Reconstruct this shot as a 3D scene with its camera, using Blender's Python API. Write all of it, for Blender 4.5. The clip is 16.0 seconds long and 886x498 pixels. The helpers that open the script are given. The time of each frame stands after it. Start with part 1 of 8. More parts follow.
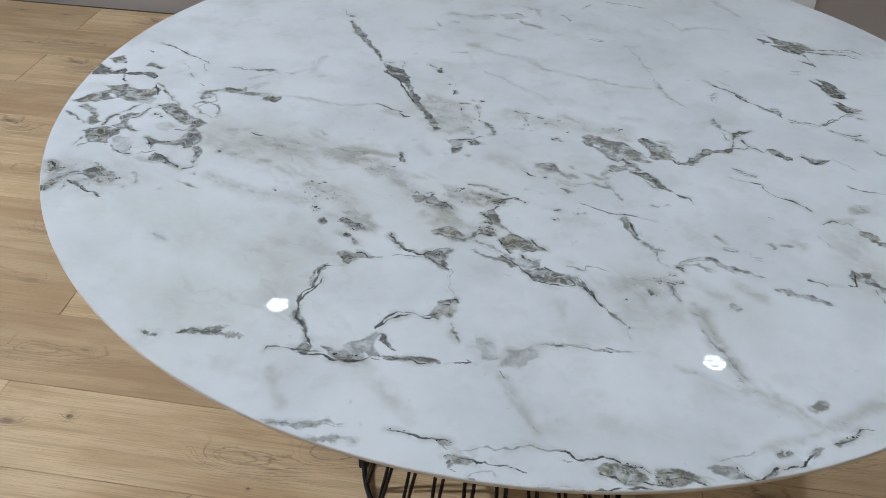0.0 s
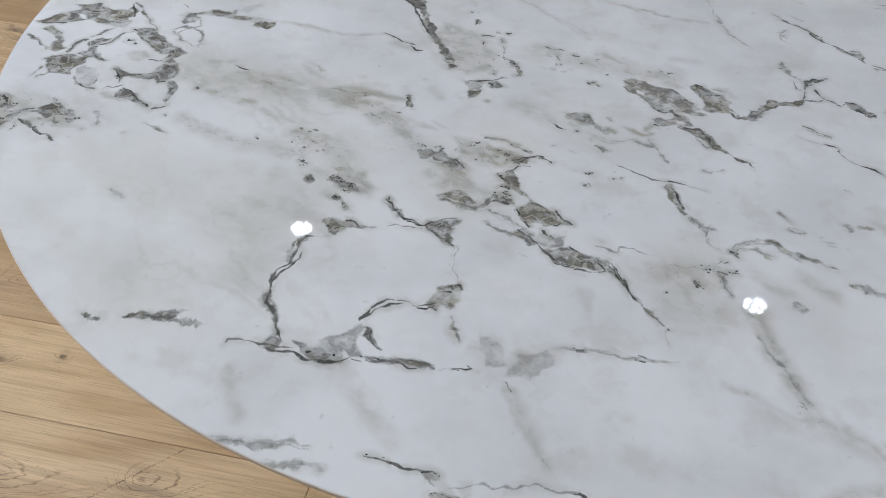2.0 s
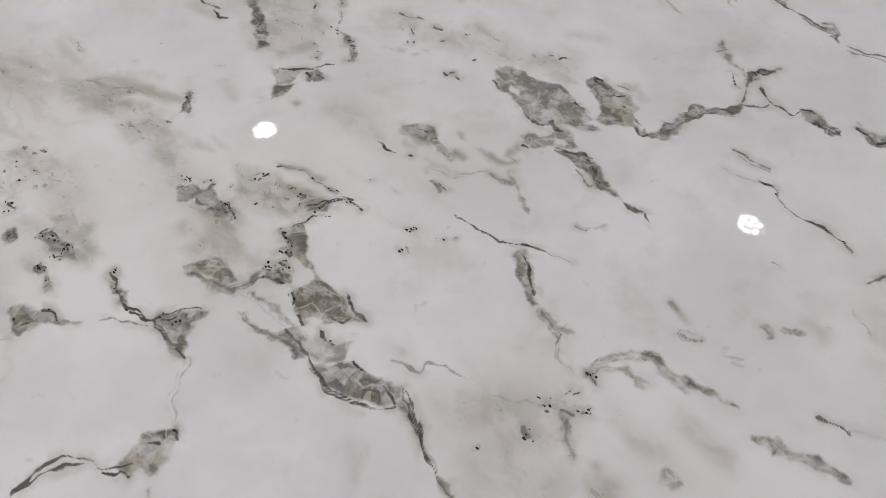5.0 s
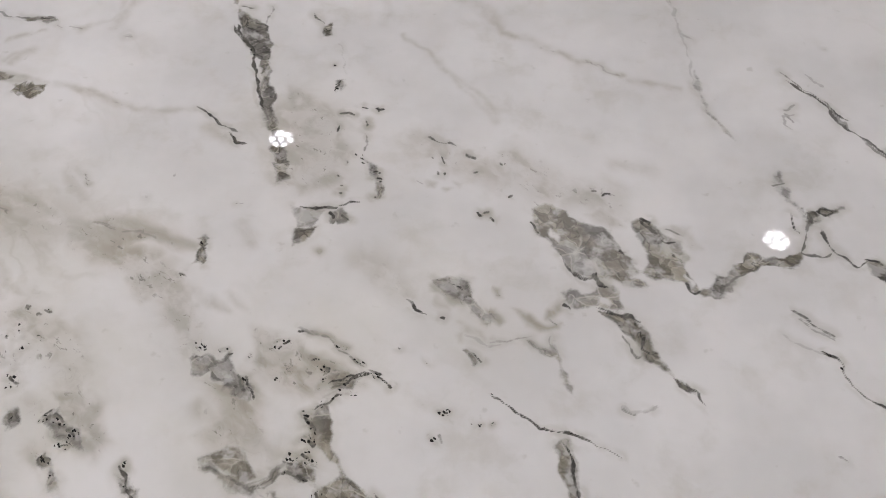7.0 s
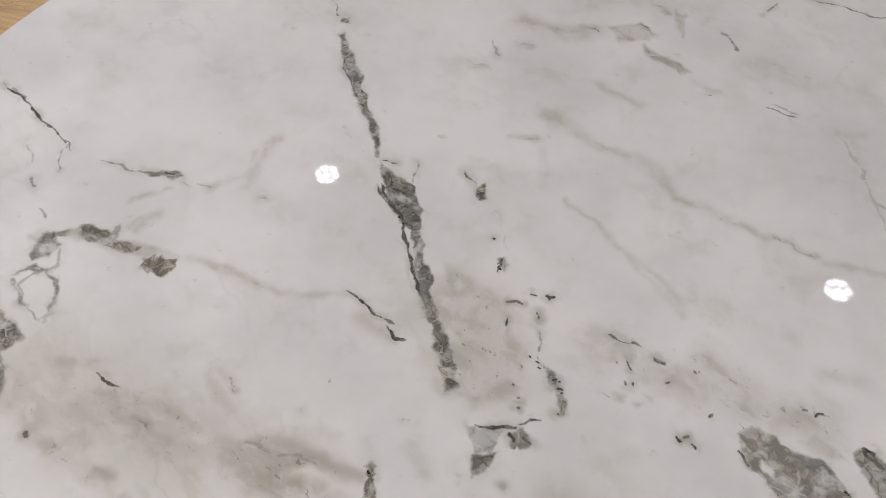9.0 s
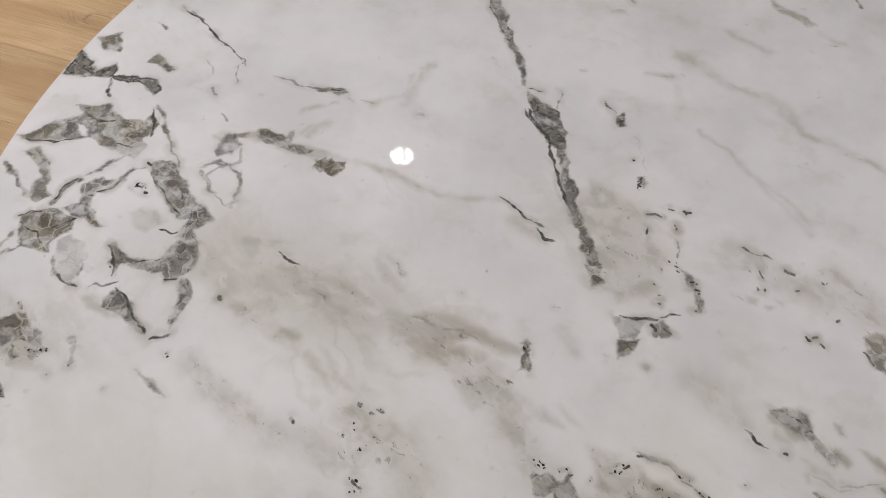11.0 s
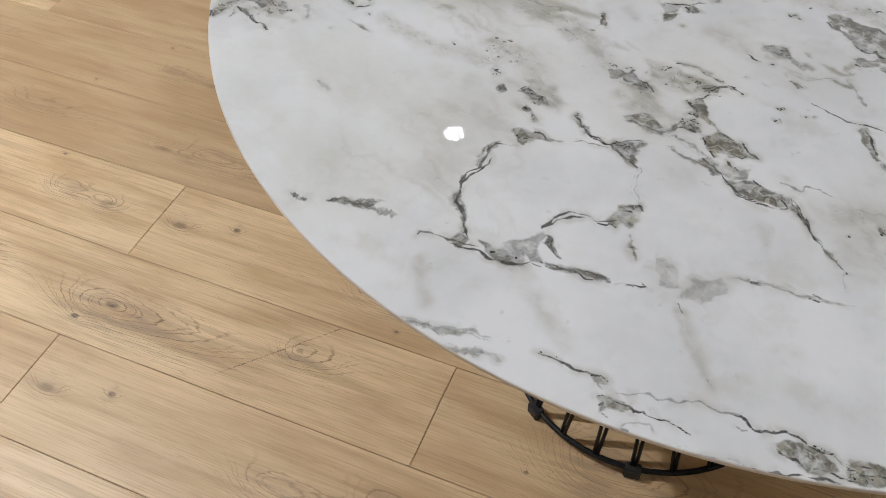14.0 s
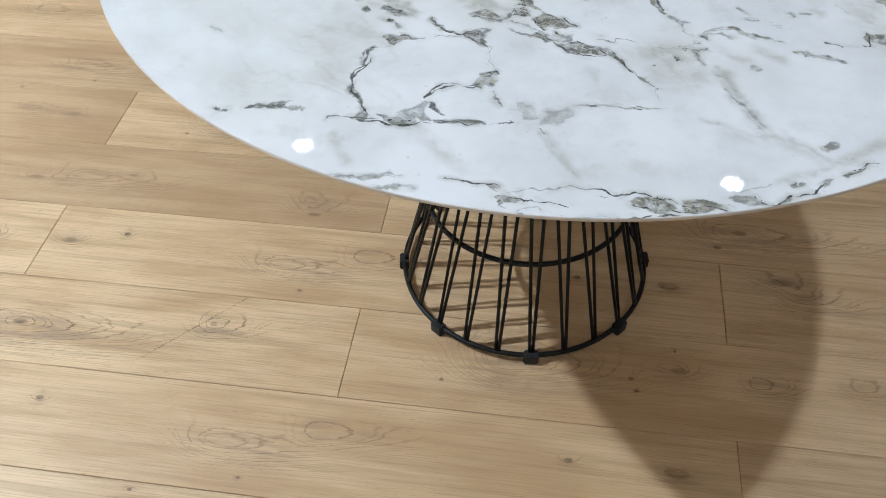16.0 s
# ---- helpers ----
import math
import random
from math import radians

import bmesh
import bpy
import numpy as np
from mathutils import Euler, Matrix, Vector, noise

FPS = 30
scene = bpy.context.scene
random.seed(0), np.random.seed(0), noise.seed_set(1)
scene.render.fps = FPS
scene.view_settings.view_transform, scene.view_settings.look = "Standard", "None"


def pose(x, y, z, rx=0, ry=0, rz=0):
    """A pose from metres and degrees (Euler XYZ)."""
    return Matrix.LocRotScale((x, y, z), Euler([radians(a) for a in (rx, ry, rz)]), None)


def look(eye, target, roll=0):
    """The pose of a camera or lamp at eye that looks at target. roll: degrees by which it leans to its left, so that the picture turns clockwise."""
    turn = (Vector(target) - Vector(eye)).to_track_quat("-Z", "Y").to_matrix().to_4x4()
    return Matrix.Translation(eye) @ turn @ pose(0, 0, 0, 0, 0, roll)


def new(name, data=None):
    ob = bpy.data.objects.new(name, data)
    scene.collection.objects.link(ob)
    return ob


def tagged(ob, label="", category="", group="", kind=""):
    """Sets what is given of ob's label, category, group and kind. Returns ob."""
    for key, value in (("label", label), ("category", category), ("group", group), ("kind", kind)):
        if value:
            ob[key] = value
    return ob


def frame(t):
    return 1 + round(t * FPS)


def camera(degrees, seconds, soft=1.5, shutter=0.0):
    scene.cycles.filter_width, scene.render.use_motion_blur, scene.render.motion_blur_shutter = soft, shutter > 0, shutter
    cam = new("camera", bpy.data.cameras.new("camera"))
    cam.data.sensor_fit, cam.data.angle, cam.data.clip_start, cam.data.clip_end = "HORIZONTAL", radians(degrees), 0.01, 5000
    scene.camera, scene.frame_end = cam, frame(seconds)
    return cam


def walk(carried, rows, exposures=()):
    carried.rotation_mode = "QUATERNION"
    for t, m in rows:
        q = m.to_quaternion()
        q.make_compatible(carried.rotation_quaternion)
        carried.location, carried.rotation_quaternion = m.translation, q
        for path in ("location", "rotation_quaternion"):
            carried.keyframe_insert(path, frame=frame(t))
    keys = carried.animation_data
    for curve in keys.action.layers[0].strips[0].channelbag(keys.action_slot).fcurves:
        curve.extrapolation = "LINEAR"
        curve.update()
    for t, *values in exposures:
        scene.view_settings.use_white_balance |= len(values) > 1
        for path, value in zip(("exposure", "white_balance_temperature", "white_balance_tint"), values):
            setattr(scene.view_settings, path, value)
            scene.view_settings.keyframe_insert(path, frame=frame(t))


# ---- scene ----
cam = camera(53.6, 16.0, soft=0.85)
PATH = [
    (0, (0.055, -0.788, 1.34), (0.055, 0.802, 0.127), 1.8),
    (0.5, (0.077, -0.762, 1.324), (0.042, 0.796, 0.07), 1.8),
    (1, (0.082, -0.726, 1.315), (0.021, 0.799, 0.022), 1.8),
    (1.5, (0.069, -0.684, 1.3), (-0.003, 0.81, -0.028), 1.8),
    (2, (0.082, -0.629, 1.286), (0.007, 0.831, -0.079), 1.8),
    (2.5, (0.115, -0.561, 1.271), (0.026, 0.866, -0.127), 1.2),
    (3, (0.153, -0.484, 1.248), (0.071, 0.909, -0.186), 1.5),
    (3.5, (0.197, -0.425, 1.232), (0.098, 0.923, -0.242), 1.2),
    (3.7, (0.203, -0.404, 1.221), (0.118, 0.929, -0.267), 1.7),
    (5.8, (0.255, -0.281, 1.233), (0.142, 0.917, -0.364), 1.0),
    (6, (0.248, -0.27, 1.242), (0.132, 0.926, -0.357), 0.8),
    (6.5, (0.231, -0.237, 1.257), (0.11, 0.952, -0.346), 0.7),
    (7, (0.214, -0.183, 1.266), (0.087, 1.004, -0.34), 0.6),
    (7.5, (0.186, -0.125, 1.278), (0.048, 1.054, -0.331), 0.1),
    (8, (0.148, -0.081, 1.287), (0.009, 1.101, -0.321), 0.3),
    (8.5, (0.108, -0.047, 1.293), (-0.043, 1.136, -0.312), 0.1),
    (9, (0.074, -0.032, 1.295), (-0.087, 1.149, -0.311), 0.2),
    (9.2, (0.06, -0.035, 1.296), (-0.108, 1.146, -0.31), 0.1),
    (11.3, (0.011, -0.189, 1.304), (-0.266, 0.979, -0.295), -0.2),
    (11.5, (0.015, -0.223, 1.309), (-0.26, 0.945, -0.292), 0.4),
    (12, (0.028, -0.305, 1.319), (-0.267, 0.857, -0.282), 0.2),
    (12.5, (0.042, -0.386, 1.322), (-0.27, 0.772, -0.279), -0.3),
    (13, (0.055, -0.469, 1.317), (-0.27, 0.708, -0.266), -0.5),
    (13.5, (0.061, -0.558, 1.32), (-0.278, 0.666, -0.225), -0.5),
    (14, (0.043, -0.666, 1.313), (-0.304, 0.602, -0.194), -0.6),
    (14.5, (0.034, -0.759, 1.315), (-0.307, 0.529, -0.176), -0.8),
    (15, (0.05, -0.821, 1.322), (-0.242, 0.501, -0.151), -1.5),
    (15.5, (0.061, -0.876, 1.329), (-0.104, 0.481, -0.131), -1.5),
    (16, (0.025, -0.917, 1.329), (-0.007, 0.453, -0.127), -1.3),
]

EXPOSURES = [(0.0, 0.7, 5500, 0), (1.5, 0.7, 5700, 2), (3.5, 0.7, 6150, 9), (6.5, 0.69, 6530, 10), (9.0, 0.65, 6620, 10), (12.5, 0.61, 6500, 10), (13.5, 0.67, 6350, 7), (14.5, 0.83, 6050, 3), (15.5, 1.06, 5720, 1), (16.0, 1.16, 5550, 0)]
walk(cam, [(t, look(eye, target, roll)) for t, eye, target, roll in PATH], EXPOSURES)

# ---- light ----
CEILING = 2.666         # height of the ceiling
TURN = radians(-7.6)    # the room's axes against the world's
ALONG = Vector((math.cos(TURN), math.sin(TURN), 0))
ACROSS = Vector((-math.sin(TURN), math.cos(TURN), 0))
LAMP = 590.0            # radiance of one LED lens of a downlight at full power
DOWNLIGHTS_AND_FILL = [(-0.649, 2.060, 0.03), (1.173, 1.790, 0.03), (-2.120, 0.210, 9.1), (1.010, 0.058, 1.72), (-1.088, -2.178, 0.5), (2.868, -0.271, 0.47), (0.723, -2.416, 0.53)]  # place and power; the last three are unseen lamps added as fill

world = bpy.data.worlds.new("room_air")
scene.world = world
world.use_nodes = True
world.node_tree.nodes["Background"].inputs[0].default_value = (0.8, 0.9, 1.0, 1)
world.node_tree.nodes["Background"].inputs[1].default_value = 0.02


# ---- node helpers ----
class Nodes:
    """Short hand for building one procedural material."""

    def __init__(self, name):
        self.mat = bpy.data.materials.new(name)
        self.mat.use_nodes = True
        self.tree = self.mat.node_tree
        self.bsdf = self.tree.nodes["Principled BSDF"]

    def node(self, kind, **values):
        n = self.tree.nodes.new(kind)
        for key, value in values.items():
            setattr(n, key, value)
        return n

    def put(self, socket, value):
        if isinstance(value, bpy.types.NodeSocket):
            self.tree.links.new(value, socket)
        elif value is not None:
            socket.default_value = value

    def math(self, op, a, b=None, c=None, clamp=False):
        n = self.node("ShaderNodeMath", operation=op, use_clamp=clamp)
        for socket, value in zip(n.inputs, (a, b, c)):
            self.put(socket, value)
        return n.outputs[0]

    def ramp(self, value, lo, hi, to_lo=0.0, to_hi=1.0, kind="SMOOTHSTEP"):
        n = self.node("ShaderNodeMapRange", interpolation_type=kind)
        for socket, v in zip(n.inputs, (value, lo, hi, to_lo, to_hi)):
            self.put(socket, v)
        return n.outputs[0]

    def mix(self, factor, a, b, blend="MIX"):
        n = self.node("ShaderNodeMix", data_type="RGBA", blend_type=blend, clamp_factor=True)
        self.put(n.inputs[0], factor)
        for socket, value in ((n.inputs[6], a), (n.inputs[7], b)):
            self.put(socket, (*value, 1) if isinstance(value, tuple) and len(value) == 3 else value)
        return n.outputs[2]

    def noise(self, where, scale, detail=3.0, rough=0.5, distort=0.0):
        n = self.node("ShaderNodeTexNoise")
        self.put(n.inputs["Vector"], where)
        for key, value in (("Scale", scale), ("Detail", detail), ("Roughness", rough), ("Distortion", distort)):
            self.put(n.inputs[key], value)
        return n.outputs[0]

    def cells(self, where, scale, feature="F1", out="Distance", random_=1.0):
        n = self.node("ShaderNodeTexVoronoi", feature=feature)
        self.put(n.inputs["Vector"], where)
        self.put(n.inputs["Scale"], scale)
        self.put(n.inputs["Randomness"], random_)
        return n.outputs[out]

    def attr(self, name):
        return self.node("ShaderNodeAttribute", attribute_name=name).outputs["Fac"]

    def where(self):
        return self.node("ShaderNodeTexCoord").outputs["Object"]

    def stretch(self, where, scale, offset=(0, 0, 0), turn=0.0):
        n = self.node("ShaderNodeMapping", vector_type="TEXTURE" if turn else "POINT")
        scale = tuple(1 / k for k in scale) if turn else scale
        self.put(n.inputs[0], where)
        self.put(n.inputs[1], offset)
        self.put(n.inputs[2], (0, 0, turn))
        self.put(n.inputs[3], scale)
        return n.outputs[0]

    def bump(self, height, strength, distance=0.001):
        n = self.node("ShaderNodeBump")
        n.inputs["Strength"].default_value = strength
        n.inputs["Distance"].default_value = distance
        self.put(n.inputs["Height"], height)
        self.put(self.bsdf.inputs["Normal"], n.outputs[0])

    def surface(self, color, rough, metal=0.0, ior=1.5):
        self.put(self.bsdf.inputs["Base Color"], (*color, 1) if isinstance(color, tuple) else color)
        self.put(self.bsdf.inputs["Roughness"], rough)
        self.bsdf.inputs["Metallic"].default_value = metal
        self.bsdf.inputs["IOR"].default_value = ior
        return self.mat


# ---- materials ----
def plaster(name, color, rough=0.75):
    n = Nodes(name)
    where = n.where()
    big, fine = n.noise(where, 1.3, 3), n.noise(where, 160, 3)
    n.bump(fine, 0.25, 0.0006)
    dark = tuple(c * 0.9 for c in color)
    return n.surface(n.mix(big, dark, color), n.ramp(fine, 0.2, 0.8, rough - 0.08, rough + 0.08))


GRAIN = math.radians(-40)


def marble():
    """Polished white stone; the lie of its veins is stored on the slab's points."""
    n = Nodes("polished_marble")
    where = n.where()
    fine, mid, wide = n.noise(where, 620, 4, 0.65), n.noise(where, 120, 5, 0.65), n.noise(where, 9, 4, 0.55)
    rag = n.math("SUBTRACT", n.math("ADD", n.math("MULTIPLY", fine, 0.5), n.math("MULTIPLY", mid, 0.5)), 0.5)
    # a warped lie for shards and threads
    warped = n.node("ShaderNodeVectorMath", operation="MULTIPLY_ADD")
    jitter = n.node("ShaderNodeTexNoise")
    n.put(jitter.inputs["Vector"], where)
    jitter.inputs["Scale"].default_value = 55
    jitter.inputs["Detail"].default_value = 3.0
    n.put(warped.inputs[0], jitter.outputs["Color"])
    warped.inputs[1].default_value = (0.015, 0.015, 0.0)
    n.put(warped.inputs[2], where)
    lie = warped.outputs[0]
    thread = n.math("ABSOLUTE", n.math("SUBTRACT", n.noise(lie, 45, 3, 0.55), 0.5))
    # ground: white with faint grey and warm clouds and pale hair veins
    color = n.mix(n.ramp(wide, 0.35, 0.72), STONE_WHITE, STONE_PALE)
    tint, washed = n.attr("tint"), n.attr("wash")
    flow = n.stretch(lie, (0.72, 1.2, 1.0), turn=GRAIN)
    cloud = n.noise(lie, 30, 3, 0.5)
    soft = n.noise(flow, 18, 3, 0.5)
    color = n.mix(n.math("MULTIPLY", n.ramp(n.noise(where, 23, 5, 0.6), 0.55, 0.8), 0.22), color, (0.50, 0.485, 0.43))
    spot = n.math("MULTIPLY", n.ramp(n.noise(where, 75, 3, 0.5), 0.68, 0.78), 0.3)
    color = n.mix(spot, color, (0.33, 0.32, 0.29))
    smudge = n.math("MULTIPLY", n.ramp(n.noise(lie, 20, 5, 0.6), 0.5, 0.72), n.ramp(n.noise(where, 4.5, 2), 0.42, 0.6, 0.1, 0.34))
    color = n.mix(smudge, color, (0.42, 0.405, 0.355))
    color = n.mix(n.math("MULTIPLY", tint, n.ramp(soft, 0.3, 0.7, 0.3, 0.85)), color, (0.545, 0.535, 0.475))
    # wandering soft veins, stronger where the stone is clouded
    ridge = n.math("ABSOLUTE", n.math("SUBTRACT", n.noise(flow, 11, 4, 0.55, 0.6), 0.5))
    stir = n.math("ADD", n.math("MULTIPLY", n.math("ADD", washed, n.math("MULTIPLY", tint, 0.3)), 0.35), n.ramp(n.noise(where, 5, 2), 0.5, 0.68, 0.0, 0.14))
    color = n.mix(n.math("MULTIPLY", n.math("MULTIPLY", n.ramp(ridge, 0.045, 0.0), stir), n.ramp(cloud, 0.35, 0.62, 0.2, 1.0), clamp=True), color, (0.37, 0.355, 0.30))
    patchy = n.math("ADD", n.math("MULTIPLY", cloud, 0.5), n.math("MULTIPLY", n.noise(flow, 65, 3, 0.5), 0.5))
    wash = n.math("MULTIPLY", washed, n.ramp(patchy, 0.42, 0.58, 0.6, 1.45), clamp=True)
    color = n.mix(wash, color, n.mix(n.ramp(n.noise(where, 17, 2), 0.4, 0.6), (0.37, 0.355, 0.315), (0.32, 0.295, 0.24)))
    color = n.mix(n.math("MULTIPLY", n.math("MULTIPLY", n.ramp(thread, 0.010, 0.0), washed), 0.14), color, (0.13, 0.125, 0.105))
    fleck = n.math("MULTIPLY", n.ramp(n.noise(flow, 190, 3, 0.6), 0.62, 0.70), n.ramp(washed, 0.15, 0.6))
    color = n.mix(n.math("MULTIPLY", fleck, 0.6), color, (0.12, 0.115, 0.10))
    # bands of broken grey stone: a soft shadow, pebbles with pale seams, dark gaps
    band, held = n.attr("band"), n.attr("band_k")
    sway = n.math("SUBTRACT", n.noise(where, 95, 4, 0.6), 0.5)
    edge = n.math("ADD", band, n.math("ADD", n.math("MULTIPLY", sway, 7.5), n.math("MULTIPLY", rag, 3.0)))
    halo = n.math("MULTIPLY", n.ramp(band, 8.0, -1.0, 0.0, 0.36), n.math("MULTIPLY", held, n.ramp(patchy, 0.44, 0.56, 0.05, 1.1)))
    color = n.mix(halo, color, (0.35, 0.34, 0.30))
    inside = n.math("MULTIPLY", n.ramp(edge, 1.6, -1.8), n.ramp(held, 0.0, 0.44, 0.0, 1.0, "LINEAR"))
    inside = n.math("MULTIPLY", inside, n.ramp(n.noise(where, 60, 3, 0.6), 0.34, 0.5, 0.5, 1.0))
    shards = n.cells(lie, 62, "DISTANCE_TO_EDGE")
    shade = n.cells(lie, 62, "F1", "Color")
    small = n.cells(lie, 120, "DISTANCE_TO_EDGE")
    tone = n.math("ADD", n.math("MULTIPLY", n.cells(lie, 120, "F1", "Color"), 0.3), n.math("MULTIPLY", n.noise(flow, 85, 5, 0.65), 0.75))
    tone = n.math("ADD", tone, n.math("MULTIPLY", n.math("SUBTRACT", shade, 0.5), 0.22))
    cool = n.ramp(n.noise(where, 26, 3), 0.42, 0.6)
    grey = n.mix(n.ramp(tone, 0.39, 0.82), n.mix(cool, (0.135, 0.124, 0.1), (0.145, 0.142, 0.136)), n.mix(cool, (0.42, 0.40, 0.335), (0.42, 0.415, 0.395)))
    grey = n.mix(n.math("MULTIPLY", n.ramp(small, 0.10, 0.0, 0.0, 0.65), n.ramp(n.noise(where, 48, 3), 0.48, 0.58)), grey, (0.085, 0.082, 0.072))
    deep = n.ramp(held, 0.42, 0.88)
    grey = n.mix(n.math("MULTIPLY", deep, 0.5), grey, (0.13, 0.125, 0.108))
    grey = n.mix(n.math("MULTIPLY", n.ramp(n.noise(flow, 130, 3, 0.5), 0.50, 0.60), n.math("MULTIPLY", deep, 0.85)), grey, (0.05, 0.049, 0.045))
    pale = n.math("MULTIPLY", n.ramp(n.noise(lie, 55, 3, 0.55), 0.52, 0.62), n.ramp(held, 0.9, 0.35, 0.1, 0.45))
    grey = n.mix(pale, grey, STONE_PALE)
    seam = n.math("MULTIPLY", n.ramp(shards, 0.06, 0.0, 0.0, 0.5), n.ramp(n.noise(where, 38, 2), 0.50, 0.60))
    grey = n.mix(seam, grey, (0.55, 0.53, 0.47))
    grey = n.mix(n.math("MULTIPLY", n.ramp(thread, 0.016, 0.003, 0.0, 0.85), n.math("MULTIPLY", n.ramp(held, 0.35, 0.7), n.ramp(n.noise(where, 70, 2), 0.40, 0.52))), grey, (0.03, 0.03, 0.028))
    color = n.mix(inside, color, grey)
    rim = n.math("MULTIPLY", n.ramp(n.math("ABSOLUTE", n.math("ADD", edge, 1.0)), 1.8, 0.1), n.ramp(n.noise(where, 70, 3), 0.5, 0.6))
    color = n.mix(n.math("MULTIPLY", rim, n.math("MULTIPLY", n.ramp(held, 0.42, 0.8), 0.8)), color, (0.04, 0.04, 0.038))
    # lines: a soft halo, a grey vein and a broken dark core
    line, strength = n.attr("line"), n.attr("line_k")
    halo = n.math("MULTIPLY", n.ramp(line, 7.0, -0.3, 0.0, 0.42), strength)
    color = n.mix(n.math("MULTIPLY", halo, n.ramp(patchy, 0.45, 0.56, 0.05, 1.1)), color, (0.33, 0.32, 0.275))
    width = n.math("MULTIPLY", n.attr("line_h"), n.ramp(n.noise(where, 110, 3, 0.6), 0.32, 0.68, 0.2, 1.05, "LINEAR"))
    away = n.math("ADD", n.attr("line_d"), n.math("MULTIPLY", n.math("SUBTRACT", mid, 0.5), 1.2))
    reach = n.math("MULTIPLY", n.attr("line_w"), n.ramp(strength, 0.3, 0.85, 0.2, 1.0))
    vein_grey = n.math("MULTIPLY", n.ramp(n.math("SUBTRACT", away, n.math("MULTIPLY", width, 1.15)), 0.7, -0.5, 0.0, 0.8), reach)
    color = n.mix(vein_grey, color, (0.155, 0.152, 0.138))
    gaps = n.ramp(n.noise(where, 75, 3, 0.6), 0.38, 0.52, 0.3, 1.0)
    core = n.math("MULTIPLY", n.math("MULTIPLY", n.ramp(n.math("SUBTRACT", away, n.math("MULTIPLY", width, 0.85)), 0.55, -0.2, 0.0, 0.92), n.math("MULTIPLY", reach, n.ramp(strength, 0.45, 0.95, 0.2, 1.0))), gaps)
    color = n.mix(core, color, (0.045, 0.045, 0.043))
    # black grains
    lay = n.stretch(where, (0.85, 1.25, 1), (0.3, 0.1, 0), turn=GRAIN)
    grain = n.ramp(n.math("ADD", n.cells(lay, 330), n.math("MULTIPLY", n.math("SUBTRACT", n.noise(where, 420, 3, 0.6), 0.5), 1.3)), 0.42, 0.30)
    pick = n.math("LESS_THAN", n.cells(lay, 330, "F1", "Color"), n.math("MULTIPLY", n.attr("speck"), 0.62))
    color = n.mix(n.math("MULTIPLY", n.math("MULTIPLY", n.ramp(n.attr("speck"), 0.1, 0.9), n.ramp(n.noise(where, 110, 3, 0.6), 0.42, 0.62)), 0.45), color, (0.26, 0.25, 0.21))
    color = n.mix(n.math("MULTIPLY", grain, pick), color, (0.022, 0.022, 0.022))
    return n.surface(color, n.ramp(fine, 0.2, 0.8, 0.008, 0.02), 0.0, 1.52)


def painted_steel():
    n = Nodes("black_powder_coated_steel")
    fine = n.noise(n.where(), 900, 2)
    n.bump(fine, 0.15, 0.0002)
    return n.surface(n.mix(fine, (0.002, 0.002, 0.002), (0.004, 0.004, 0.004)), n.ramp(fine, 0.3, 0.7, 0.38, 0.5), 0.0, 1.38)


def plain(name, color, rough=0.5, metal=0.0):
    n = Nodes(name)
    fine = n.noise(n.where(), 300, 2)
    return n.surface(n.mix(fine, tuple(c * 0.92 for c in color), color), rough, metal)


def glowing(name, color, strength):
    n = Nodes(name)
    n.surface(color, 0.4)
    n.put(n.bsdf.inputs["Emission Color"], (*color, 1))
    n.bsdf.inputs["Emission Strength"].default_value = strength
    return n.mat


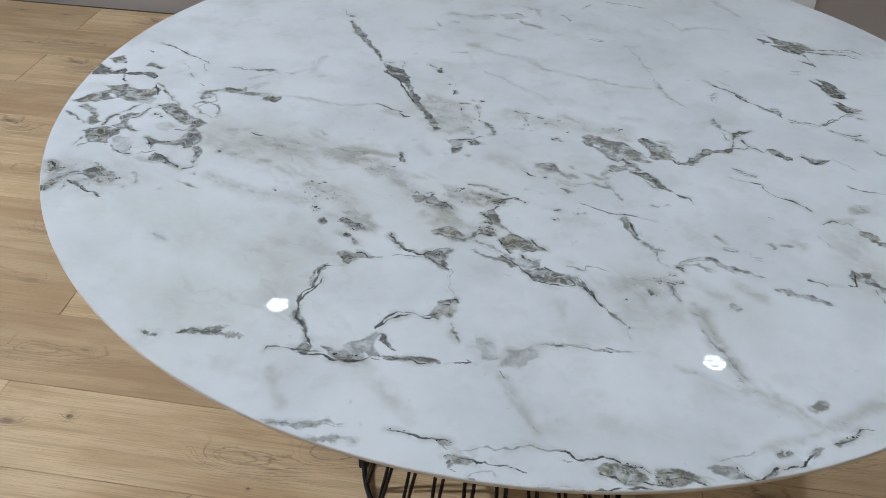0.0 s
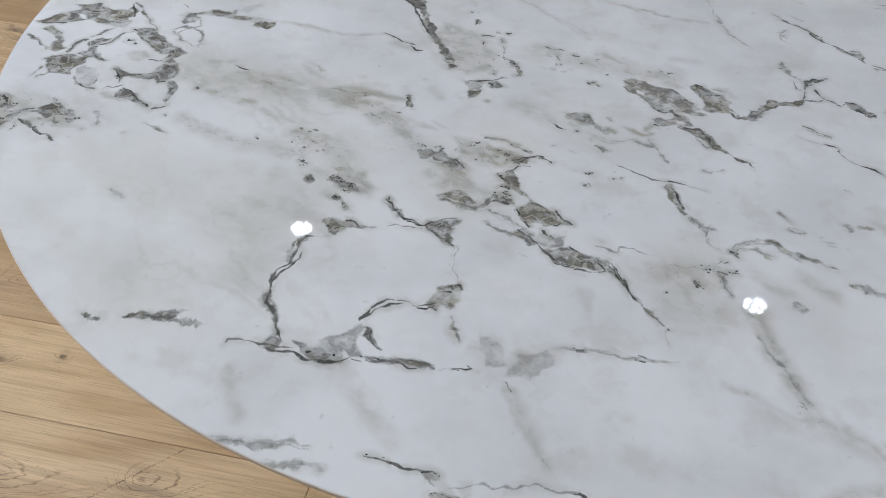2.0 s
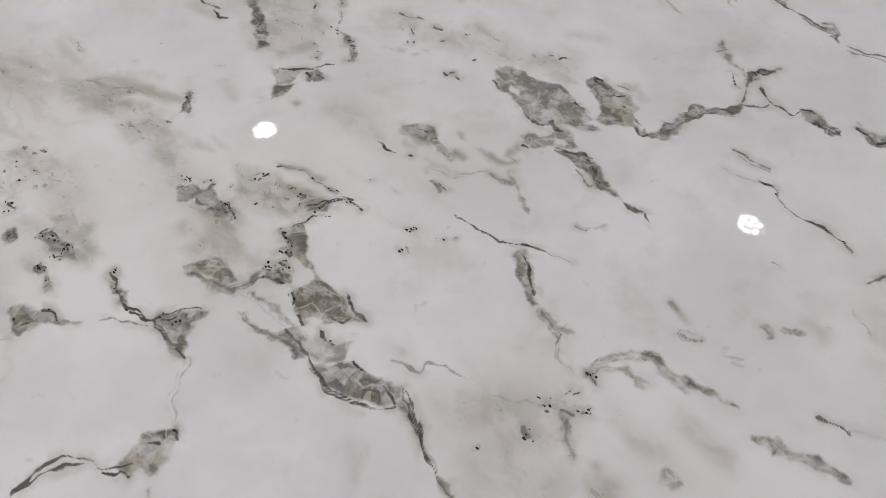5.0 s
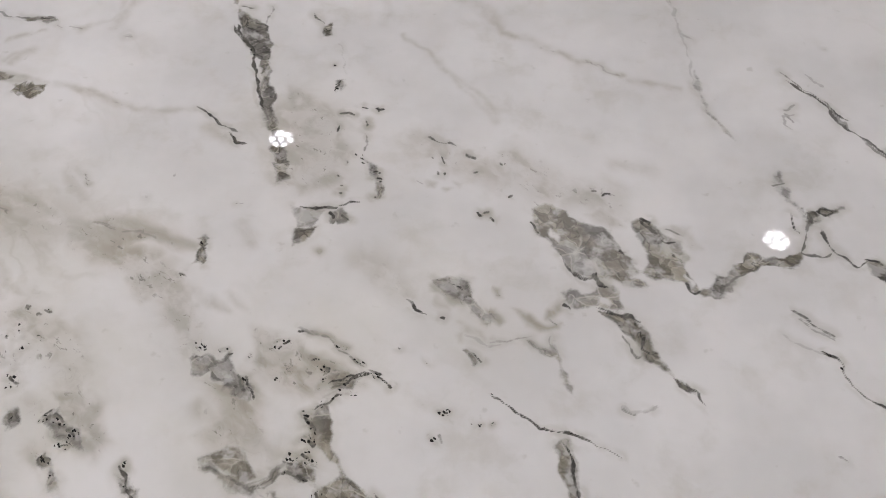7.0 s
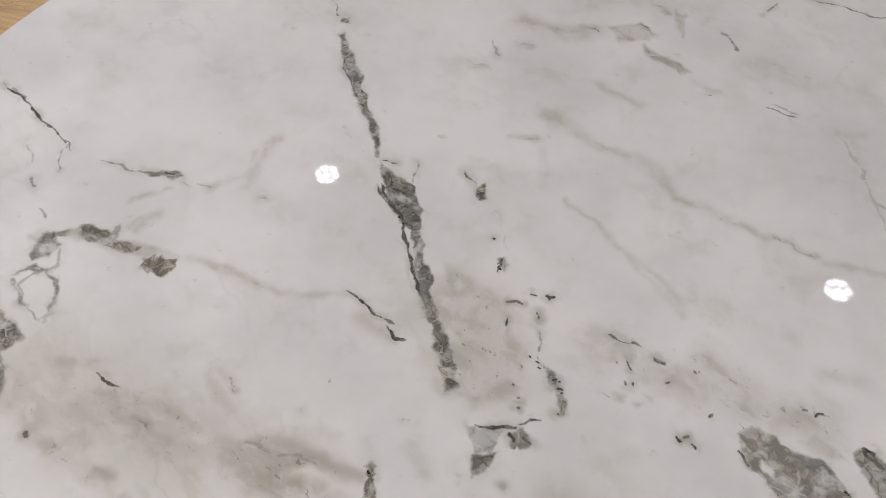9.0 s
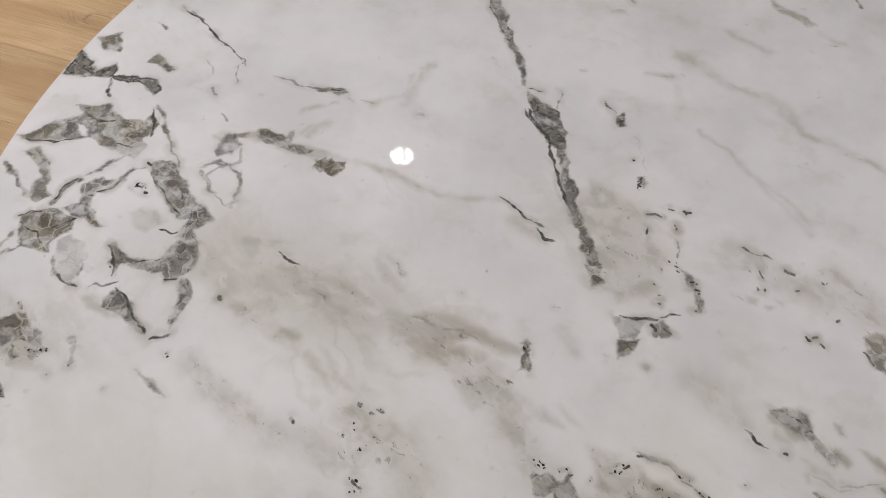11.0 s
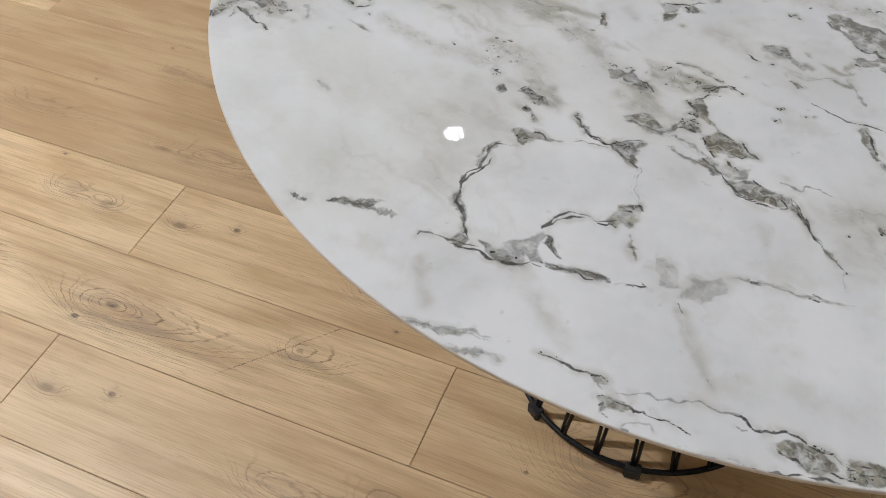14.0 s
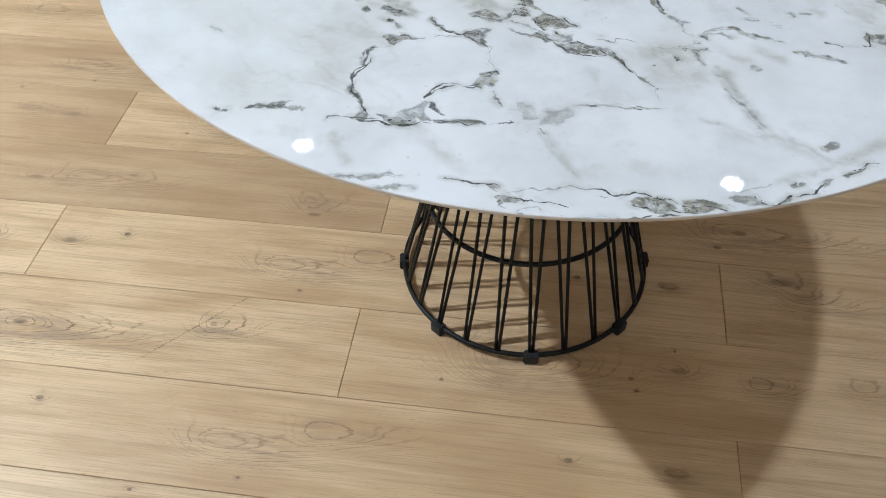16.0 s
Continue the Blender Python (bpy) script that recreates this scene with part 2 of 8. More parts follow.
def oak(name, seed, figures, scuff=False, dark_dim=0.0):
    """Pale oak; figures are knots and flames (u, v, length, width, lift, dark) on a plank that runs from 0 to 1.4 m."""
    n = Nodes(name)
    where = n.where()
    parts = n.node("ShaderNodeSeparateXYZ")
    n.put(parts.inputs[0], where)
    u, v = parts.outputs[0], parts.outputs[1]
    tone = n.node("ShaderNodeObjectInfo").outputs["Random"]
    shift = (seed * 3.7, seed * 1.9, 0)
    slow = n.noise(n.stretch(where, (2.2, 9, 1), shift), 1, 3, 0.5)
    ragged = n.noise(n.stretch(where, (50, 110, 1), shift), 1, 4, 0.7)
    lift = n.math("MULTIPLY", n.math("SUBTRACT", slow, 0.5), 0.05)
    knot, figure = None, None
    for fu, fv, length, width, rise, dark in figures:
        a = n.math("DIVIDE", n.math("SUBTRACT", u, fu), length)
        b = n.math("DIVIDE", n.math("SUBTRACT", v, fv), width)
        if not dark:
            a = n.math("MAXIMUM", a, n.math("MULTIPLY", a, -2.3))
        r = n.math("ADD", n.math("MULTIPLY", a, a), n.math("MULTIPLY", b, b))
        hill = n.math("POWER", 2.718, n.math("MULTIPLY", r, -1.0))
        lift = n.math("ADD", lift, n.math("MULTIPLY", hill, rise))
        figure = hill if figure is None else n.math("MAXIMUM", figure, hill)
        if dark:
            near = n.math("ADD", n.math("MULTIPLY", r, 5.0), n.math("MULTIPLY", n.math("SUBTRACT", ragged, 0.5), 1.6))
            near = n.math("MULTIPLY", n.ramp(near, 1.0, 0.1), dark)
            knot = near if knot is None else n.math("MAXIMUM", knot, near)
    height = n.math("ADD", v, lift)
    wobble = n.math("MULTIPLY", n.math("SUBTRACT", n.noise(n.stretch(where, (22, 120, 1), shift), 1, 5, 0.65), 0.5), 0.011)
    rings = n.math("SINE", n.math("MULTIPLY", n.math("ADD", height, wobble), 980))
    rings2 = n.math("SINE", n.math("MULTIPLY", n.math("ADD", height, wobble), 391))
    streak = n.noise(n.stretch(where, (6, 420, 1), shift), 1, 4, 0.65)
    broad = n.noise(n.stretch(where, (2.2, 55, 1), shift), 1, 3, 0.6)
    pores = n.ramp(n.noise(n.stretch(where, (34, 1000, 1), shift), 1, 2, 0.6), 0.62, 0.74)
    some = n.ramp(n.noise(n.stretch(where, (4, 30, 1), (seed * 2.3, 1, 0)), 1, 2), 0.45, 0.62)
    blotch = n.noise(n.stretch(where, (2.4, 11, 1), (seed * 5.1, 0, 0)), 1, 4, 0.55)
    color = n.mix(n.ramp(blotch, 0.36, 0.62), OAK_DARK, OAK_LIGHT)
    color = n.mix(n.math("MULTIPLY", n.ramp(broad, 0.45, 0.72), 0.40), color, OAK_DEEP)
    color = n.mix(n.math("MULTIPLY", n.ramp(streak, 0.45, 0.70), 0.46), color, OAK_DEEP)
    gate = n.math("ADD", n.math("MULTIPLY", n.ramp(figure, 0.02, 0.75), 0.95), n.math("MULTIPLY", some, 0.2))
    smudge = n.math("MULTIPLY", n.ramp(figure, 0.15, 1.0), n.ramp(n.noise(n.stretch(where, (9, 70, 1), shift), 1, 4, 0.6), 0.38, 0.66))
    color = n.mix(n.math("MULTIPLY", smudge, 0.75), color, OAK_GREY)
    ring_mask = n.math("MULTIPLY", n.ramp(n.math("ADD", rings, n.math("MULTIPLY", rings2, 0.5)), 0.5, 1.35), gate)
    ring_mask = n.math("MULTIPLY", ring_mask, n.ramp(n.noise(n.stretch(where, (18, 260, 1), shift), 1, 3, 0.6), 0.34, 0.52, 0.15, 1.0))
    color = n.mix(n.math("MULTIPLY", ring_mask, 0.7), color, OAK_RING)
    color = n.mix(n.math("MULTIPLY", n.math("MULTIPLY", pores, n.math("ADD", some, 0.3)), 0.75), color, OAK_PORE)
    if knot is not None:
        color = n.mix(n.math("MULTIPLY", knot, n.ramp(ragged, 0.3, 0.58, 0.5, 1.0)), color, OAK_KNOT)
    if scuff:
        # one long dark scuff across the board
        run = n.math("MULTIPLY_ADD", n.math("SUBTRACT", u, 1.005), 1.06, n.math("SUBTRACT", 0.025, v))
        mark = n.math("MULTIPLY", n.ramp(n.math("ABSOLUTE", run), 0.0030, 0.0012), n.ramp(n.noise(n.stretch(where, (260, 260, 1)), 1, 2), 0.42, 0.6))
        mark = n.math("MULTIPLY", mark, n.ramp(u, 0.99, 1.05))
        color = n.mix(n.math("MULTIPLY", mark, 0.7), color, OAK_KNOT)
    color = n.mix(n.math("MULTIPLY", tone, 0.35), color, OAK_DARK)
    # darker board tone, also standing in for weaker light at the far left
    if dark_dim:
        color = n.mix(dark_dim, color, OAK_DEEP)
    n.bump(n.math("ADD", n.math("MULTIPLY", streak, 0.5), n.math("MULTIPLY", pores, -0.8)), 0.22, 0.0004)
    return n.surface(color, n.ramp(streak, 0.3, 0.7, 0.42, 0.55))


OAK_LIGHT, OAK_DARK, OAK_RING, OAK_GREY = (0.715, 0.53, 0.312), (0.52, 0.352, 0.186), (0.15, 0.082, 0.038), (0.30, 0.215, 0.14)
OAK_DEEP, OAK_PORE, OAK_KNOT = (0.29, 0.18, 0.09), (0.17, 0.10, 0.052), (0.02, 0.012, 0.008)

STONE_WHITE, STONE_PALE = (0.685, 0.68, 0.682), (0.59, 0.588, 0.588)
MARBLE = marble()
STEEL = painted_steel()
BISCUIT = plain("raw_stone_edge", (0.74, 0.65, 0.56), 0.55)
WHITE_PAINT = plaster("white_ceiling_paint", (0.82, 0.82, 0.80))
WALL_PAINT = plaster("taupe_wall_paint", (0.36, 0.31, 0.275))
PALE_PAINT = plaster("pale_wall_paint", (0.52, 0.51, 0.49))
TRIM_PAINT = plain("white_trim_paint", (0.78, 0.77, 0.74), 0.4)
GAP = plain("dark_floor_underlay", (0.075, 0.045, 0.025), 0.9)
CHROME = plain("brushed_aluminium", (0.75, 0.75, 0.74), 0.3, 1.0)
RUBBER = plain("black_rubber", (0.012, 0.012, 0.012), 0.6)

# figures on a plank: place along and across, length, width, lift, darkness of the knot
BOARD_A = [(0.052, 0.105, 0.045, 0.026, 0.035, 0.55), (0.168, 0.137, 0.022, 0.016, 0.02, 0.95), (0.572, 0.03, 0.010, 0.008, 0.01, 0.9), (0.52, 0.085, 0.20, 0.045, 0.075, 0), (0.70, 0.13, 0.14, 0.035, 0.05, 0), (1.12, 0.134, 0.022, 0.014, 0.02, 1.0), (1.30, 0.127, 0.045, 0.016, 0.02, 0.5)]
BOARD_B = [(0.70, 0.045, 0.025, 0.014, 0.02, 0.9), (0.75, 0.092, 0.045, 0.018, 0.03, 0.6), (0.74, 0.075, 0.30, 0.055, 0.11, 0), (1.13, 0.125, 0.10, 0.035, 0.06, 0), (0.25, 0.11, 0.25, 0.05, 0.06, 0)]
BOARD_C = [(0.59, 0.08, 0.06, 0.015, 0.03, 0.6), (0.70, 0.085, 0.24, 0.045, 0.08, 0), (0.81, 0.111, 0.03, 0.012, 0.02, 0.7), (1.25, 0.037, 0.04, 0.018, 0.03, 0.8), (1.23, 0.06, 0.13, 0.045, 0.07, 0), (0.2, 0.10, 0.18, 0.04, 0.05, 0)]
BOARD_D = [(0.29, 0.105, 0.27, 0.075, 0.17, 0), (0.18, 0.062, 0.012, 0.009, 0.01, 0.95), (0.522, 0.108, 0.016, 0.012, 0.015, 0.9), (0.532, 0.082, 0.016, 0.010, 0.01, 1.0), (0.61, 0.136, 0.045, 0.022, 0.03, 0.6), (0.603, 0.18, 0.008, 0.010, 0.0, 0.9), (0.75, 0.115, 0.09, 0.03, 0.06, 0), (0.93, 0.13, 0.09, 0.03, 0.05, 0)]
BOARD_E = [(1.10, 0.193, 0.012, 0.008, 0.0, 0.9), (1.0, 0.02, 0.012, 0.008, 0.0, 0.8), (1.16, 0.105, 0.11, 0.035, 0.07, 0), (1.28, 0.10, 0.05, 0.03, 0.05, 0.35), (0.5, 0.09, 0.2, 0.04, 0.06, 0.3)]
BOARD_F = [(0.12, 0.17, 0.07, 0.03, 0.04, 0.55), (0.16, 0.125, 0.13, 0.04, 0.06, 0), (0.72, 0.06, 0.06, 0.03, 0.04, 0.6), (1.0, 0.12, 0.2, 0.04, 0.06, 0)]
PLANKS = [oak("oak_plank", 1.0 + k, figures, k == 6) for k, figures in enumerate((BOARD_A, BOARD_B, BOARD_C, BOARD_D, BOARD_E, BOARD_F, BOARD_B))]
# darker boards; part of the darkening is dimmer light put into the colour
PLANKS += [oak("dark_dim_oak_plank", 9.0 + k, figures, dark_dim=0.38) for k, figures in enumerate((BOARD_C, BOARD_E, BOARD_A))]


# ---- mesh helpers ----
def mesh_of(name, bm, material, smooth=False):
    mesh = bpy.data.meshes.new(name)
    bm.normal_update()
    bm.to_mesh(mesh)
    bm.free()
    mesh.materials.append(material)
    if smooth:
        mesh.polygons.foreach_set("use_smooth", [True] * len(mesh.polygons))
    return mesh


def part(name, bm, material, parent=None, label="", smooth=False):
    ob = new(name, mesh_of(name, bm, material, smooth))
    ob.parent = parent
    return tagged(ob, label) if label else ob


def box(x0, x1, y0, y1, z0, z1, bevel=0.0):
    bm = bmesh.new()
    bmesh.ops.create_cube(bm, size=1)
    bmesh.ops.scale(bm, vec=(x1 - x0, y1 - y0, z1 - z0), verts=bm.verts)
    bmesh.ops.translate(bm, vec=((x0 + x1) / 2, (y0 + y1) / 2, (z0 + z1) / 2), verts=bm.verts)
    if bevel:
        bmesh.ops.bevel(bm, geom=bm.edges[:], offset=bevel, segments=2, affect="EDGES")
    return bm


def tube(points, radius, sides=8, closed=False):
    """A round bar along points."""
    bm = bmesh.new()
    points = [Vector(p) for p in points]
    count, loops = len(points), []
    for i, p in enumerate(points):
        before = points[i - 1] if i or closed else p
        after = points[(i + 1) % count] if i < count - 1 or closed else p
        ahead = (after - before).normalized()
        side = ahead.cross(Vector((0, 0, 1)))
        side = side.normalized() if side.length > 1e-4 else Vector((1, 0, 0))
        up = side.cross(ahead)
        loops.append([bm.verts.new(p + radius * (math.cos(a) * side + math.sin(a) * up)) for a in (2 * math.pi * k / sides for k in range(sides))])
    for i in range(count if closed else count - 1):
        a, b = loops[i], loops[(i + 1) % count]
        for k in range(sides):
            bm.faces.new((a[k], a[(k + 1) % sides], b[(k + 1) % sides], b[k]))
    if not closed:
        bm.faces.new(loops[0][::-1])
        bm.faces.new(loops[-1])
    bmesh.ops.recalc_face_normals(bm, faces=bm.faces[:])
    return bm


def lathe(profile, sides=48, cap=False):
    """A body of revolution round z from pairs of radius and height."""
    bm = bmesh.new()
    loops = [[bm.verts.new((r * math.cos(2 * math.pi * k / sides), r * math.sin(2 * math.pi * k / sides), z)) for k in range(sides)] for r, z in profile]
    for a, b in zip(loops, loops[1:]):
        for k in range(sides):
            bm.faces.new((a[k], a[(k + 1) % sides], b[(k + 1) % sides], b[k]))
    if cap:
        bm.faces.new(loops[0][::-1])
        bm.faces.new(loops[-1])
    bmesh.ops.recalc_face_normals(bm, faces=bm.faces[:])
    return bm


def room_pose(u, v, z=0.0):
    place = ALONG * u + ACROSS * v
    return Matrix.Translation((place.x, place.y, z)) @ Matrix.Rotation(TURN, 4, "Z")


def structure(name, bm, material, label, category, u=0.0, v=0.0, z=0.0):
    ob = part(name, bm, material)
    ob.matrix_basis = room_pose(u, v, z)
    return tagged(ob, label, category, kind="structure")


# ---- the room ----
U0, U1, V0, V1 = -3.9, 3.6, -3.2, 2.25
floor = structure("floor", box(U0, U1, V0, V1, -0.06, -0.0035), GAP, "pale oak plank floor with knots and fine dark joints", "floor")


def ceiling_sheet():
    """The ceiling with a round opening for each downlight."""
    bm = bmesh.new()
    loops = [[(U0 - 0.12, V0 - 0.12), (U1 + 0.12, V0 - 0.12), (U1 + 0.12, V1 + 0.12), (U0 - 0.12, V1 + 0.12)]]
    for x, y, _ in DOWNLIGHTS_AND_FILL:
        u, v = Vector((x, y, 0)).dot(ALONG), Vector((x, y, 0)).dot(ACROSS)
        loops.append([(u + 0.0475 * math.cos(2 * math.pi * k / 32), v + 0.0475 * math.sin(2 * math.pi * k / 32)) for k in range(32)])
    for loop in loops:
        verts = [bm.verts.new((u, v, CEILING)) for u, v in loop]
        for a, b in zip(verts, verts[1:] + verts[:1]):
            bm.edges.new((a, b))
    bmesh.ops.triangle_fill(bm, use_beauty=True, use_dissolve=False, edges=bm.edges[:])
    up = bmesh.ops.extrude_face_region(bm, geom=bm.faces[:])
    bmesh.ops.translate(bm, vec=(0, 0, 0.08), verts=[g for g in up["geom"] if isinstance(g, bmesh.types.BMVert)])
    bmesh.ops.recalc_face_normals(bm, faces=bm.faces[:])
    return bm


structure("ceiling", ceiling_sheet(), WHITE_PAINT, "plain white painted ceiling with recessed downlights", "ceiling")
structure("wall_north", box(U0 - 0.12, U1 + 0.12, V1, V1 + 0.12, -0.06, CEILING), WALL_PAINT, "taupe painted wall behind the round table", "wall")
structure("wall_south", box(U0 - 0.12, U1 + 0.12, V0 - 0.12, V0, -0.06, CEILING), PALE_PAINT, "pale painted plain wall", "wall")
structure("wall_west", box(U0 - 0.12, U0, V0, V1, -0.06, CEILING), PALE_PAINT, "pale painted plain wall", "wall")
structure("wall_east", box(U1, U1 + 0.12, V0, V1, -0.06, CEILING), PALE_PAINT, "pale painted plain wall", "wall")

structure("trim", box(0.90, 0.996, V1 - 0.018, V1 - 0.0005, 0.0005, 2.08, 0.004), TRIM_PAINT, "white painted upright door trim on the wall", "trim")


# ---- downlights ----
def downlight(x, y, power):
    root = tagged(new("ceiling_downlight_or_fill"), "white recessed downlight or added fill lamp with a cluster of round LED lenses", "downlight", "ceiling downlights")
    root.location = (x, y, CEILING)
    part("trim_ring", lathe([(0.046, -0.004), (0.049, -0.006), (0.058, -0.005), (0.061, 0.0), (0.046, 0.0), (0.046, -0.004)], 40), TRIM_PAINT, root, smooth=True)
    # the lamp's cup, given its own weak glow to brighten gaps between lenses
    part("lamp_cup", lathe([(0.0465, -0.004), (0.0455, 0.004), (0.002, 0.004)], 40), glowing("glowing_cup", (1.0, 1.0, 1.03), LAMP * power * 0.1), root, "lamp cup with an added weak glow", smooth=True)
    glow = glowing("led_lens_light", (1.0, 1.0, 1.07), LAMP * power)
    for k in range(7):
        r, a = (0.0, 0.0) if k == 6 else (0.033, math.pi / 3 * k)
        lens = part("led_lens", lathe([(0.01, -0.0012), (0.01, -0.003), (0.008, -0.0046), (0.0015, -0.0052)], 14, cap=True), glow, root, "glowing clear LED lens")
        lens.location = (r * math.cos(a), r * math.sin(a), 0.0045)
    return root


# two mirrored in the top, two inferred from shadows, three added to lift shade
for spot in DOWNLIGHTS_AND_FILL:
    downlight(*spot)

# ---- the table's foot ----
TOP = 0.75
CENTRE = Vector((0.181, 0.321, 0))
FOOT = Vector((0.16, 0.289, 0))

table = tagged(new("round_table"), "round table with polished white marble top and black wire foot", "table")
table.location = (CENTRE.x, CENTRE.y, 0)
cage = FOOT - CENTRE


def waist(z):
    """Radius of the wire cage at a height."""
    return 0.244 - 0.25 * z + 0.115 * max(0.0, (z - 0.42) / 0.31) ** 1.7


def ring(radius, z, thick):
    return tube([(cage.x + radius * math.cos(2 * math.pi * k / 72), cage.y + radius * math.sin(2 * math.pi * k / 72), z) for k in range(72)], thick, 10, True)


part("bottom_ring", ring(waist(0.016), 0.016, 0.005), STEEL, table, smooth=True)
part("middle_ring", ring(waist(0.208) - 0.003, 0.208, 0.0048), STEEL, table, smooth=True)
part("upper_ring", ring(waist(0.728) - 0.004, 0.728, 0.0045), STEEL, table, smooth=True)
part("top_plate", lathe([(0.02, 0.7325), (waist(0.73), 0.7325), (waist(0.73), 0.7375), (0.02, 0.7375)], 48, cap=True), STEEL, table).location = cage
for k in range(24):
    for side in (-1, 1):
        path = []
        for i in range(13):
            z = 0.016 + (0.728 - 0.016) * i / 12
            a = math.radians(-90 + 15 * k) + side * (0.0045 + 0.055 * min(z, 0.35)) / waist(z) * 0.5
            path.append((cage.x + waist(z) * math.cos(a), cage.y + waist(z) * math.sin(a), z))
        part("rod", tube(path, 0.0033, 6), STEEL, table, smooth=True)
for k in range(8):
    a = math.radians(-90 + 45 * k)
    foot = part("foot", box(-0.009, 0.009, -0.0135, 0.0135, 0, 0.024, 0.0022), RUBBER, table)
    foot.matrix_basis = Matrix.Translation((cage.x + 0.242 * math.cos(a), cage.y + 0.242 * math.sin(a), 0)) @ Matrix.Rotation(a, 4, "Z")

# ---- the marble top ----
RADIUS, GRID = 0.656, 1060
STROKES = []


def vein(kind, size, strength, *path):
    """A mark in the stone: half its width in mm, how dark it is, and its way over the slab in metres."""
    STROKES.append((kind, size, strength, path))


vein("wash", 14, 0.4, 0.242, -0.061, 0.265, -0.064)
vein("wash", 30, 0.22, -0.153, -0.041, -0.112, -0.052, -0.114, -0.099)
vein("wash", 13, 0.5, -0.113, 0.107, -0.082, 0.088, -0.057, 0.068)
vein("wash", 13, 0.55, -0.095, 0.176, -0.067, 0.169, -0.026, 0.151, -0.006, 0.128, 0.021, 0.088, 0.054, 0.066)
vein("wash", 10, 0.45, -0.058, 0.013, -0.044, 0.034, -0.085, 0.042)
vein("wash", 20, 0.35, -0.423, 0.136, -0.372, 0.126, -0.375, 0.087)
vein("wash", 18, 0.3, -0.126, -0.012, -0.09, -0.008, -0.076, -0.032)
vein("wash", 18, 0.35, -0.082, 0.091, -0.069, 0.078)
vein("wash", 12, 0.4, 0.22, 0.296, 0.259, 0.268, 0.296, 0.262)
vein("wash", 8, 0.3, 0.456, 0.017, 0.462, 0.01)
vein("wash", 30, 0.45, 0.033, 0.317, 0.056, 0.301, 0.051, 0.273)
vein("wash", 22, 0.35, 0.063, 0.312, 0.079, 0.277)
vein("wash", 4, 0.35, -0.173, 0.332, -0.141, 0.326, -0.116, 0.317, -0.084, 0.311, -0.047, 0.316)
vein("wash", 6, 0.3, -0.031, 0.299, -0.007, 0.283)
vein("wash", 5, 0.4, -0.15, 0.408, -0.148, 0.433, -0.143, 0.453, -0.137, 0.467)
vein("wash", 4, 0.35, -0.221, 0.355, -0.216, 0.368, -0.208, 0.372)
vein("wash", 4, 0.35, -0.235, 0.383, -0.225, 0.393)
vein("wash", 8, 0.45, -0.233, 0.232, -0.208, 0.231, -0.174, 0.214, -0.148, 0.205, -0.113, 0.193, -0.093, 0.19)
vein("wash", 7, 0.5, -0.093, 0.19, -0.071, 0.195, -0.039, 0.188, -0.007, 0.177)
vein("wash", 8, 0.55, -0.093, 0.19, -0.076, 0.182, -0.057, 0.169, -0.034, 0.165)
vein("wash", 6, 0.5, -0.169, 0.199, -0.154, 0.191, -0.141, 0.185)
vein("wash", 4, 0.55, -0.122, 0.243, -0.114, 0.236, -0.106, 0.228)
vein("wash", 14, 0.35, -0.264, 0.227, -0.253, 0.203, -0.231, 0.189)
vein("wash", 14, 0.35, -0.223, 0.206, -0.191, 0.186, -0.203, 0.169)
vein("wash", 6, 0.3, 0.023, 0.204, 0.033, 0.189)
vein("wash", 14, 0.35, 0.137, 0.303, 0.177, 0.286, 0.216, 0.273, 0.238, 0.263)
vein("wash", 3.8, 0.45, 0.2, 0.236, 0.203, 0.236)
vein("wash", 14, 0.45, 0.238, 0.263, 0.273, 0.264, 0.295, 0.261)
vein("wash", 9, 0.4, 0.06, 0.65, 0.088, 0.642, 0.131, 0.644)
vein("wash", 3, 0.4, 0.06, 0.497, 0.082, 0.497)
vein("wash", 4, 0.2, 0.088, 0.484, 0.094, 0.462, 0.091, 0.443)
vein("wash", 5, 0.3, 0.133, 0.572, 0.169, 0.548)
vein("wash", 5, 0.35, 0.339, 0.539, 0.358, 0.538)
vein("wash", 3, 0.3, 0.11, 0.43, 0.138, 0.408, 0.156, 0.388)
vein("wash", 3, 0.25, 0.16, 0.383, 0.186, 0.35, 0.202, 0.332)
vein("wash", 7, 0.25, 0.3, 0.296, 0.33, 0.293)
vein("wash", 16, 0.14, -0.367, 0.592, -0.324, 0.582)
vein("wash", 14, 0.2, -0.317, 0.535, -0.306, 0.521)
vein("wash", 4, 0.25, 0.22, 0.586, 0.24, 0.576)
vein("wash", 14, 0.2, 0.277, 0.618, 0.317, 0.6)
vein("wash", 28, 0.35, -0.269, 0.216, -0.191, 0.216, -0.156, 0.195, -0.118, 0.187)
vein("wash", 6, 0.45, -0.235, 0.179, -0.202, 0.167, -0.172, 0.157)
vein("wash", 10, 0.5, -0.235, 0.121, -0.187, 0.087, -0.147, 0.082, -0.112, 0.077)
vein("wash", 25, 0.25, -0.36, 0.145, -0.329, 0.114)
vein("wash", 3, 0.3, -0.231, 0.385, -0.223, 0.395)
vein("wash", 14, 0.18, 0.125, -0.188, 0.147, -0.167)
vein("wash", 4, 0.38, 0.124, -0.227, 0.132, -0.248, 0.143, -0.276)
vein("wash", 6, 0.25, -0.105, -0.208, -0.086, -0.25)
vein("wash", 8, 0.22, -0.024, -0.192, -0.004, -0.218, 0.014, -0.243, 0.032, -0.266)
vein("wash", 12, 0.3, 0.237, -0.064, 0.254, -0.071)
vein("wash", 10, 0.35, 0.195, -0.032)
vein("wash", 7, 0.55, 0.324, -0.108, 0.326, -0.129, 0.329, -0.154, 0.336, -0.184, 0.342, -0.213)
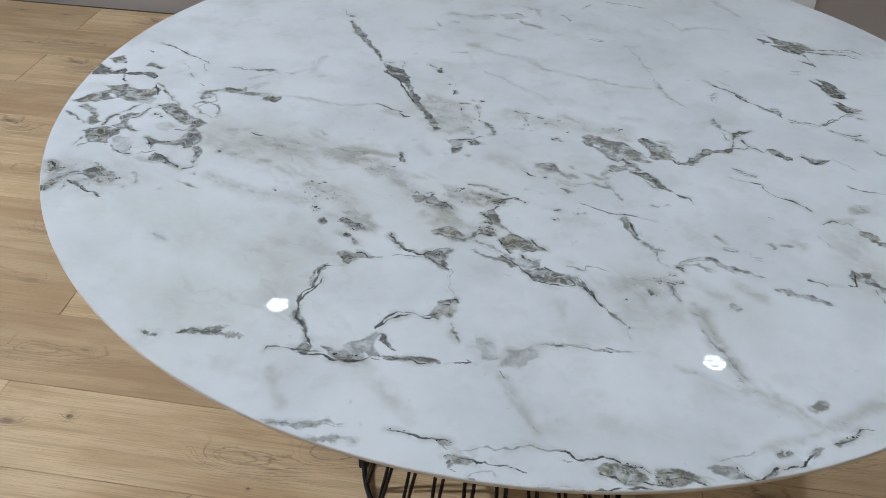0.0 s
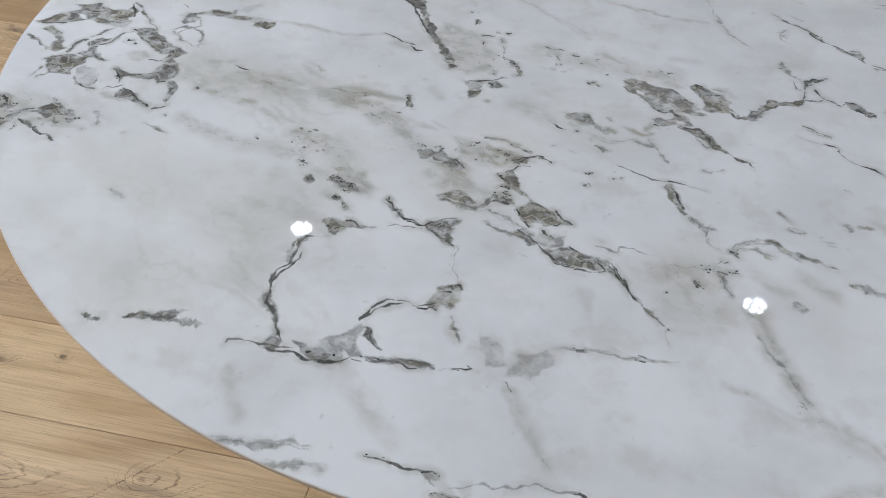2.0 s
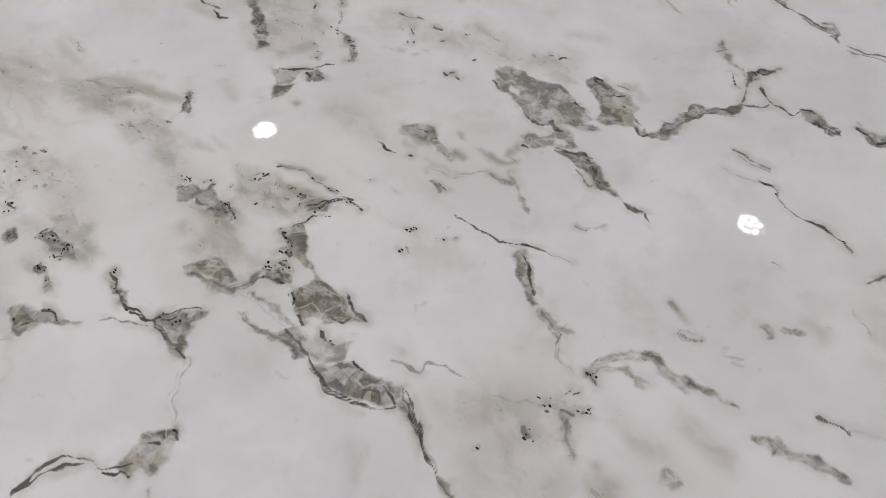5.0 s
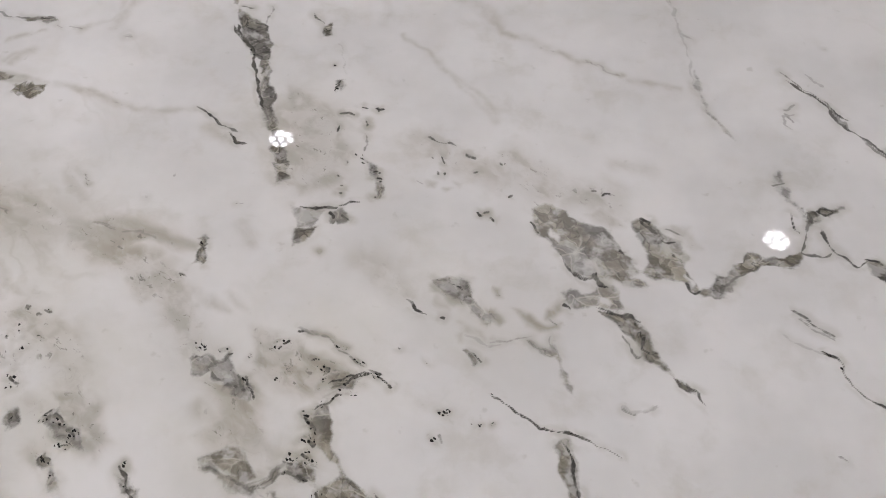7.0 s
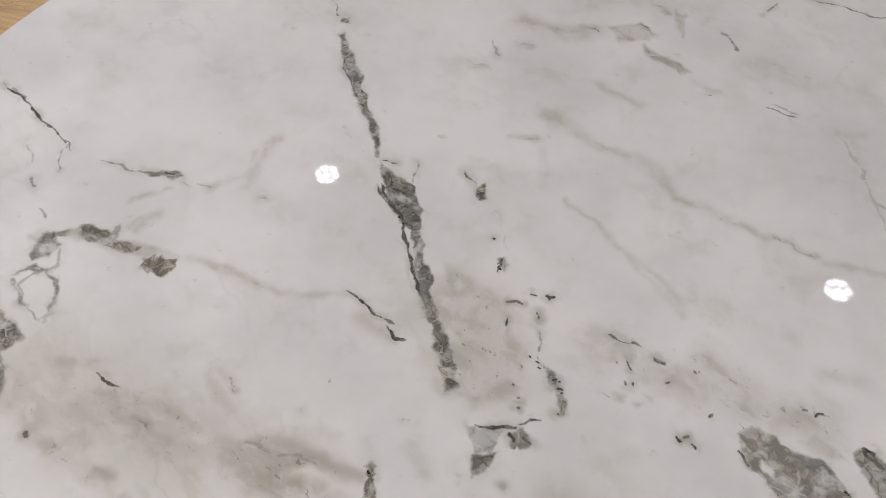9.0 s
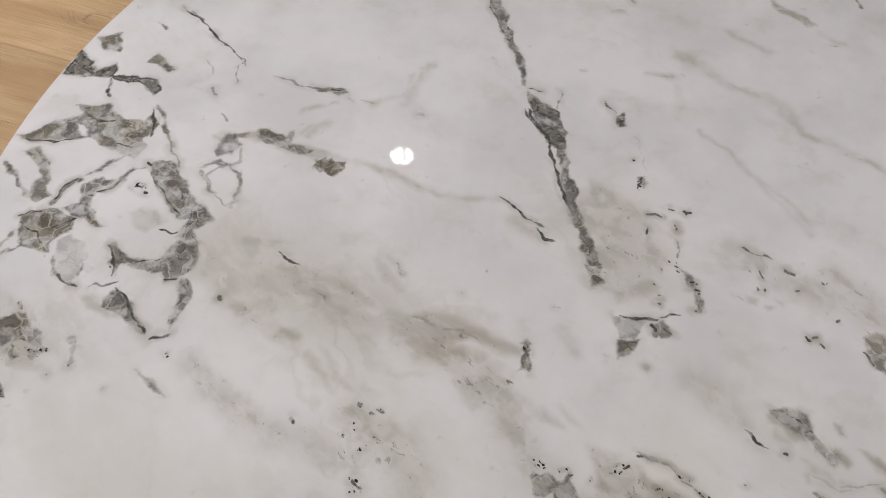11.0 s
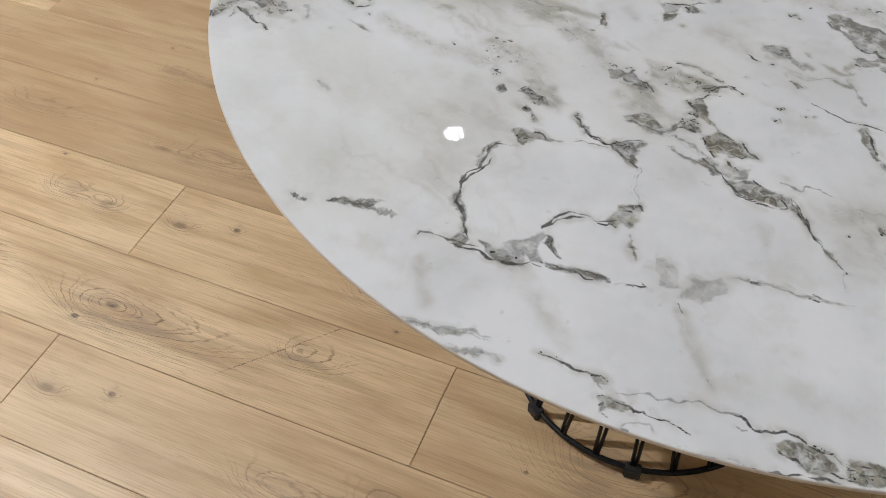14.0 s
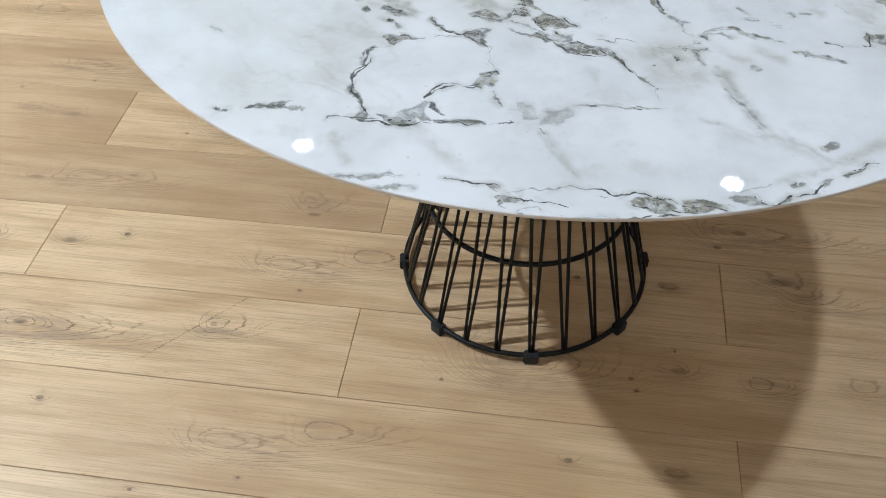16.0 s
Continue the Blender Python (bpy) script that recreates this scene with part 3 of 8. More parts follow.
vein("wash", 5, 0.4, 0.342, -0.213, 0.358, -0.223, 0.381, -0.236, 0.395, -0.255, 0.406, -0.261)
vein("wash", 4, 0.35, 0.281, -0.186, 0.305, -0.2, 0.329, -0.214, 0.341, -0.217)
vein("wash", 8, 0.35, 0.406, -0.261, 0.423, -0.247, 0.444, -0.234, 0.472, -0.222)
vein("wash", 25, 0.3, 0.523, 0.032, 0.52, -0.049)
vein("wash", 5, 0.35, 0.528, 0.738, 0.542, 0.708, 0.554, 0.678)
vein("wash", 4, 0.35, 0.449, 0.615, 0.485, 0.624, 0.521, 0.615)
vein("wash", 5, 0.3, 0.366, 0.401, 0.377, 0.35)
vein("wash", 26, 0.3, 0.243, -0.066, 0.277, -0.072, 0.254, -0.101, 0.283, -0.115)
vein("wash", 3.9, 0.45, 0.311, -0.033, 0.317, -0.036)
vein("wash", 3, 0.4, 0.368, 0.027, 0.378, 0.012)
vein("wash", 6, 0.4, 0.318, -0.099, 0.32, -0.12, 0.321, -0.144, 0.326, -0.162)
vein("wash", 8, 0.3, 0.327, -0.058, 0.35, -0.083)
vein("wash", 8, 0.3, 0.368, -0.059, 0.391, -0.083)
vein("wash", 20, 0.16, 0.099, -0.051)
vein("wash", 12, 0.25, 0.247, -0.118, 0.261, -0.133)
vein("tint", 120, 0.55, -0.341, -0.021, -0.27, -0.061, -0.205, -0.098)
vein("tint", 90, 0.6, -0.291, 0.038, -0.209, 0.003, -0.136, -0.036)
vein("tint", 60, 0.35, -0.132, -0.099, -0.098, -0.147)
vein("tint", 70, 0.5, -0.242, 0.204, -0.17, 0.173, -0.074, 0.163)
vein("tint", 60, 0.3, 0.043, 0.309, 0.064, 0.265)
vein("tint", 60, 0.6, -0.102, 0.099, -0.044, 0.053)
vein("tint", 60, 0.6, 0.049, 0.045, 0.068, 0.074, 0.099, 0.097)
vein("tint", 50, 0.4, 0.152, 0.171, 0.198, 0.144)
vein("tint", 60, 0.3, 0.279, -0.06, 0.359, -0.111)
vein("tint", 50, 0.3, 0.53, 0.055, 0.527, -0.029)
vein("wash", 5.1, 0.45, -0.344, 0.269, -0.34, 0.269)
vein("wash", 4.1, 0.45, -0.255, 0.123)
vein("wash", 4.3, 0.45, -0.35, 0.107, -0.343, 0.106)
vein("wash", 3.8, 0.45, -0.381, 0.138)
vein("wash", 4.5, 0.45, -0.376, 0.408, -0.372, 0.41)
vein("cloud", 8, 0.4, -0.406, 0.118, -0.384, 0.129, -0.355, 0.119, -0.336, 0.092, -0.369, 0.084)
vein("wash", 3.5, 0.45, 0.037, -0.021, 0.042, -0.021)
vein("wash", 3.7, 0.45, 0.05, -0.028, 0.052, -0.025)
vein("wash", 3.9, 0.45, 0.067, -0.096, 0.068, -0.1)
vein("cloud", 5, 0.23, 0.062, -0.145, 0.072, -0.148, 0.078, -0.157, 0.071, -0.165, 0.064, -0.157)
vein("cloud", 7, 0.27, 0.081, -0.175, 0.092, -0.157, 0.105, -0.16, 0.108, -0.171, 0.1, -0.183, 0.089, -0.189)
vein("cloud", 7, 0.32, 0.11, -0.185, 0.122, -0.169, 0.14, -0.167, 0.148, -0.173, 0.136, -0.186, 0.121, -0.195, 0.112, -0.195)
vein("wash", 4.1, 0.45, 0.101, 0.057, 0.102, 0.054)
vein("wash", 4, 0.45, 0.102, 0.038, 0.106, 0.04)
vein("wash", 3.9, 0.45, 0.098, 0.029, 0.101, 0.027)
vein("cloud", 6, 0.6, 0.008, 0.098, 0.03, 0.089, 0.057, 0.082, 0.075, 0.059, 0.067, 0.046, 0.05, 0.059, 0.023, 0.072)
vein("cloud", 6, 0.6, 0.051, 0.117, 0.083, 0.111, 0.101, 0.087, 0.107, 0.074, 0.083, 0.075, 0.061, 0.09)
vein("cloud", 6, 0.5, 0.034, 0.034, 0.051, 0.052, 0.078, 0.039, 0.084, 0.025, 0.058, 0.011)
vein("wash", 3.8, 0.45, 0.069, 0.105, 0.073, 0.109)
vein("wash", 3.7, 0.45, 0.096, 0.098, 0.099, 0.097)
vein("wash", 3.7, 0.45, 0.105, 0.091, 0.108, 0.089)
vein("wash", 3.7, 0.45, 0.111, 0.083)
vein("wash", 3.7, 0.45, 0.126, 0.099, 0.129, 0.098)
vein("wash", 3.7, 0.45, 0.138, 0.09, 0.143, 0.087)
vein("wash", 3.6, 0.45, 0.182, 0.052, 0.186, 0.048)
vein("wash", 3.5, 0.45, 0.186, 0.067, 0.191, 0.069)
vein("wash", 3.5, 0.45, 0.214, 0.063)
vein("wash", 3.5, 0.45, 0.221, 0.066)
vein("cloud", 6, 0.35, 0.172, -0.096, 0.178, -0.133, 0.183, -0.098)
vein("cloud", 10, 0.4, 0.24, -0.058, 0.265, -0.051, 0.269, -0.071, 0.248, -0.081)
vein("wash", 3.7, 0.45, 0.246, -0.091, 0.249, -0.09)
vein("wash", 4.1, 0.45, 0.019, 0.096, 0.023, 0.098)
vein("wash", 4, 0.45, 0.035, 0.096, 0.038, 0.098)
vein("wash", 3.7, 0.45, 0.053, 0.079, 0.055, 0.075)
vein("wash", 3.5, 0.45, 0.054, 0.095)
vein("cloud", 6, 0.65, 0.056, 0.09, 0.066, 0.114, 0.079, 0.111, 0.097, 0.1, 0.113, 0.097, 0.13, 0.088, 0.135, 0.078, 0.113, 0.076, 0.099, 0.07, 0.087, 0.073, 0.071, 0.077)
vein("cloud", 7, 0.45, 0.03, 0.087, 0.061, 0.07, 0.078, 0.043, 0.086, 0.025, 0.064, 0.026, 0.048, 0.048)
vein("cloud", 7, 0.45, 0.05, 0.04, 0.062, 0.022, 0.081, 0.017, 0.079, 0.009, 0.057, 0.01, 0.042, 0.016)
vein("cloud", 7, 0.4, 0.009, 0.107, 0.034, 0.101, 0.045, 0.089, 0.027, 0.083)
vein("wash", 4.2, 0.45, 0.072, 0.108, 0.074, 0.105)
vein("wash", 3.8, 0.45, 0.071, 0.101)
vein("wash", 3.7, 0.45, 0.098, 0.097, 0.1, 0.096)
vein("wash", 3.9, 0.45, 0.105, 0.09, 0.106, 0.092, 0.108, 0.09)
vein("wash", 3.6, 0.45, 0.109, 0.082)
vein("wash", 3.6, 0.45, 0.075, 0.079)
vein("wash", 3.8, 0.45, 0.113, 0.109, 0.117, 0.107)
vein("wash", 3.7, 0.45, 0.126, 0.1, 0.132, 0.097)
vein("wash", 4, 0.45, 0.099, 0.056, 0.101, 0.057)
vein("wash", 3.8, 0.45, 0.103, 0.049, 0.104, 0.052)
vein("wash", 3.8, 0.45, 0.107, 0.045, 0.109, 0.043)
vein("wash", 4.7, 0.45, 0.105, 0.037, 0.109, 0.037)
vein("wash", 3.5, 0.45, 0.105, 0.031, 0.108, 0.025, 0.112, 0.022)
vein("wash", 3.7, 0.45, 0.096, 0.026, 0.099, 0.025)
vein("wash", 3.9, 0.45, 0.12, -0.001, 0.12, 0.007, 0.119, 0.008)
vein("cloud", 7, 0.6, -0.066, 0.052, -0.045, 0.058, -0.03, 0.048, -0.025, 0.021, -0.034, 0.016, -0.05, 0.029)
vein("wash", 4, 0.45, -0.066, 0.033, -0.062, 0.036)
vein("wash", 4.2, 0.45, -0.047, 0.017, -0.045, 0.017)
vein("wash", 3.7, 0.45, -0.047, 0.025, -0.043, 0.022)
vein("wash", 3.8, 0.45, -0.048, -0.004)
vein("cloud", 6, 0.45, -0.054, 0.002, -0.043, 0, -0.036, -0.014, -0.048, -0.015)
vein("wash", 3.7, 0.45, -0.005, 0.01, -0.001, 0.008)
vein("cloud", 8, 0.35, -0.107, 0.116, -0.084, 0.11, -0.063, 0.085, -0.083, 0.075)
vein("wash", 3.7, 0.45, -0.108, 0.114)
vein("wash", 3.7, 0.45, -0.092, 0.113)
vein("wash", 3.7, 0.45, -0.098, 0.108)
vein("wash", 3.6, 0.45, -0.091, 0.091)
vein("wash", 3.7, 0.45, -0.086, 0.076)
vein("wash", 4.1, 0.45, -0.096, 0.058, -0.094, 0.057)
vein("cloud", 7, 0.5, -0.118, 0.189, -0.081, 0.196, -0.04, 0.187, -0.054, 0.178, -0.042, 0.169, -0.024, 0.151, -0.016, 0.137, -0.029, 0.14, -0.043, 0.158, -0.075, 0.165)
vein("cloud", 6, 0.45, -0.005, 0.143, 0.016, 0.138, 0.031, 0.128, 0.007, 0.128)
vein("wash", 3.9, 0.45, -0.004, 0.184, -0.002, 0.179)
vein("wash", 3.6, 0.45, 0.238, 0.23, 0.242, 0.221)
vein("wash", 4.3, 0.45, 0.304, 0.211, 0.306, 0.207)
vein("wash", 3.5, 0.45, 0.283, 0.187, 0.291, 0.179)
vein("wash", 3.5, 0.45, 0.295, 0.187, 0.305, 0.188)
vein("wash", 3.7, 0.45, 0.278, 0.268, 0.28, 0.267)
vein("wash", 3.7, 0.45, 0.287, 0.262, 0.293, 0.265)
vein("cloud", 8, 0.5, 0.022, 0.355, 0.049, 0.345, 0.073, 0.321, 0.087, 0.291, 0.086, 0.249, 0.06, 0.24, 0.039, 0.255, 0.035, 0.298)
vein("wash", 3.7, 0.45, -0.427, 0.095, -0.417, 0.098)
vein("wash", 3.8, 0.45, -0.404, 0.084, -0.401, 0.089)
vein("wash", 3.9, 0.45, -0.353, 0.106, -0.347, 0.103)
vein("wash", 3.8, 0.45, -0.382, 0.139, -0.379, 0.136)
vein("wash", 3.6, 0.45, -0.287, 0.088)
vein("wash", 3.9, 0.45, -0.256, 0.124)
vein("cloud", 6, 0.4, -0.184, 0.087, -0.16, 0.093, -0.124, 0.076, -0.095, 0.078, -0.091, 0.064, -0.125, 0.064, -0.155, 0.078)
vein("cloud", 6, 0.35, -0.244, 0.118, -0.211, 0.116, -0.172, 0.097, -0.184, 0.087, -0.223, 0.105)
vein("cloud", 8, 0.5, -0.097, 0.104, -0.084, 0.113, -0.064, 0.092, -0.05, 0.076, -0.077, 0.068, -0.091, 0.082)
vein("cloud", 5, 0.5, -0.103, 0.069, -0.092, 0.068, -0.087, 0.049, -0.097, 0.048)
vein("wash", 3.8, 0.45, -0.094, 0.06, -0.092, 0.058)
vein("wash", 3.8, 0.45, -0.087, 0.032)
vein("wash", 3.5, 0.45, -0.109, 0.114)
vein("wash", 3.5, 0.45, -0.098, 0.108)
vein("wash", 3.5, 0.45, -0.092, 0.113)
vein("wash", 3.5, 0.45, -0.114, 0.091)
vein("wash", 3.5, 0.45, -0.091, 0.09)
vein("wash", 3.8, 0.45, -0.066, 0.036, -0.061, 0.036)
vein("wash", 3.7, 0.45, -0.058, 0.035, -0.051, 0.031)
vein("wash", 3.5, 0.45, -0.044, 0.025, -0.039, 0.024)
vein("wash", 3.7, 0.45, -0.047, 0.017, -0.044, 0.019)
vein("wash", 4.1, 0.45, -0.054, 0.008, -0.052, 0.004)
vein("wash", 3.8, 0.45, -0.048, -0.004)
vein("cloud", 7, 0.65, -0.058, 0.049, -0.045, 0.056, -0.031, 0.038, -0.018, 0.023, -0.024, 0.01, -0.04, 0.017)
vein("wash", 3.8, 0.45, -0.055, -0.032)
vein("cloud", 6, 0.55, -0.104, 0.19, -0.073, 0.196, -0.031, 0.19, -0.047, 0.177, -0.074, 0.178)
vein("cloud", 6, 0.55, -0.085, 0.179, -0.06, 0.165, -0.033, 0.158, -0.021, 0.131, -0.031, 0.126, -0.052, 0.149, -0.075, 0.161)
vein("cloud", 6, 0.45, -0.148, 0.154, -0.133, 0.136, -0.118, 0.122, -0.132, 0.128)
vein("cloud", 5, 0.4, -0.231, 0.173, -0.201, 0.166, -0.174, 0.15, -0.191, 0.153)
vein("cloud", 7, 0.4, -0.178, 0.218, -0.163, 0.205, -0.142, 0.187, -0.159, 0.19)
vein("wash", 3.8, 0.45, -0.009, 0.152)
vein("wash", 3.7, 0.45, -0.004, 0.182)
vein("wash", 3.9, 0.45, 0.02, 0.096)
vein("wash", 3.9, 0.45, 0.036, 0.097)
vein("wash", 3.6, 0.45, 0.611, 0.259, 0.62, 0.256)
vein("wash", 3.5, 0.45, 0.038, 0.431, 0.042, 0.427)
vein("wash", 3.6, 0.45, 0.057, 0.387)
vein("wash", 4.4, 0.45, 0.074, 0.327, 0.079, 0.327)
vein("wash", 4.2, 0.45, 0.081, 0.325, 0.084, 0.324)
vein("wash", 3.7, 0.45, 0.075, 0.313, 0.078, 0.31)
vein("wash", 3.7, 0.45, 0.091, 0.336)
vein("wash", 3.7, 0.45, 0.102, 0.333, 0.104, 0.337)
vein("wash", 3.8, 0.45, 0.097, 0.319, 0.099, 0.316)
vein("wash", 3.9, 0.45, 0.101, 0.281, 0.103, 0.279)
vein("wash", 3.8, 0.45, 0.093, 0.282)
vein("wash", 3.7, 0.45, 0.089, 0.273)
vein("wash", 3.9, 0.45, 0.113, 0.266)
vein("wash", 3.9, 0.45, 0.117, 0.261, 0.118, 0.257)
vein("wash", 3.8, 0.45, 0.112, 0.262)
vein("wash", 3.7, 0.45, 0.117, 0.251)
vein("wash", 3.9, 0.45, 0.113, 0.241)
vein("wash", 3.6, 0.45, 0.084, 0.259)
vein("wash", 3.6, 0.45, 0.089, 0.247)
vein("wash", 3.6, 0.45, 0.089, 0.242)
vein("wash", 3.8, 0.45, 0.097, 0.216, 0.1, 0.214)
vein("wash", 3.8, 0.45, 0.082, 0.185, 0.083, 0.186)
vein("cloud", 7, 0.55, 0.034, 0.308, 0.054, 0.32, 0.076, 0.309, 0.074, 0.284, 0.059, 0.274, 0.046, 0.281)
vein("cloud", 8, 0.5, 0.032, 0.265, 0.052, 0.264, 0.073, 0.253, 0.089, 0.251, 0.062, 0.246, 0.039, 0.243)
vein("cloud", 7, 0.5, -0.45, 0.143, -0.408, 0.153, -0.365, 0.14, -0.344, 0.103, -0.39, 0.092, -0.422, 0.078)
vein("speck", 9, 0.5, -0.113, 0.107, -0.097, 0.084, -0.094, 0.058)
vein("speck", 12, 0.4, 0.02, 0.095, 0.041, 0.087)
vein("speck", 1.6, 0.42, 0.217, 0.087, 0.228, 0.079, 0.242, 0.067, 0.252, 0.063, 0.267, 0.063, 0.282, 0.059, 0.293, 0.055, 0.301, 0.052)
vein("speck", 1.6, 0.54, 0.439, 0.142, 0.448, 0.133, 0.457, 0.119, 0.471, 0.107, 0.481, 0.099, 0.489, 0.091, 0.496, 0.083)
vein("speck", 1.6, 0.3, 0.431, 0.261, 0.433, 0.254, 0.435, 0.246)
vein("speck", 1.6, 0.3, 0.451, 0.253, 0.455, 0.235, 0.465, 0.225, 0.474, 0.217, 0.482, 0.224)
vein("speck", 1.6, 0.42, -0.041, 0.43, -0.029, 0.407, -0.019, 0.388, -0.012, 0.375, -0.006, 0.356, -0.001, 0.343, 0.009, 0.325)
vein("speck", 1.6, 0.42, -0.046, 0.319, -0.033, 0.311, -0.021, 0.303, -0.01, 0.297, -0.006, 0.295)
vein("speck", 1.6, 0.54, -0.013, 0.294, -0.003, 0.284, 0.005, 0.282)
vein("speck", 1.6, 0.42, -0.395, 0.492, -0.375, 0.484, -0.36, 0.472, -0.349, 0.46, -0.335, 0.451, -0.319, 0.437, -0.302, 0.426)
vein("speck", 5, 0.8, 0.287, -0.058, 0.311, -0.06)
vein("speck", 4, 0.7, 0.273, -0.073, 0.278, -0.081)
vein("speck", 1.9, 1.6, 0.311, -0.033, 0.317, -0.036)
vein("speck", 7, 0.6, 0.213, 0.061)
vein("speck", 2.7, 1.6, -0.344, 0.269, -0.34, 0.269)
vein("speck", 2.1, 1.6, -0.255, 0.123)
vein("speck", 2.2, 1.6, -0.35, 0.107, -0.343, 0.106)
vein("speck", 1.9, 1.6, -0.381, 0.138)
vein("speck", 2.3, 1.6, -0.376, 0.408, -0.372, 0.41)
vein("speck", 1.6, 0.54, -0.041, -0.026, -0.032, -0.027, -0.026, -0.032)
vein("speck", 1.6, 0.42, -0.007, 0.009, 0.005, -0.003, 0.009, -0.012, 0.014, -0.019, 0.027, -0.02, 0.035, -0.023, 0.036, -0.028)
vein("speck", 1.7, 1.6, 0.037, -0.021, 0.042, -0.021)
vein("speck", 1.8, 1.6, 0.05, -0.028, 0.052, -0.025)
vein("speck", 1.9, 1.6, 0.067, -0.096, 0.068, -0.1)
vein("speck", 1.6, 0.3, 0.053, -0.124, 0.043, -0.125, 0.033, -0.127, 0.023, -0.123, 0.012, -0.123, 0.003, -0.129, -0.004, -0.136, -0.006, -0.144, -0.008, -0.149)
vein("speck", 1.6, 0.54, -0.03, -0.185, -0.018, -0.186, -0.005, -0.186, 0.004, -0.188, 0.016, -0.186, 0.026, -0.187, 0.037, -0.189)
vein("speck", 1.6, 0.54, 0.07, -0.194, 0.08, -0.193, 0.085, -0.19, 0.083, -0.186)
vein("speck", 1.6, 0.42, 0.114, 0.078, 0.123, 0.086, 0.133, 0.09)
vein("speck", 1.6, 0.66, 0.104, 0.063, 0.11, 0.07, 0.122, 0.075)
vein("speck", 2.1, 1.6, 0.101, 0.057, 0.102, 0.054)
vein("speck", 2, 1.6, 0.102, 0.038, 0.106, 0.04)
vein("speck", 1.6, 0.66, 0.115, 0.008, 0.118, -0.004)
vein("speck", 1.6, 0.66, 0.136, -0.017, 0.143, -0.027, 0.156, -0.029)
vein("speck", 1.9, 1.6, 0.098, 0.029, 0.101, 0.027)
vein("speck", 1.9, 1.6, 0.069, 0.105, 0.073, 0.109)
vein("speck", 1.8, 1.6, 0.096, 0.098, 0.099, 0.097)
vein("speck", 1.8, 1.6, 0.105, 0.091, 0.108, 0.089)
vein("speck", 1.8, 1.6, 0.111, 0.083)
vein("speck", 1.8, 1.6, 0.126, 0.099, 0.129, 0.098)
vein("speck", 1.8, 1.6, 0.138, 0.09, 0.143, 0.087)
vein("speck", 1.8, 1.6, 0.182, 0.052, 0.186, 0.048)
vein("speck", 1.7, 1.6, 0.186, 0.067, 0.191, 0.069)
vein("speck", 1.7, 1.6, 0.214, 0.063)
vein("speck", 1.7, 1.6, 0.221, 0.066)
vein("speck", 1.8, 1.6, 0.246, -0.091, 0.249, -0.09)
vein("speck", 2.1, 1.6, 0.019, 0.096, 0.023, 0.098)
vein("speck", 2, 1.6, 0.035, 0.096, 0.038, 0.098)
vein("speck", 1.8, 1.6, 0.053, 0.079, 0.055, 0.075)
vein("speck", 1.7, 1.6, 0.054, 0.095)
vein("speck", 2.1, 1.6, 0.072, 0.108, 0.074, 0.105)
vein("speck", 1.9, 1.6, 0.071, 0.101)
vein("speck", 1.8, 1.6, 0.098, 0.097, 0.1, 0.096)
vein("speck", 1.9, 1.6, 0.105, 0.09, 0.106, 0.092, 0.108, 0.09)
vein("speck", 1.8, 1.6, 0.109, 0.082)
vein("speck", 1.8, 1.6, 0.075, 0.079)
vein("speck", 1.9, 1.6, 0.113, 0.109, 0.117, 0.107)
vein("speck", 1.8, 1.6, 0.126, 0.1, 0.132, 0.097)
vein("speck", 1.6, 0.66, 0.136, 0.091, 0.142, 0.089, 0.15, 0.084)
vein("speck", 1.6, 0.66, 0.117, 0.076, 0.123, 0.081, 0.128, 0.086, 0.135, 0.089, 0.14, 0.089)
vein("speck", 1.6, 0.78, 0.132, 0.074, 0.123, 0.071, 0.116, 0.068, 0.111, 0.064, 0.108, 0.061)
vein("speck", 2, 1.6, 0.099, 0.056, 0.101, 0.057)
vein("speck", 1.9, 1.6, 0.103, 0.049, 0.104, 0.052)
vein("speck", 1.9, 1.6, 0.107, 0.045, 0.109, 0.043)
vein("speck", 2.4, 1.6, 0.105, 0.037, 0.109, 0.037)
vein("speck", 1.7, 1.6, 0.105, 0.031, 0.108, 0.025, 0.112, 0.022)
vein("speck", 1.6, 0.54, 0.095, 0.017, 0.103, 0.016, 0.11, 0.013)
vein("speck", 1.8, 1.6, 0.096, 0.026, 0.099, 0.025)
vein("speck", 1.9, 1.6, 0.12, -0.001, 0.12, 0.007, 0.119, 0.008)
vein("speck", 2, 1.6, -0.066, 0.033, -0.062, 0.036)
vein("speck", 2.1, 1.6, -0.047, 0.017, -0.045, 0.017)
vein("speck", 1.8, 1.6, -0.047, 0.025, -0.043, 0.022)
vein("speck", 1.9, 1.6, -0.048, -0.004)
vein("speck", 1.8, 1.6, -0.005, 0.01, -0.001, 0.008)
vein("speck", 1.6, 0.66, 0, -0.001, 0.01, -0.01)
vein("speck", 1.8, 1.6, -0.108, 0.114)
vein("speck", 1.8, 1.6, -0.092, 0.113)
vein("speck", 1.8, 1.6, -0.098, 0.108)
vein("speck", 1.8, 1.6, -0.091, 0.091)
vein("speck", 1.8, 1.6, -0.086, 0.076)
vein("speck", 2.1, 1.6, -0.096, 0.058, -0.094, 0.057)
vein("speck", 1.9, 1.6, -0.004, 0.184, -0.002, 0.179)
vein("speck", 1.6, 0.66, -0.44, 0.14, -0.433, 0.134, -0.431, 0.128)
vein("speck", 1.8, 1.6, -0.427, 0.095, -0.417, 0.098)
vein("speck", 1.9, 1.6, -0.404, 0.084, -0.401, 0.089)
vein("speck", 1.6, 0.54, -0.403, 0.099, -0.388, 0.087, -0.376, 0.079, -0.372, 0.078, -0.357, 0.068)
vein("speck", 1.9, 1.6, -0.353, 0.106, -0.347, 0.103)
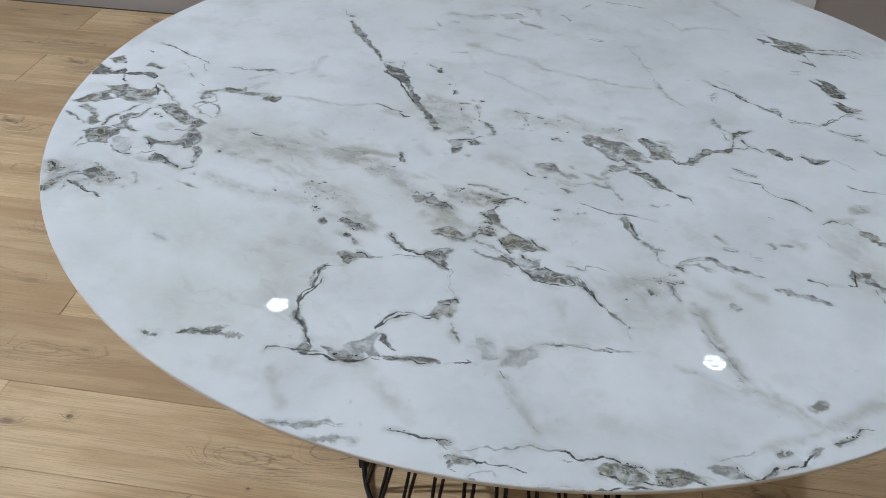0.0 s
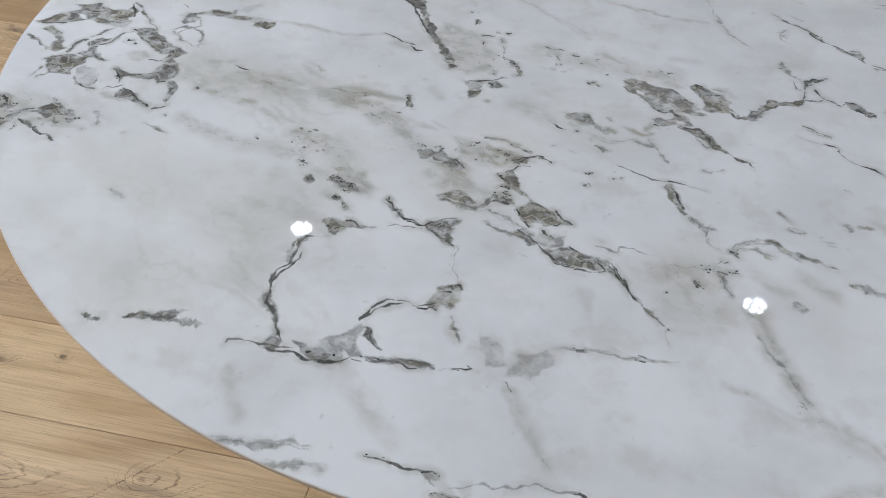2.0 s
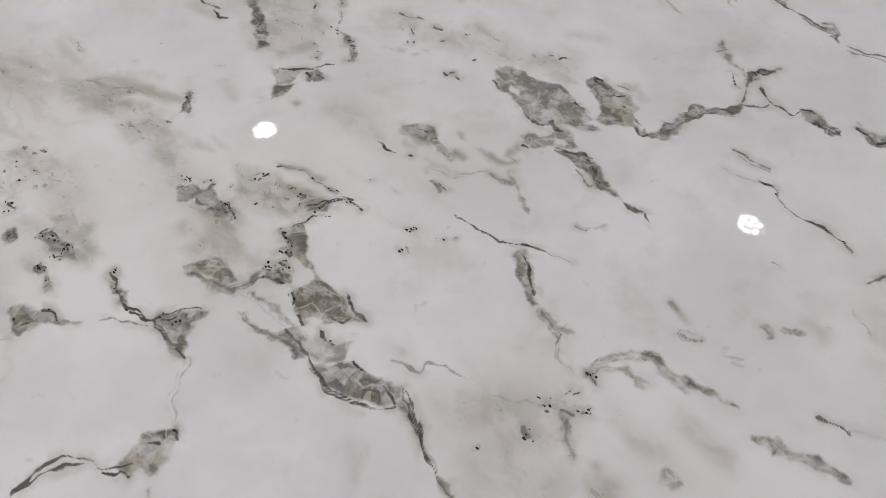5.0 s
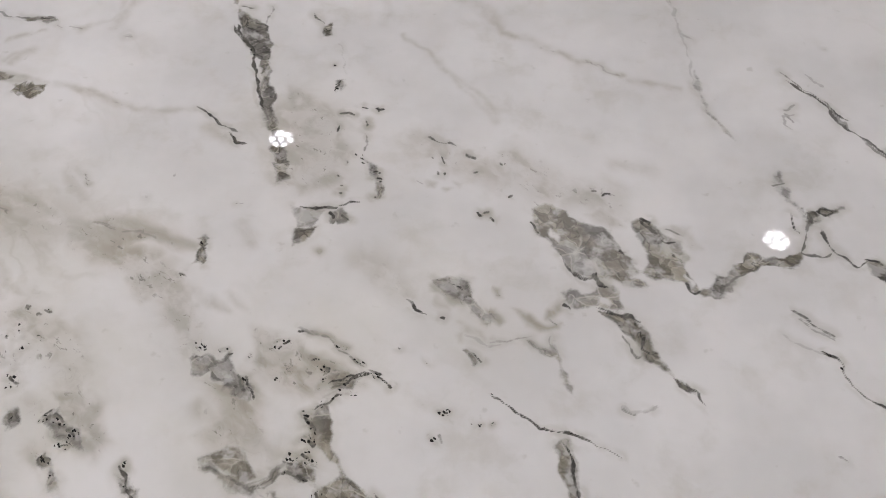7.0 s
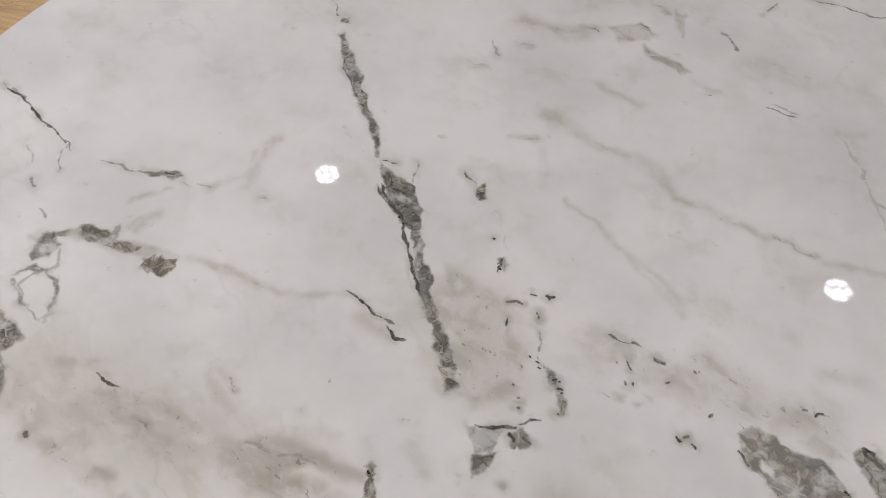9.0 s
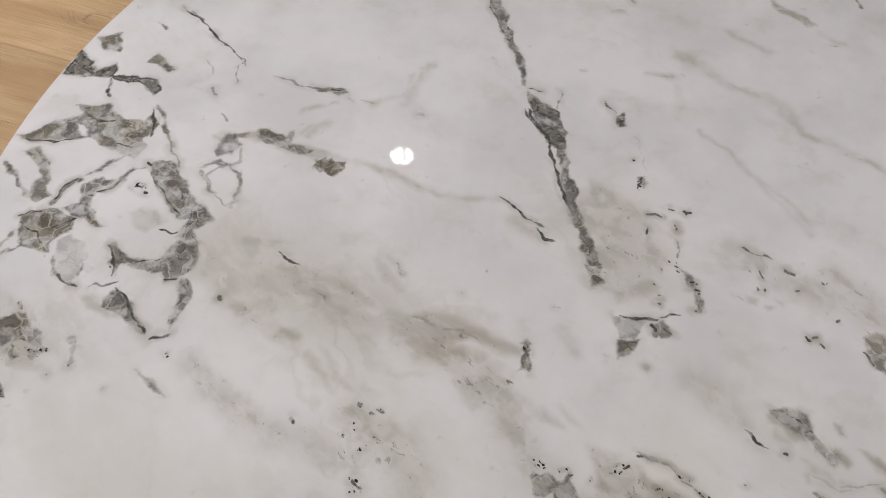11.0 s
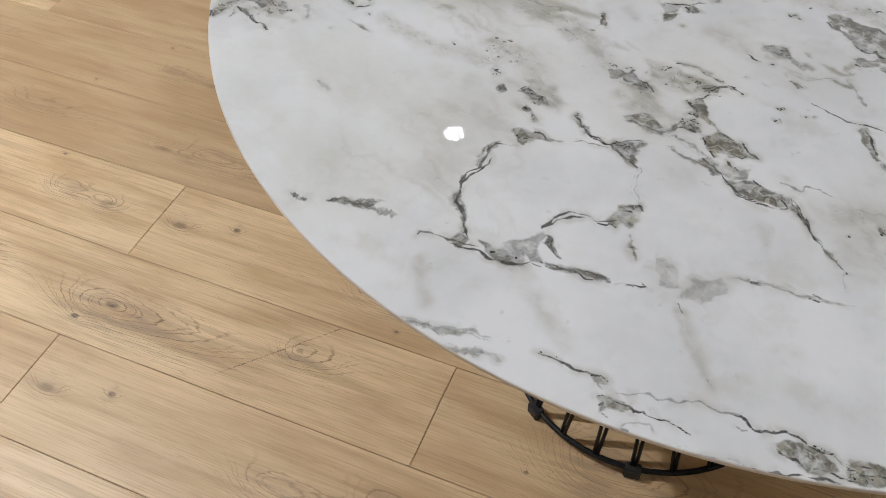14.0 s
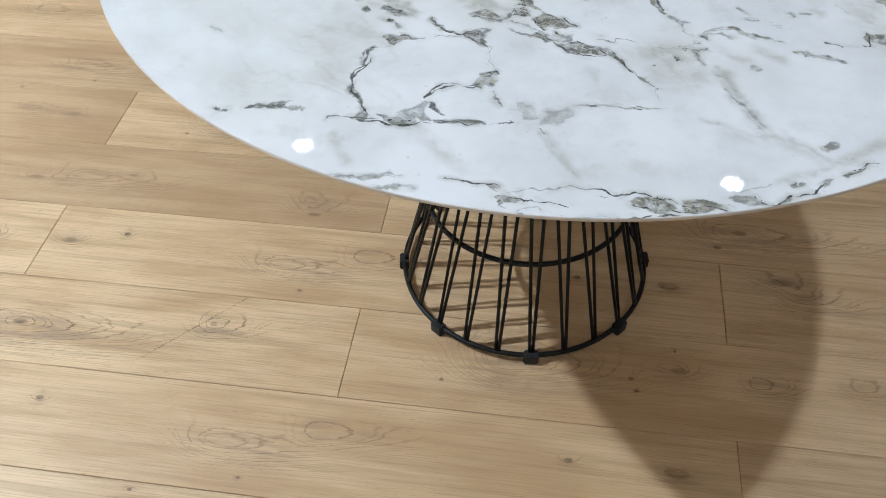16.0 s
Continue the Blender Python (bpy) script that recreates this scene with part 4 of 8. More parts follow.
vein("speck", 1.9, 1.6, -0.382, 0.139, -0.379, 0.136)
vein("speck", 1.8, 1.6, -0.287, 0.088)
vein("speck", 1.9, 1.6, -0.256, 0.124)
vein("speck", 1.6, 0.3, -0.395, 0.199, -0.379, 0.18, -0.37, 0.173)
vein("speck", 1.9, 1.6, -0.094, 0.06, -0.092, 0.058)
vein("speck", 1.9, 1.6, -0.087, 0.032)
vein("speck", 1.7, 1.6, -0.109, 0.114)
vein("speck", 1.7, 1.6, -0.098, 0.108)
vein("speck", 1.7, 1.6, -0.092, 0.113)
vein("speck", 1.7, 1.6, -0.114, 0.091)
vein("speck", 1.7, 1.6, -0.091, 0.09)
vein("speck", 1.9, 1.6, -0.066, 0.036, -0.061, 0.036)
vein("speck", 1.8, 1.6, -0.058, 0.035, -0.051, 0.031)
vein("speck", 1.7, 1.6, -0.044, 0.025, -0.039, 0.024)
vein("speck", 1.8, 1.6, -0.047, 0.017, -0.044, 0.019)
vein("speck", 2.1, 1.6, -0.054, 0.008, -0.052, 0.004)
vein("speck", 1.9, 1.6, -0.048, -0.004)
vein("speck", 1.9, 1.6, -0.055, -0.032)
vein("speck", 1.9, 1.6, -0.009, 0.152)
vein("speck", 1.8, 1.6, -0.004, 0.182)
vein("speck", 1.9, 1.6, 0.02, 0.096)
vein("speck", 1.9, 1.6, 0.036, 0.097)
vein("speck", 1.6, 0.3, 0.11, -0.292, 0.129, -0.289, 0.152, -0.29, 0.176, -0.293, 0.185, -0.3, 0.197, -0.295, 0.208, -0.3, 0.217, -0.303, 0.234, -0.31)
vein("speck", 1.6, 0.66, 0.217, -0.304, 0.234, -0.311, 0.242, -0.317)
vein("speck", 1.6, 0.66, 0.237, -0.323, 0.248, -0.325, 0.26, -0.319)
vein("speck", 1.6, 0.66, 0.266, -0.313, 0.283, -0.32, 0.293, -0.324)
vein("speck", 1.6, 0.54, 0.233, -0.324, 0.245, -0.33)
vein("speck", 1.6, 0.66, 0.311, -0.303, 0.317, -0.31, 0.325, -0.315)
vein("speck", 1.6, 0.66, 0.408, -0.273, 0.427, -0.266, 0.439, -0.256)
vein("speck", 1.6, 0.42, 0.618, 0.538, 0.66, 0.532, 0.694, 0.529, 0.713, 0.513)
vein("speck", 1.6, 0.66, 0.572, 0.291, 0.59, 0.302)
vein("speck", 1.8, 1.6, 0.611, 0.259, 0.62, 0.256)
vein("speck", 1.6, 0.54, 0.025, 0.453, 0.03, 0.444, 0.034, 0.436)
vein("speck", 1.7, 1.6, 0.038, 0.431, 0.042, 0.427)
vein("speck", 1.8, 1.6, 0.057, 0.387)
vein("speck", 1.6, 0.78, 0.065, 0.361, 0.067, 0.353, 0.068, 0.358, 0.07, 0.364)
vein("speck", 1.9, 1.6, 0.082, 0.185, 0.083, 0.186)
vein("speck", 1.6, 0.54, -0.045, 0.429, -0.029, 0.404, -0.018, 0.385, -0.011, 0.369, -0.004, 0.354, 0.002, 0.338)
vein("speck", 1.6, 0.66, -0.022, 0.39, -0.01, 0.388, -0.003, 0.386)
vein("speck", 1.6, 0.3, -0.042, 0.452, -0.03, 0.453)
vein("speck", 1.6, 0.42, 0.011, -0.279, 0.023, -0.279, 0.04, -0.283, 0.053, -0.287, 0.067, -0.289)
vein("speck", 9, 0.3, -0.439, 0.132, -0.399, 0.114, -0.365, 0.123)
vein("speck", 1.6, 0.3, -0.344, 0.203, -0.324, 0.18, -0.3, 0.164)
vein("band", 2.2, 0.6, -0.237, -0.165, -0.226, -0.166, -0.22, -0.163)
vein("band", 4, 0.65, -0.202, -0.162, -0.189, -0.159, -0.178, -0.159, -0.162, -0.156, -0.152, -0.15)
vein("band", 4, 0.35, -0.165, -0.16, -0.15, -0.165, -0.138, -0.163)
vein("band", 2.5, 0.5, -0.267, -0.003, -0.256, -0.013)
vein("band", 6, 0.45, 0.017, 0.087, 0.037, 0.08, 0.053, 0.072, 0.059, 0.064)
vein("band", 3, 0.45, -0.428, 0.076, -0.423, 0.093, -0.414, 0.099)
vein("band", 4, 0.5, -0.438, 0.14, -0.432, 0.134)
vein("band", 2.5, 0.4, -0.426, 0.115, -0.398, 0.111, -0.363, 0.121)
vein("band", 3, 0.45, -0.372, 0.101, -0.361, 0.1, -0.345, 0.108)
vein("band", 3, 0.3, 0.283, 0.011, 0.29, 0, 0.301, -0.008)
vein("band", 6, 0.6, 0.368, 0.183, 0.381, 0.198, 0.394, 0.211, 0.412, 0.215, 0.425, 0.217, 0.434, 0.224)
vein("band", 2.6, 0.95, 0.445, 0.258, 0.458, 0.269, 0.472, 0.275)
vein("band", 3.2, 0.9, 0.481, 0.223, 0.49, 0.22, 0.492, 0.211, 0.499, 0.202, 0.508, 0.204)
vein("band", 4, 0.65, 0.516, 0.333, 0.524, 0.326, 0.526, 0.314)
vein("band", 1.5, 0.3, 0.368, 0.418, 0.372, 0.39, 0.377, 0.362, 0.395, 0.335)
vein("band", 2.5, 0.35, 0.426, 0.308, 0.426, 0.288, 0.431, 0.275, 0.444, 0.261)
vein("band", 1.8, 0.3, 0.366, 0.026, 0.379, 0.014)
vein("band", 2.5, 0.35, 0.427, 0.012, 0.427, 0.006)
vein("patch", 0, 0.75, -0.043, 0.449, -0.03, 0.438, -0.014, 0.428, -0.003, 0.405, -0.001, 0.388, -0.004, 0.382, -0.012, 0.389, -0.021, 0.388, -0.028, 0.401, -0.04, 0.43)
vein("band", 3.5, 0.55, -0.011, 0.398, 0, 0.371, 0.008, 0.345, 0.013, 0.324, 0.025, 0.302)
vein("patch", 0, 0.5, -0.002, 0.365, 0.007, 0.35, 0.014, 0.33, 0.024, 0.307, 0.038, 0.28, 0.047, 0.254, 0.038, 0.248, 0.032, 0.265, 0.022, 0.292, 0.01, 0.32, -0.001, 0.343)
vein("band", 3.5, 0.5, -0.29, 0.324, -0.284, 0.341, -0.264, 0.35, -0.25, 0.348, -0.232, 0.337, -0.214, 0.337)
vein("band", 6, 0.5, -0.206, 0.327, -0.191, 0.321, -0.181, 0.331)
vein("band", 3.5, 0.6, -0.004, 0.189, -0.002, 0.179, 0.001, 0.164)
vein("band", 2, 0.4, 0.244, 0.661, 0.259, 0.635)
vein("band", 2.5, 0.3, -0.33, 0.124, -0.32, 0.101)
vein("band", 2.5, 0.5, -0.233, 0.358, -0.239, 0.337, -0.254, 0.341, -0.276, 0.348)
vein("band", 6, 0.5, -0.204, 0.319, -0.187, 0.33)
vein("band", 1.6, 0.3, 0.157, -0.164, 0.172, -0.162, 0.188, -0.164, 0.204, -0.167, 0.221, -0.169, 0.241, -0.169)
vein("band", 2.4, 0.35, -0.095, -0.276, -0.069, -0.276, -0.037, -0.271)
vein("band", 3, 0.3, -0.052, -0.29, -0.029, -0.287)
vein("band", 5, 0.35, 0.396, -0.237, 0.405, -0.233)
vein("band", 3.4, 0.42, 0.409, -0.066, 0.428, -0.072, 0.449, -0.08, 0.461, -0.089)
vein("band", 6, 0.4, 0.54, 0.044, 0.56, 0.013)
vein("band", 5, 0.5, 0.512, -0.035, 0.521, -0.053, 0.53, -0.067)
vein("band", 3, 0.45, 0.61, 0.504, 0.627, 0.485)
vein("band", 3, 0.4, 0.294, -0.064, 0.301, -0.074, 0.304, -0.092)
vein("band", 2, 0.42, 0.309, -0.038, 0.318, -0.03, 0.326, -0.02, 0.339, -0.016, 0.35, -0.02, 0.365, -0.029, 0.383, -0.039, 0.401, -0.047)
vein("band", 2.5, 0.35, 0.229, -0.111, 0.236, -0.125)
vein("band", 5, 0.3, 0.354, -0.098, 0.359, -0.1)
vein("band", 2, 0.35, 0.434, 0.011, 0.451, 0.009)
vein("band", 2, 0.45, 0.625, 0.231, 0.636, 0.217)
vein("band", 2, 0.45, 0.559, 0.023)
vein("patch", 0, 0.85, -0.47, 0.382, -0.469, 0.418, -0.455, 0.406, -0.438, 0.395, -0.427, 0.407, -0.421, 0.397, -0.424, 0.385, -0.447, 0.384)
vein("patch", 0, 0.88, -0.425, 0.388, -0.404, 0.392, -0.381, 0.392, -0.373, 0.381, -0.375, 0.373, -0.395, 0.385, -0.417, 0.382)
vein("band", 1.3, 0.8, -0.424, 0.385, -0.417, 0.372, -0.409, 0.361)
vein("band", 1.8, 0.45, -0.39, 0.116, -0.374, 0.115, -0.364, 0.123)
vein("patch", 0, 0.4, -0.369, 0.105, -0.36, 0.102, -0.361, 0.096)
vein("patch", 0, 0.35, -0.365, 0.125, -0.353, 0.12, -0.343, 0.106, -0.359, 0.113)
vein("band", 1.2, 0.55, -0.3, 0.299, -0.29, 0.307, -0.277, 0.307, -0.265, 0.297, -0.256, 0.271, -0.261, 0.265, -0.275, 0.27, -0.287, 0.276, -0.297, 0.296)
vein("patch", 0, 0.4, -0.296, 0.33, -0.29, 0.343, -0.275, 0.332, -0.278, 0.319, -0.292, 0.314)
vein("patch", 0, 0.42, -0.458, 0.437, -0.438, 0.447, -0.429, 0.422, -0.445, 0.417)
vein("patch", 0, 0.55, -0.398, 0.412, -0.395, 0.426, -0.384, 0.42, -0.372, 0.409, -0.374, 0.404, -0.388, 0.41)
vein("patch", 0, 0.6, -0.411, 0.468, -0.4, 0.465, -0.401, 0.459)
vein("patch", 0, 0.5, -0.095, -0.127, -0.091, -0.12, -0.083, -0.137, -0.082, -0.147, -0.091, -0.139)
vein("band", 2.2, 0.45, -0.078, -0.056, -0.081, -0.071, -0.083, -0.084)
vein("patch", 0, 0.55, -0.095, -0.102, -0.09, -0.098, -0.088, -0.108, -0.093, -0.11)
vein("patch", 0, 0.62, -0.059, -0.03, -0.054, -0.021, -0.043, -0.026, -0.036, -0.026, -0.025, -0.03, -0.022, -0.035, -0.038, -0.036, -0.048, -0.045, -0.054, -0.044)
vein("patch", 0, 0.5, -0.079, -0.053, -0.069, -0.047, -0.07, -0.057, -0.075, -0.062)
vein("band", 1.2, 0.6, -0.025, -0.03, -0.019, -0.034, -0.014, -0.033)
vein("patch", 0, 0.62, 0.001, 0.003, 0.01, -0.004, 0.016, -0.018, 0.007, -0.015)
vein("patch", 0, 0.6, 0.019, -0.183, 0.032, -0.184, 0.049, -0.188, 0.057, -0.193, 0.046, -0.194, 0.031, -0.189)
vein("patch", 0, 0.42, 0.042, 0.018, 0.064, 0.03, 0.079, 0.013, 0.073, 0.004)
vein("patch", 0, 0.75, 0.047, 0.079, 0.057, 0.076, 0.055, 0.066)
vein("patch", 0, 0.55, 0.015, 0.092, 0.023, 0.09, 0.035, 0.089, 0.039, 0.097, 0.043, 0.089, 0.051, 0.079, 0.058, 0.067, 0.053, 0.065, 0.044, 0.072, 0.034, 0.079, 0.023, 0.084)
vein("patch", 0, 0.8, 0.045, 0.077, 0.055, 0.079, 0.06, 0.064, 0.052, 0.069)
vein("patch", 0, 0.6, 0.111, 0.086, 0.13, 0.088, 0.128, 0.077, 0.117, 0.076)
vein("patch", 0, 0.55, 0.096, 0.022, 0.106, 0.025, 0.113, 0.019, 0.116, 0.012, 0.106, 0.014, 0.095, 0.017)
vein("band", 2.5, 0.35, 0.043, 0.013, 0.058, 0.008, 0.077, 0.001, 0.086, 0.01, 0.093, 0.02)
vein("band", 1.8, 0.65, -0.061, 0.038, -0.051, 0.031)
vein("patch", 0, 0.8, -0.059, 0.007, -0.054, 0.011, -0.049, 0.003, -0.053, 0)
vein("patch", 0, 0.7, -0.007, 0.004, 0.001, 0.002, 0.008, -0.007, 0.001, -0.007)
vein("band", 1.8, 0.5, -0.084, 0.039, -0.089, 0.035, -0.087, 0.025)
vein("patch", 0, 0.6, -0.006, 0.173, -0.001, 0.179, 0.004, 0.167, -0.002, 0.163)
vein("band", 3.6, 0.55, 0.358, 0.182, 0.37, 0.181, 0.38, 0.193, 0.394, 0.209)
vein("patch", 0, 0.66, 0.287, 0.157, 0.303, 0.159, 0.313, 0.151, 0.322, 0.142, 0.324, 0.129, 0.333, 0.121, 0.34, 0.11, 0.335, 0.114, 0.326, 0.12, 0.32, 0.121, 0.314, 0.132, 0.307, 0.141, 0.301, 0.147)
vein("patch", 0, 0.85, 0.336, 0.114, 0.342, 0.109, 0.349, 0.105, 0.355, 0.099, 0.347, 0.102, 0.34, 0.106)
vein("band", 1.6, 0.5, 0.239, 0.127, 0.246, 0.123, 0.254, 0.119, 0.258, 0.131)
vein("band", 1.6, 0.3, 0.258, 0.122, 0.264, 0.11, 0.268, 0.097, 0.272, 0.091)
vein("patch", 0, 0.5, 0.169, 0.17, 0.181, 0.177, 0.193, 0.171, 0.197, 0.157, 0.207, 0.151, 0.218, 0.145, 0.212, 0.137, 0.2, 0.143, 0.191, 0.151, 0.178, 0.159)
vein("band", 1.6, 0.5, 0.2, 0.115, 0.205, 0.107)
vein("patch", 0, 0.5, -0.44, 0.136, -0.431, 0.138, -0.427, 0.125, -0.434, 0.127)
vein("band", 1.5, 0.5, -0.416, 0.106, -0.412, 0.111)
vein("patch", 0, 0.65, -0.427, 0.074, -0.428, 0.089, -0.422, 0.097, -0.41, 0.096, -0.415, 0.089, -0.421, 0.078)
vein("patch", 0, 0.6, -0.403, 0.099, -0.389, 0.096, -0.386, 0.084)
vein("patch", 0, 0.6, -0.371, 0.108, -0.357, 0.098, -0.364, 0.094)
vein("patch", 0, 0.5, -0.374, 0.123, -0.362, 0.121, -0.362, 0.113, -0.373, 0.118)
vein("band", 1.2, 0.45, -0.412, 0.115, -0.395, 0.112, -0.382, 0.112, -0.373, 0.118)
vein("patch", 0, 0.45, -0.273, 0.106, -0.254, 0.1, -0.243, 0.091, -0.253, 0.092)
vein("patch", 0, 0.5, -0.091, 0.037, -0.085, 0.041, -0.079, 0.028, -0.085, 0.023)
vein("patch", 0, 0.55, -0.067, 0.037, -0.058, 0.04, -0.048, 0.03, -0.038, 0.027, -0.03, 0.014, -0.038, 0.018, -0.051, 0.023)
vein("patch", 0, 0.5, -0.057, 0.01, -0.048, 0.004, -0.038, -0.011, -0.044, -0.015)
vein("patch", 0, 0.6, -0.062, -0.025, -0.056, -0.021, -0.05, -0.033, -0.056, -0.038)
vein("patch", 0, 0.6, -0.006, 0.163, -0.003, 0.179, 0.003, 0.166)
vein("patch", 0, 0.95, 0.604, 0.435, 0.618, 0.42, 0.633, 0.404, 0.639, 0.379, 0.624, 0.377, 0.612, 0.401)
vein("patch", 0, 0.95, 0.611, 0.363, 0.626, 0.357, 0.632, 0.341, 0.643, 0.332, 0.623, 0.335)
vein("patch", 0, 0.92, 0.579, 0.561, 0.607, 0.56, 0.629, 0.539, 0.615, 0.526, 0.593, 0.54)
vein("patch", 0, 0.75, 0.563, 0.587, 0.579, 0.572, 0.568, 0.562)
vein("band", 1, 0.55, 0.62, 0.528, 0.626, 0.491)
vein("patch", 0, 0.6, 0.036, 0.432, 0.043, 0.44, 0.045, 0.424, 0.038, 0.42)
vein("patch", 0, 0.5, 0.063, 0.366, 0.07, 0.367, 0.07, 0.354)
vein("patch", 0, 0.52, 0.104, 0.279, 0.112, 0.274, 0.119, 0.259, 0.119, 0.24, 0.115, 0.238, 0.113, 0.258)
vein("patch", 0, 0.58, 0.029, 0.265, 0.04, 0.266, 0.046, 0.253, 0.038, 0.247)
vein("patch", 0, 0.62, 0, 0.365, 0.008, 0.35, 0.015, 0.33, 0.025, 0.307, 0.039, 0.28, 0.047, 0.254, 0.038, 0.248, 0.032, 0.265, 0.022, 0.292, 0.01, 0.32, -0.001, 0.343)
vein("band", 2, 0.8, -0.429, 0.082, -0.416, 0.099, -0.405, 0.116)
vein("band", 1.6, 0.75, -0.405, 0.116, -0.383, 0.121, -0.359, 0.114)
vein("band", 1.5, 0.7, -0.438, 0.13, -0.425, 0.122, -0.418, 0.128)
vein("patch", 0, 0.6, -0.442, 0.138, -0.432, 0.143, -0.423, 0.125, -0.433, 0.121)
vein("patch", 0, 0.5, -0.395, 0.12, -0.372, 0.134, -0.359, 0.116, -0.376, 0.103)
vein("patch", 0, 0.20, 0.089, -0.155, 0.107, -0.163, 0.113, -0.186, 0.095, -0.185)
vein("patch", 0, 0.19, 0.112, -0.195, 0.124, -0.173, 0.146, -0.167, 0.149, -0.18, 0.129, -0.198)
vein("band", 1.2, 0.42, 0.066, -0.138, 0.075, -0.163)
vein("band", 1, 0.35, 0.316, -0.139, 0.334, -0.17, 0.345, -0.204)
vein("line", 1, 0.6, -0.236, -0.164, -0.219, -0.163)
vein("line", 1.2, 0.7, -0.188, -0.159, -0.172, -0.159, -0.162, -0.158)
vein("line", 1.3, 0.65, -0.391, 0.093, -0.374, 0.08, -0.354, 0.067)
vein("line", 1.1, 0.85, 0.217, 0.087, 0.228, 0.079, 0.242, 0.067, 0.252, 0.063, 0.267, 0.063, 0.282, 0.059, 0.293, 0.055, 0.301, 0.052)
vein("line", 1.1, 0.55, 0.283, 0.011, 0.289, -0.001, 0.294, -0.008, 0.292, -0.014, 0.291, -0.016)
vein("line", 1, 0.45, 0.291, -0.017, 0.296, -0.027, 0.303, -0.033, 0.313, -0.035)
vein("line", 1.1, 0.9, 0.439, 0.142, 0.448, 0.133, 0.457, 0.119, 0.471, 0.107, 0.481, 0.099, 0.489, 0.091, 0.496, 0.083)
vein("line", 0.8, 0.55, 0.426, 0.166, 0.439, 0.159, 0.449, 0.154)
vein("line", 1, 0.4, 0.414, 0.154, 0.425, 0.146, 0.439, 0.14)
vein("line", 1.2, 0.6, 0.37, 0.181, 0.385, 0.196, 0.403, 0.212)
vein("line", 1.3, 0.7, 0.434, 0.224, 0.438, 0.239, 0.445, 0.255, 0.448, 0.262)
vein("line", 1.2, 0.8, 0.431, 0.261, 0.433, 0.254, 0.435, 0.246)
vein("line", 1.2, 0.8, 0.451, 0.253, 0.455, 0.235, 0.465, 0.225, 0.474, 0.217, 0.482, 0.224)
vein("line", 1, 0.7, 0.434, 0.224, 0.45, 0.226, 0.457, 0.23)
vein("line", 1.1, 0.5, 0.447, 0.373, 0.439, 0.369, 0.438, 0.357, 0.443, 0.354)
vein("line", 1.3, 0.75, 0.446, 0.412, 0.464, 0.395, 0.475, 0.381, 0.489, 0.36, 0.506, 0.344, 0.518, 0.332)
vein("line", 1.2, 0.45, 0.465, 0.422, 0.476, 0.408)
vein("line", 1, 0.4, 0.199, 0.129, 0.22, 0.123)
vein("line", 1.1, 0.4, 0.301, 0.084, 0.31, 0.083, 0.32, 0.087, 0.328, 0.09)
vein("line", 1, 0.45, 0.369, -0.001, 0.38, -0.002, 0.385, 0.001)
vein("line", 0.9, 0.5, 0.437, 0.067, 0.446, 0.066)
vein("line", 1, 0.4, 0.401, -0.017, 0.407, -0.02)
vein("line", 1, 0.6, 0.483, 0.461)
vein("line", 1.4, 0.85, -0.041, 0.43, -0.029, 0.407, -0.019, 0.388, -0.012, 0.375, -0.006, 0.356, -0.001, 0.343, 0.009, 0.325)
vein("line", 1, 0.55, 0.009, 0.325, 0.018, 0.306, 0.028, 0.293, 0.036, 0.28, 0.04, 0.266)
vein("line", 1, 0.7, -0.022, 0.39, -0.01, 0.386, -0.003, 0.386)
vein("line", 1, 0.6, -0.014, 0.456, -0.016, 0.44, -0.015, 0.428)
vein("line", 1.5, 0.85, -0.046, 0.319, -0.033, 0.311, -0.021, 0.303, -0.01, 0.297, -0.006, 0.295)
vein("line", 1.5, 0.9, -0.013, 0.294, -0.003, 0.284, 0.005, 0.282)
vein("line", 1, 0.5, -0.136, 0.4, -0.129, 0.4)
vein("line", 1.2, 0.6, -0.24, 0.335, -0.233, 0.334)
vein("line", 1.5, 0.5, -0.284, 0.272, -0.291, 0.291, -0.285, 0.303, -0.27, 0.31, -0.275, 0.326)
vein("line", 1.3, 0.4, -0.266, 0.305, -0.258, 0.281, -0.258, 0.261, -0.276, 0.273, -0.287, 0.277)
vein("line", 1.8, 0.5, -0.045, 0.247)
vein("line", 1.8, 0.7, 0.014, 0.223)
vein("line", 1.6, 0.4, -0.057, 0.223)
vein("line", 1.4, 0.6, 0.289, 0.699, 0.304, 0.712)
vein("line", 1.2, 0.5, 0.03, 0.616, 0.038, 0.597)
vein("line", 1.2, 0.4, 0.058, 0.616, 0.071, 0.614)
vein("line", 1.1, 0.4, 0.02, 0.583, 0.035, 0.58)
vein("line", 1.2, 0.45, 0.349, 0.511, 0.354, 0.482, 0.358, 0.464, 0.367, 0.454)
vein("line", 1.2, 0.5, 0.284, 0.566, 0.293, 0.562, 0.308, 0.559)
vein("line", 1.2, 0.65, 0.333, 0.723, 0.362, 0.714, 0.388, 0.705, 0.408, 0.701)
vein("line", 1.8, 0.7, -0.235, 0.18)
vein("line", 1.4, 0.7, -0.255, 0.123)
vein("line", 1.4, 0.5, -0.153, 0.094)
vein("line", 1.4, 0.5, -0.116, 0.09)
vein("line", 1, 0.7, 0.164, -0.162, 0.172, -0.162)
vein("line", 1, 0.75, 0.212, -0.169, 0.219, -0.17)
vein("line", 1.2, 0.5, -0.101, -0.271, -0.079, -0.273, -0.054, -0.27, -0.027, -0.271)
vein("line", 1, 0.4, -0.056, -0.29, -0.033, -0.286, -0.018, -0.288)
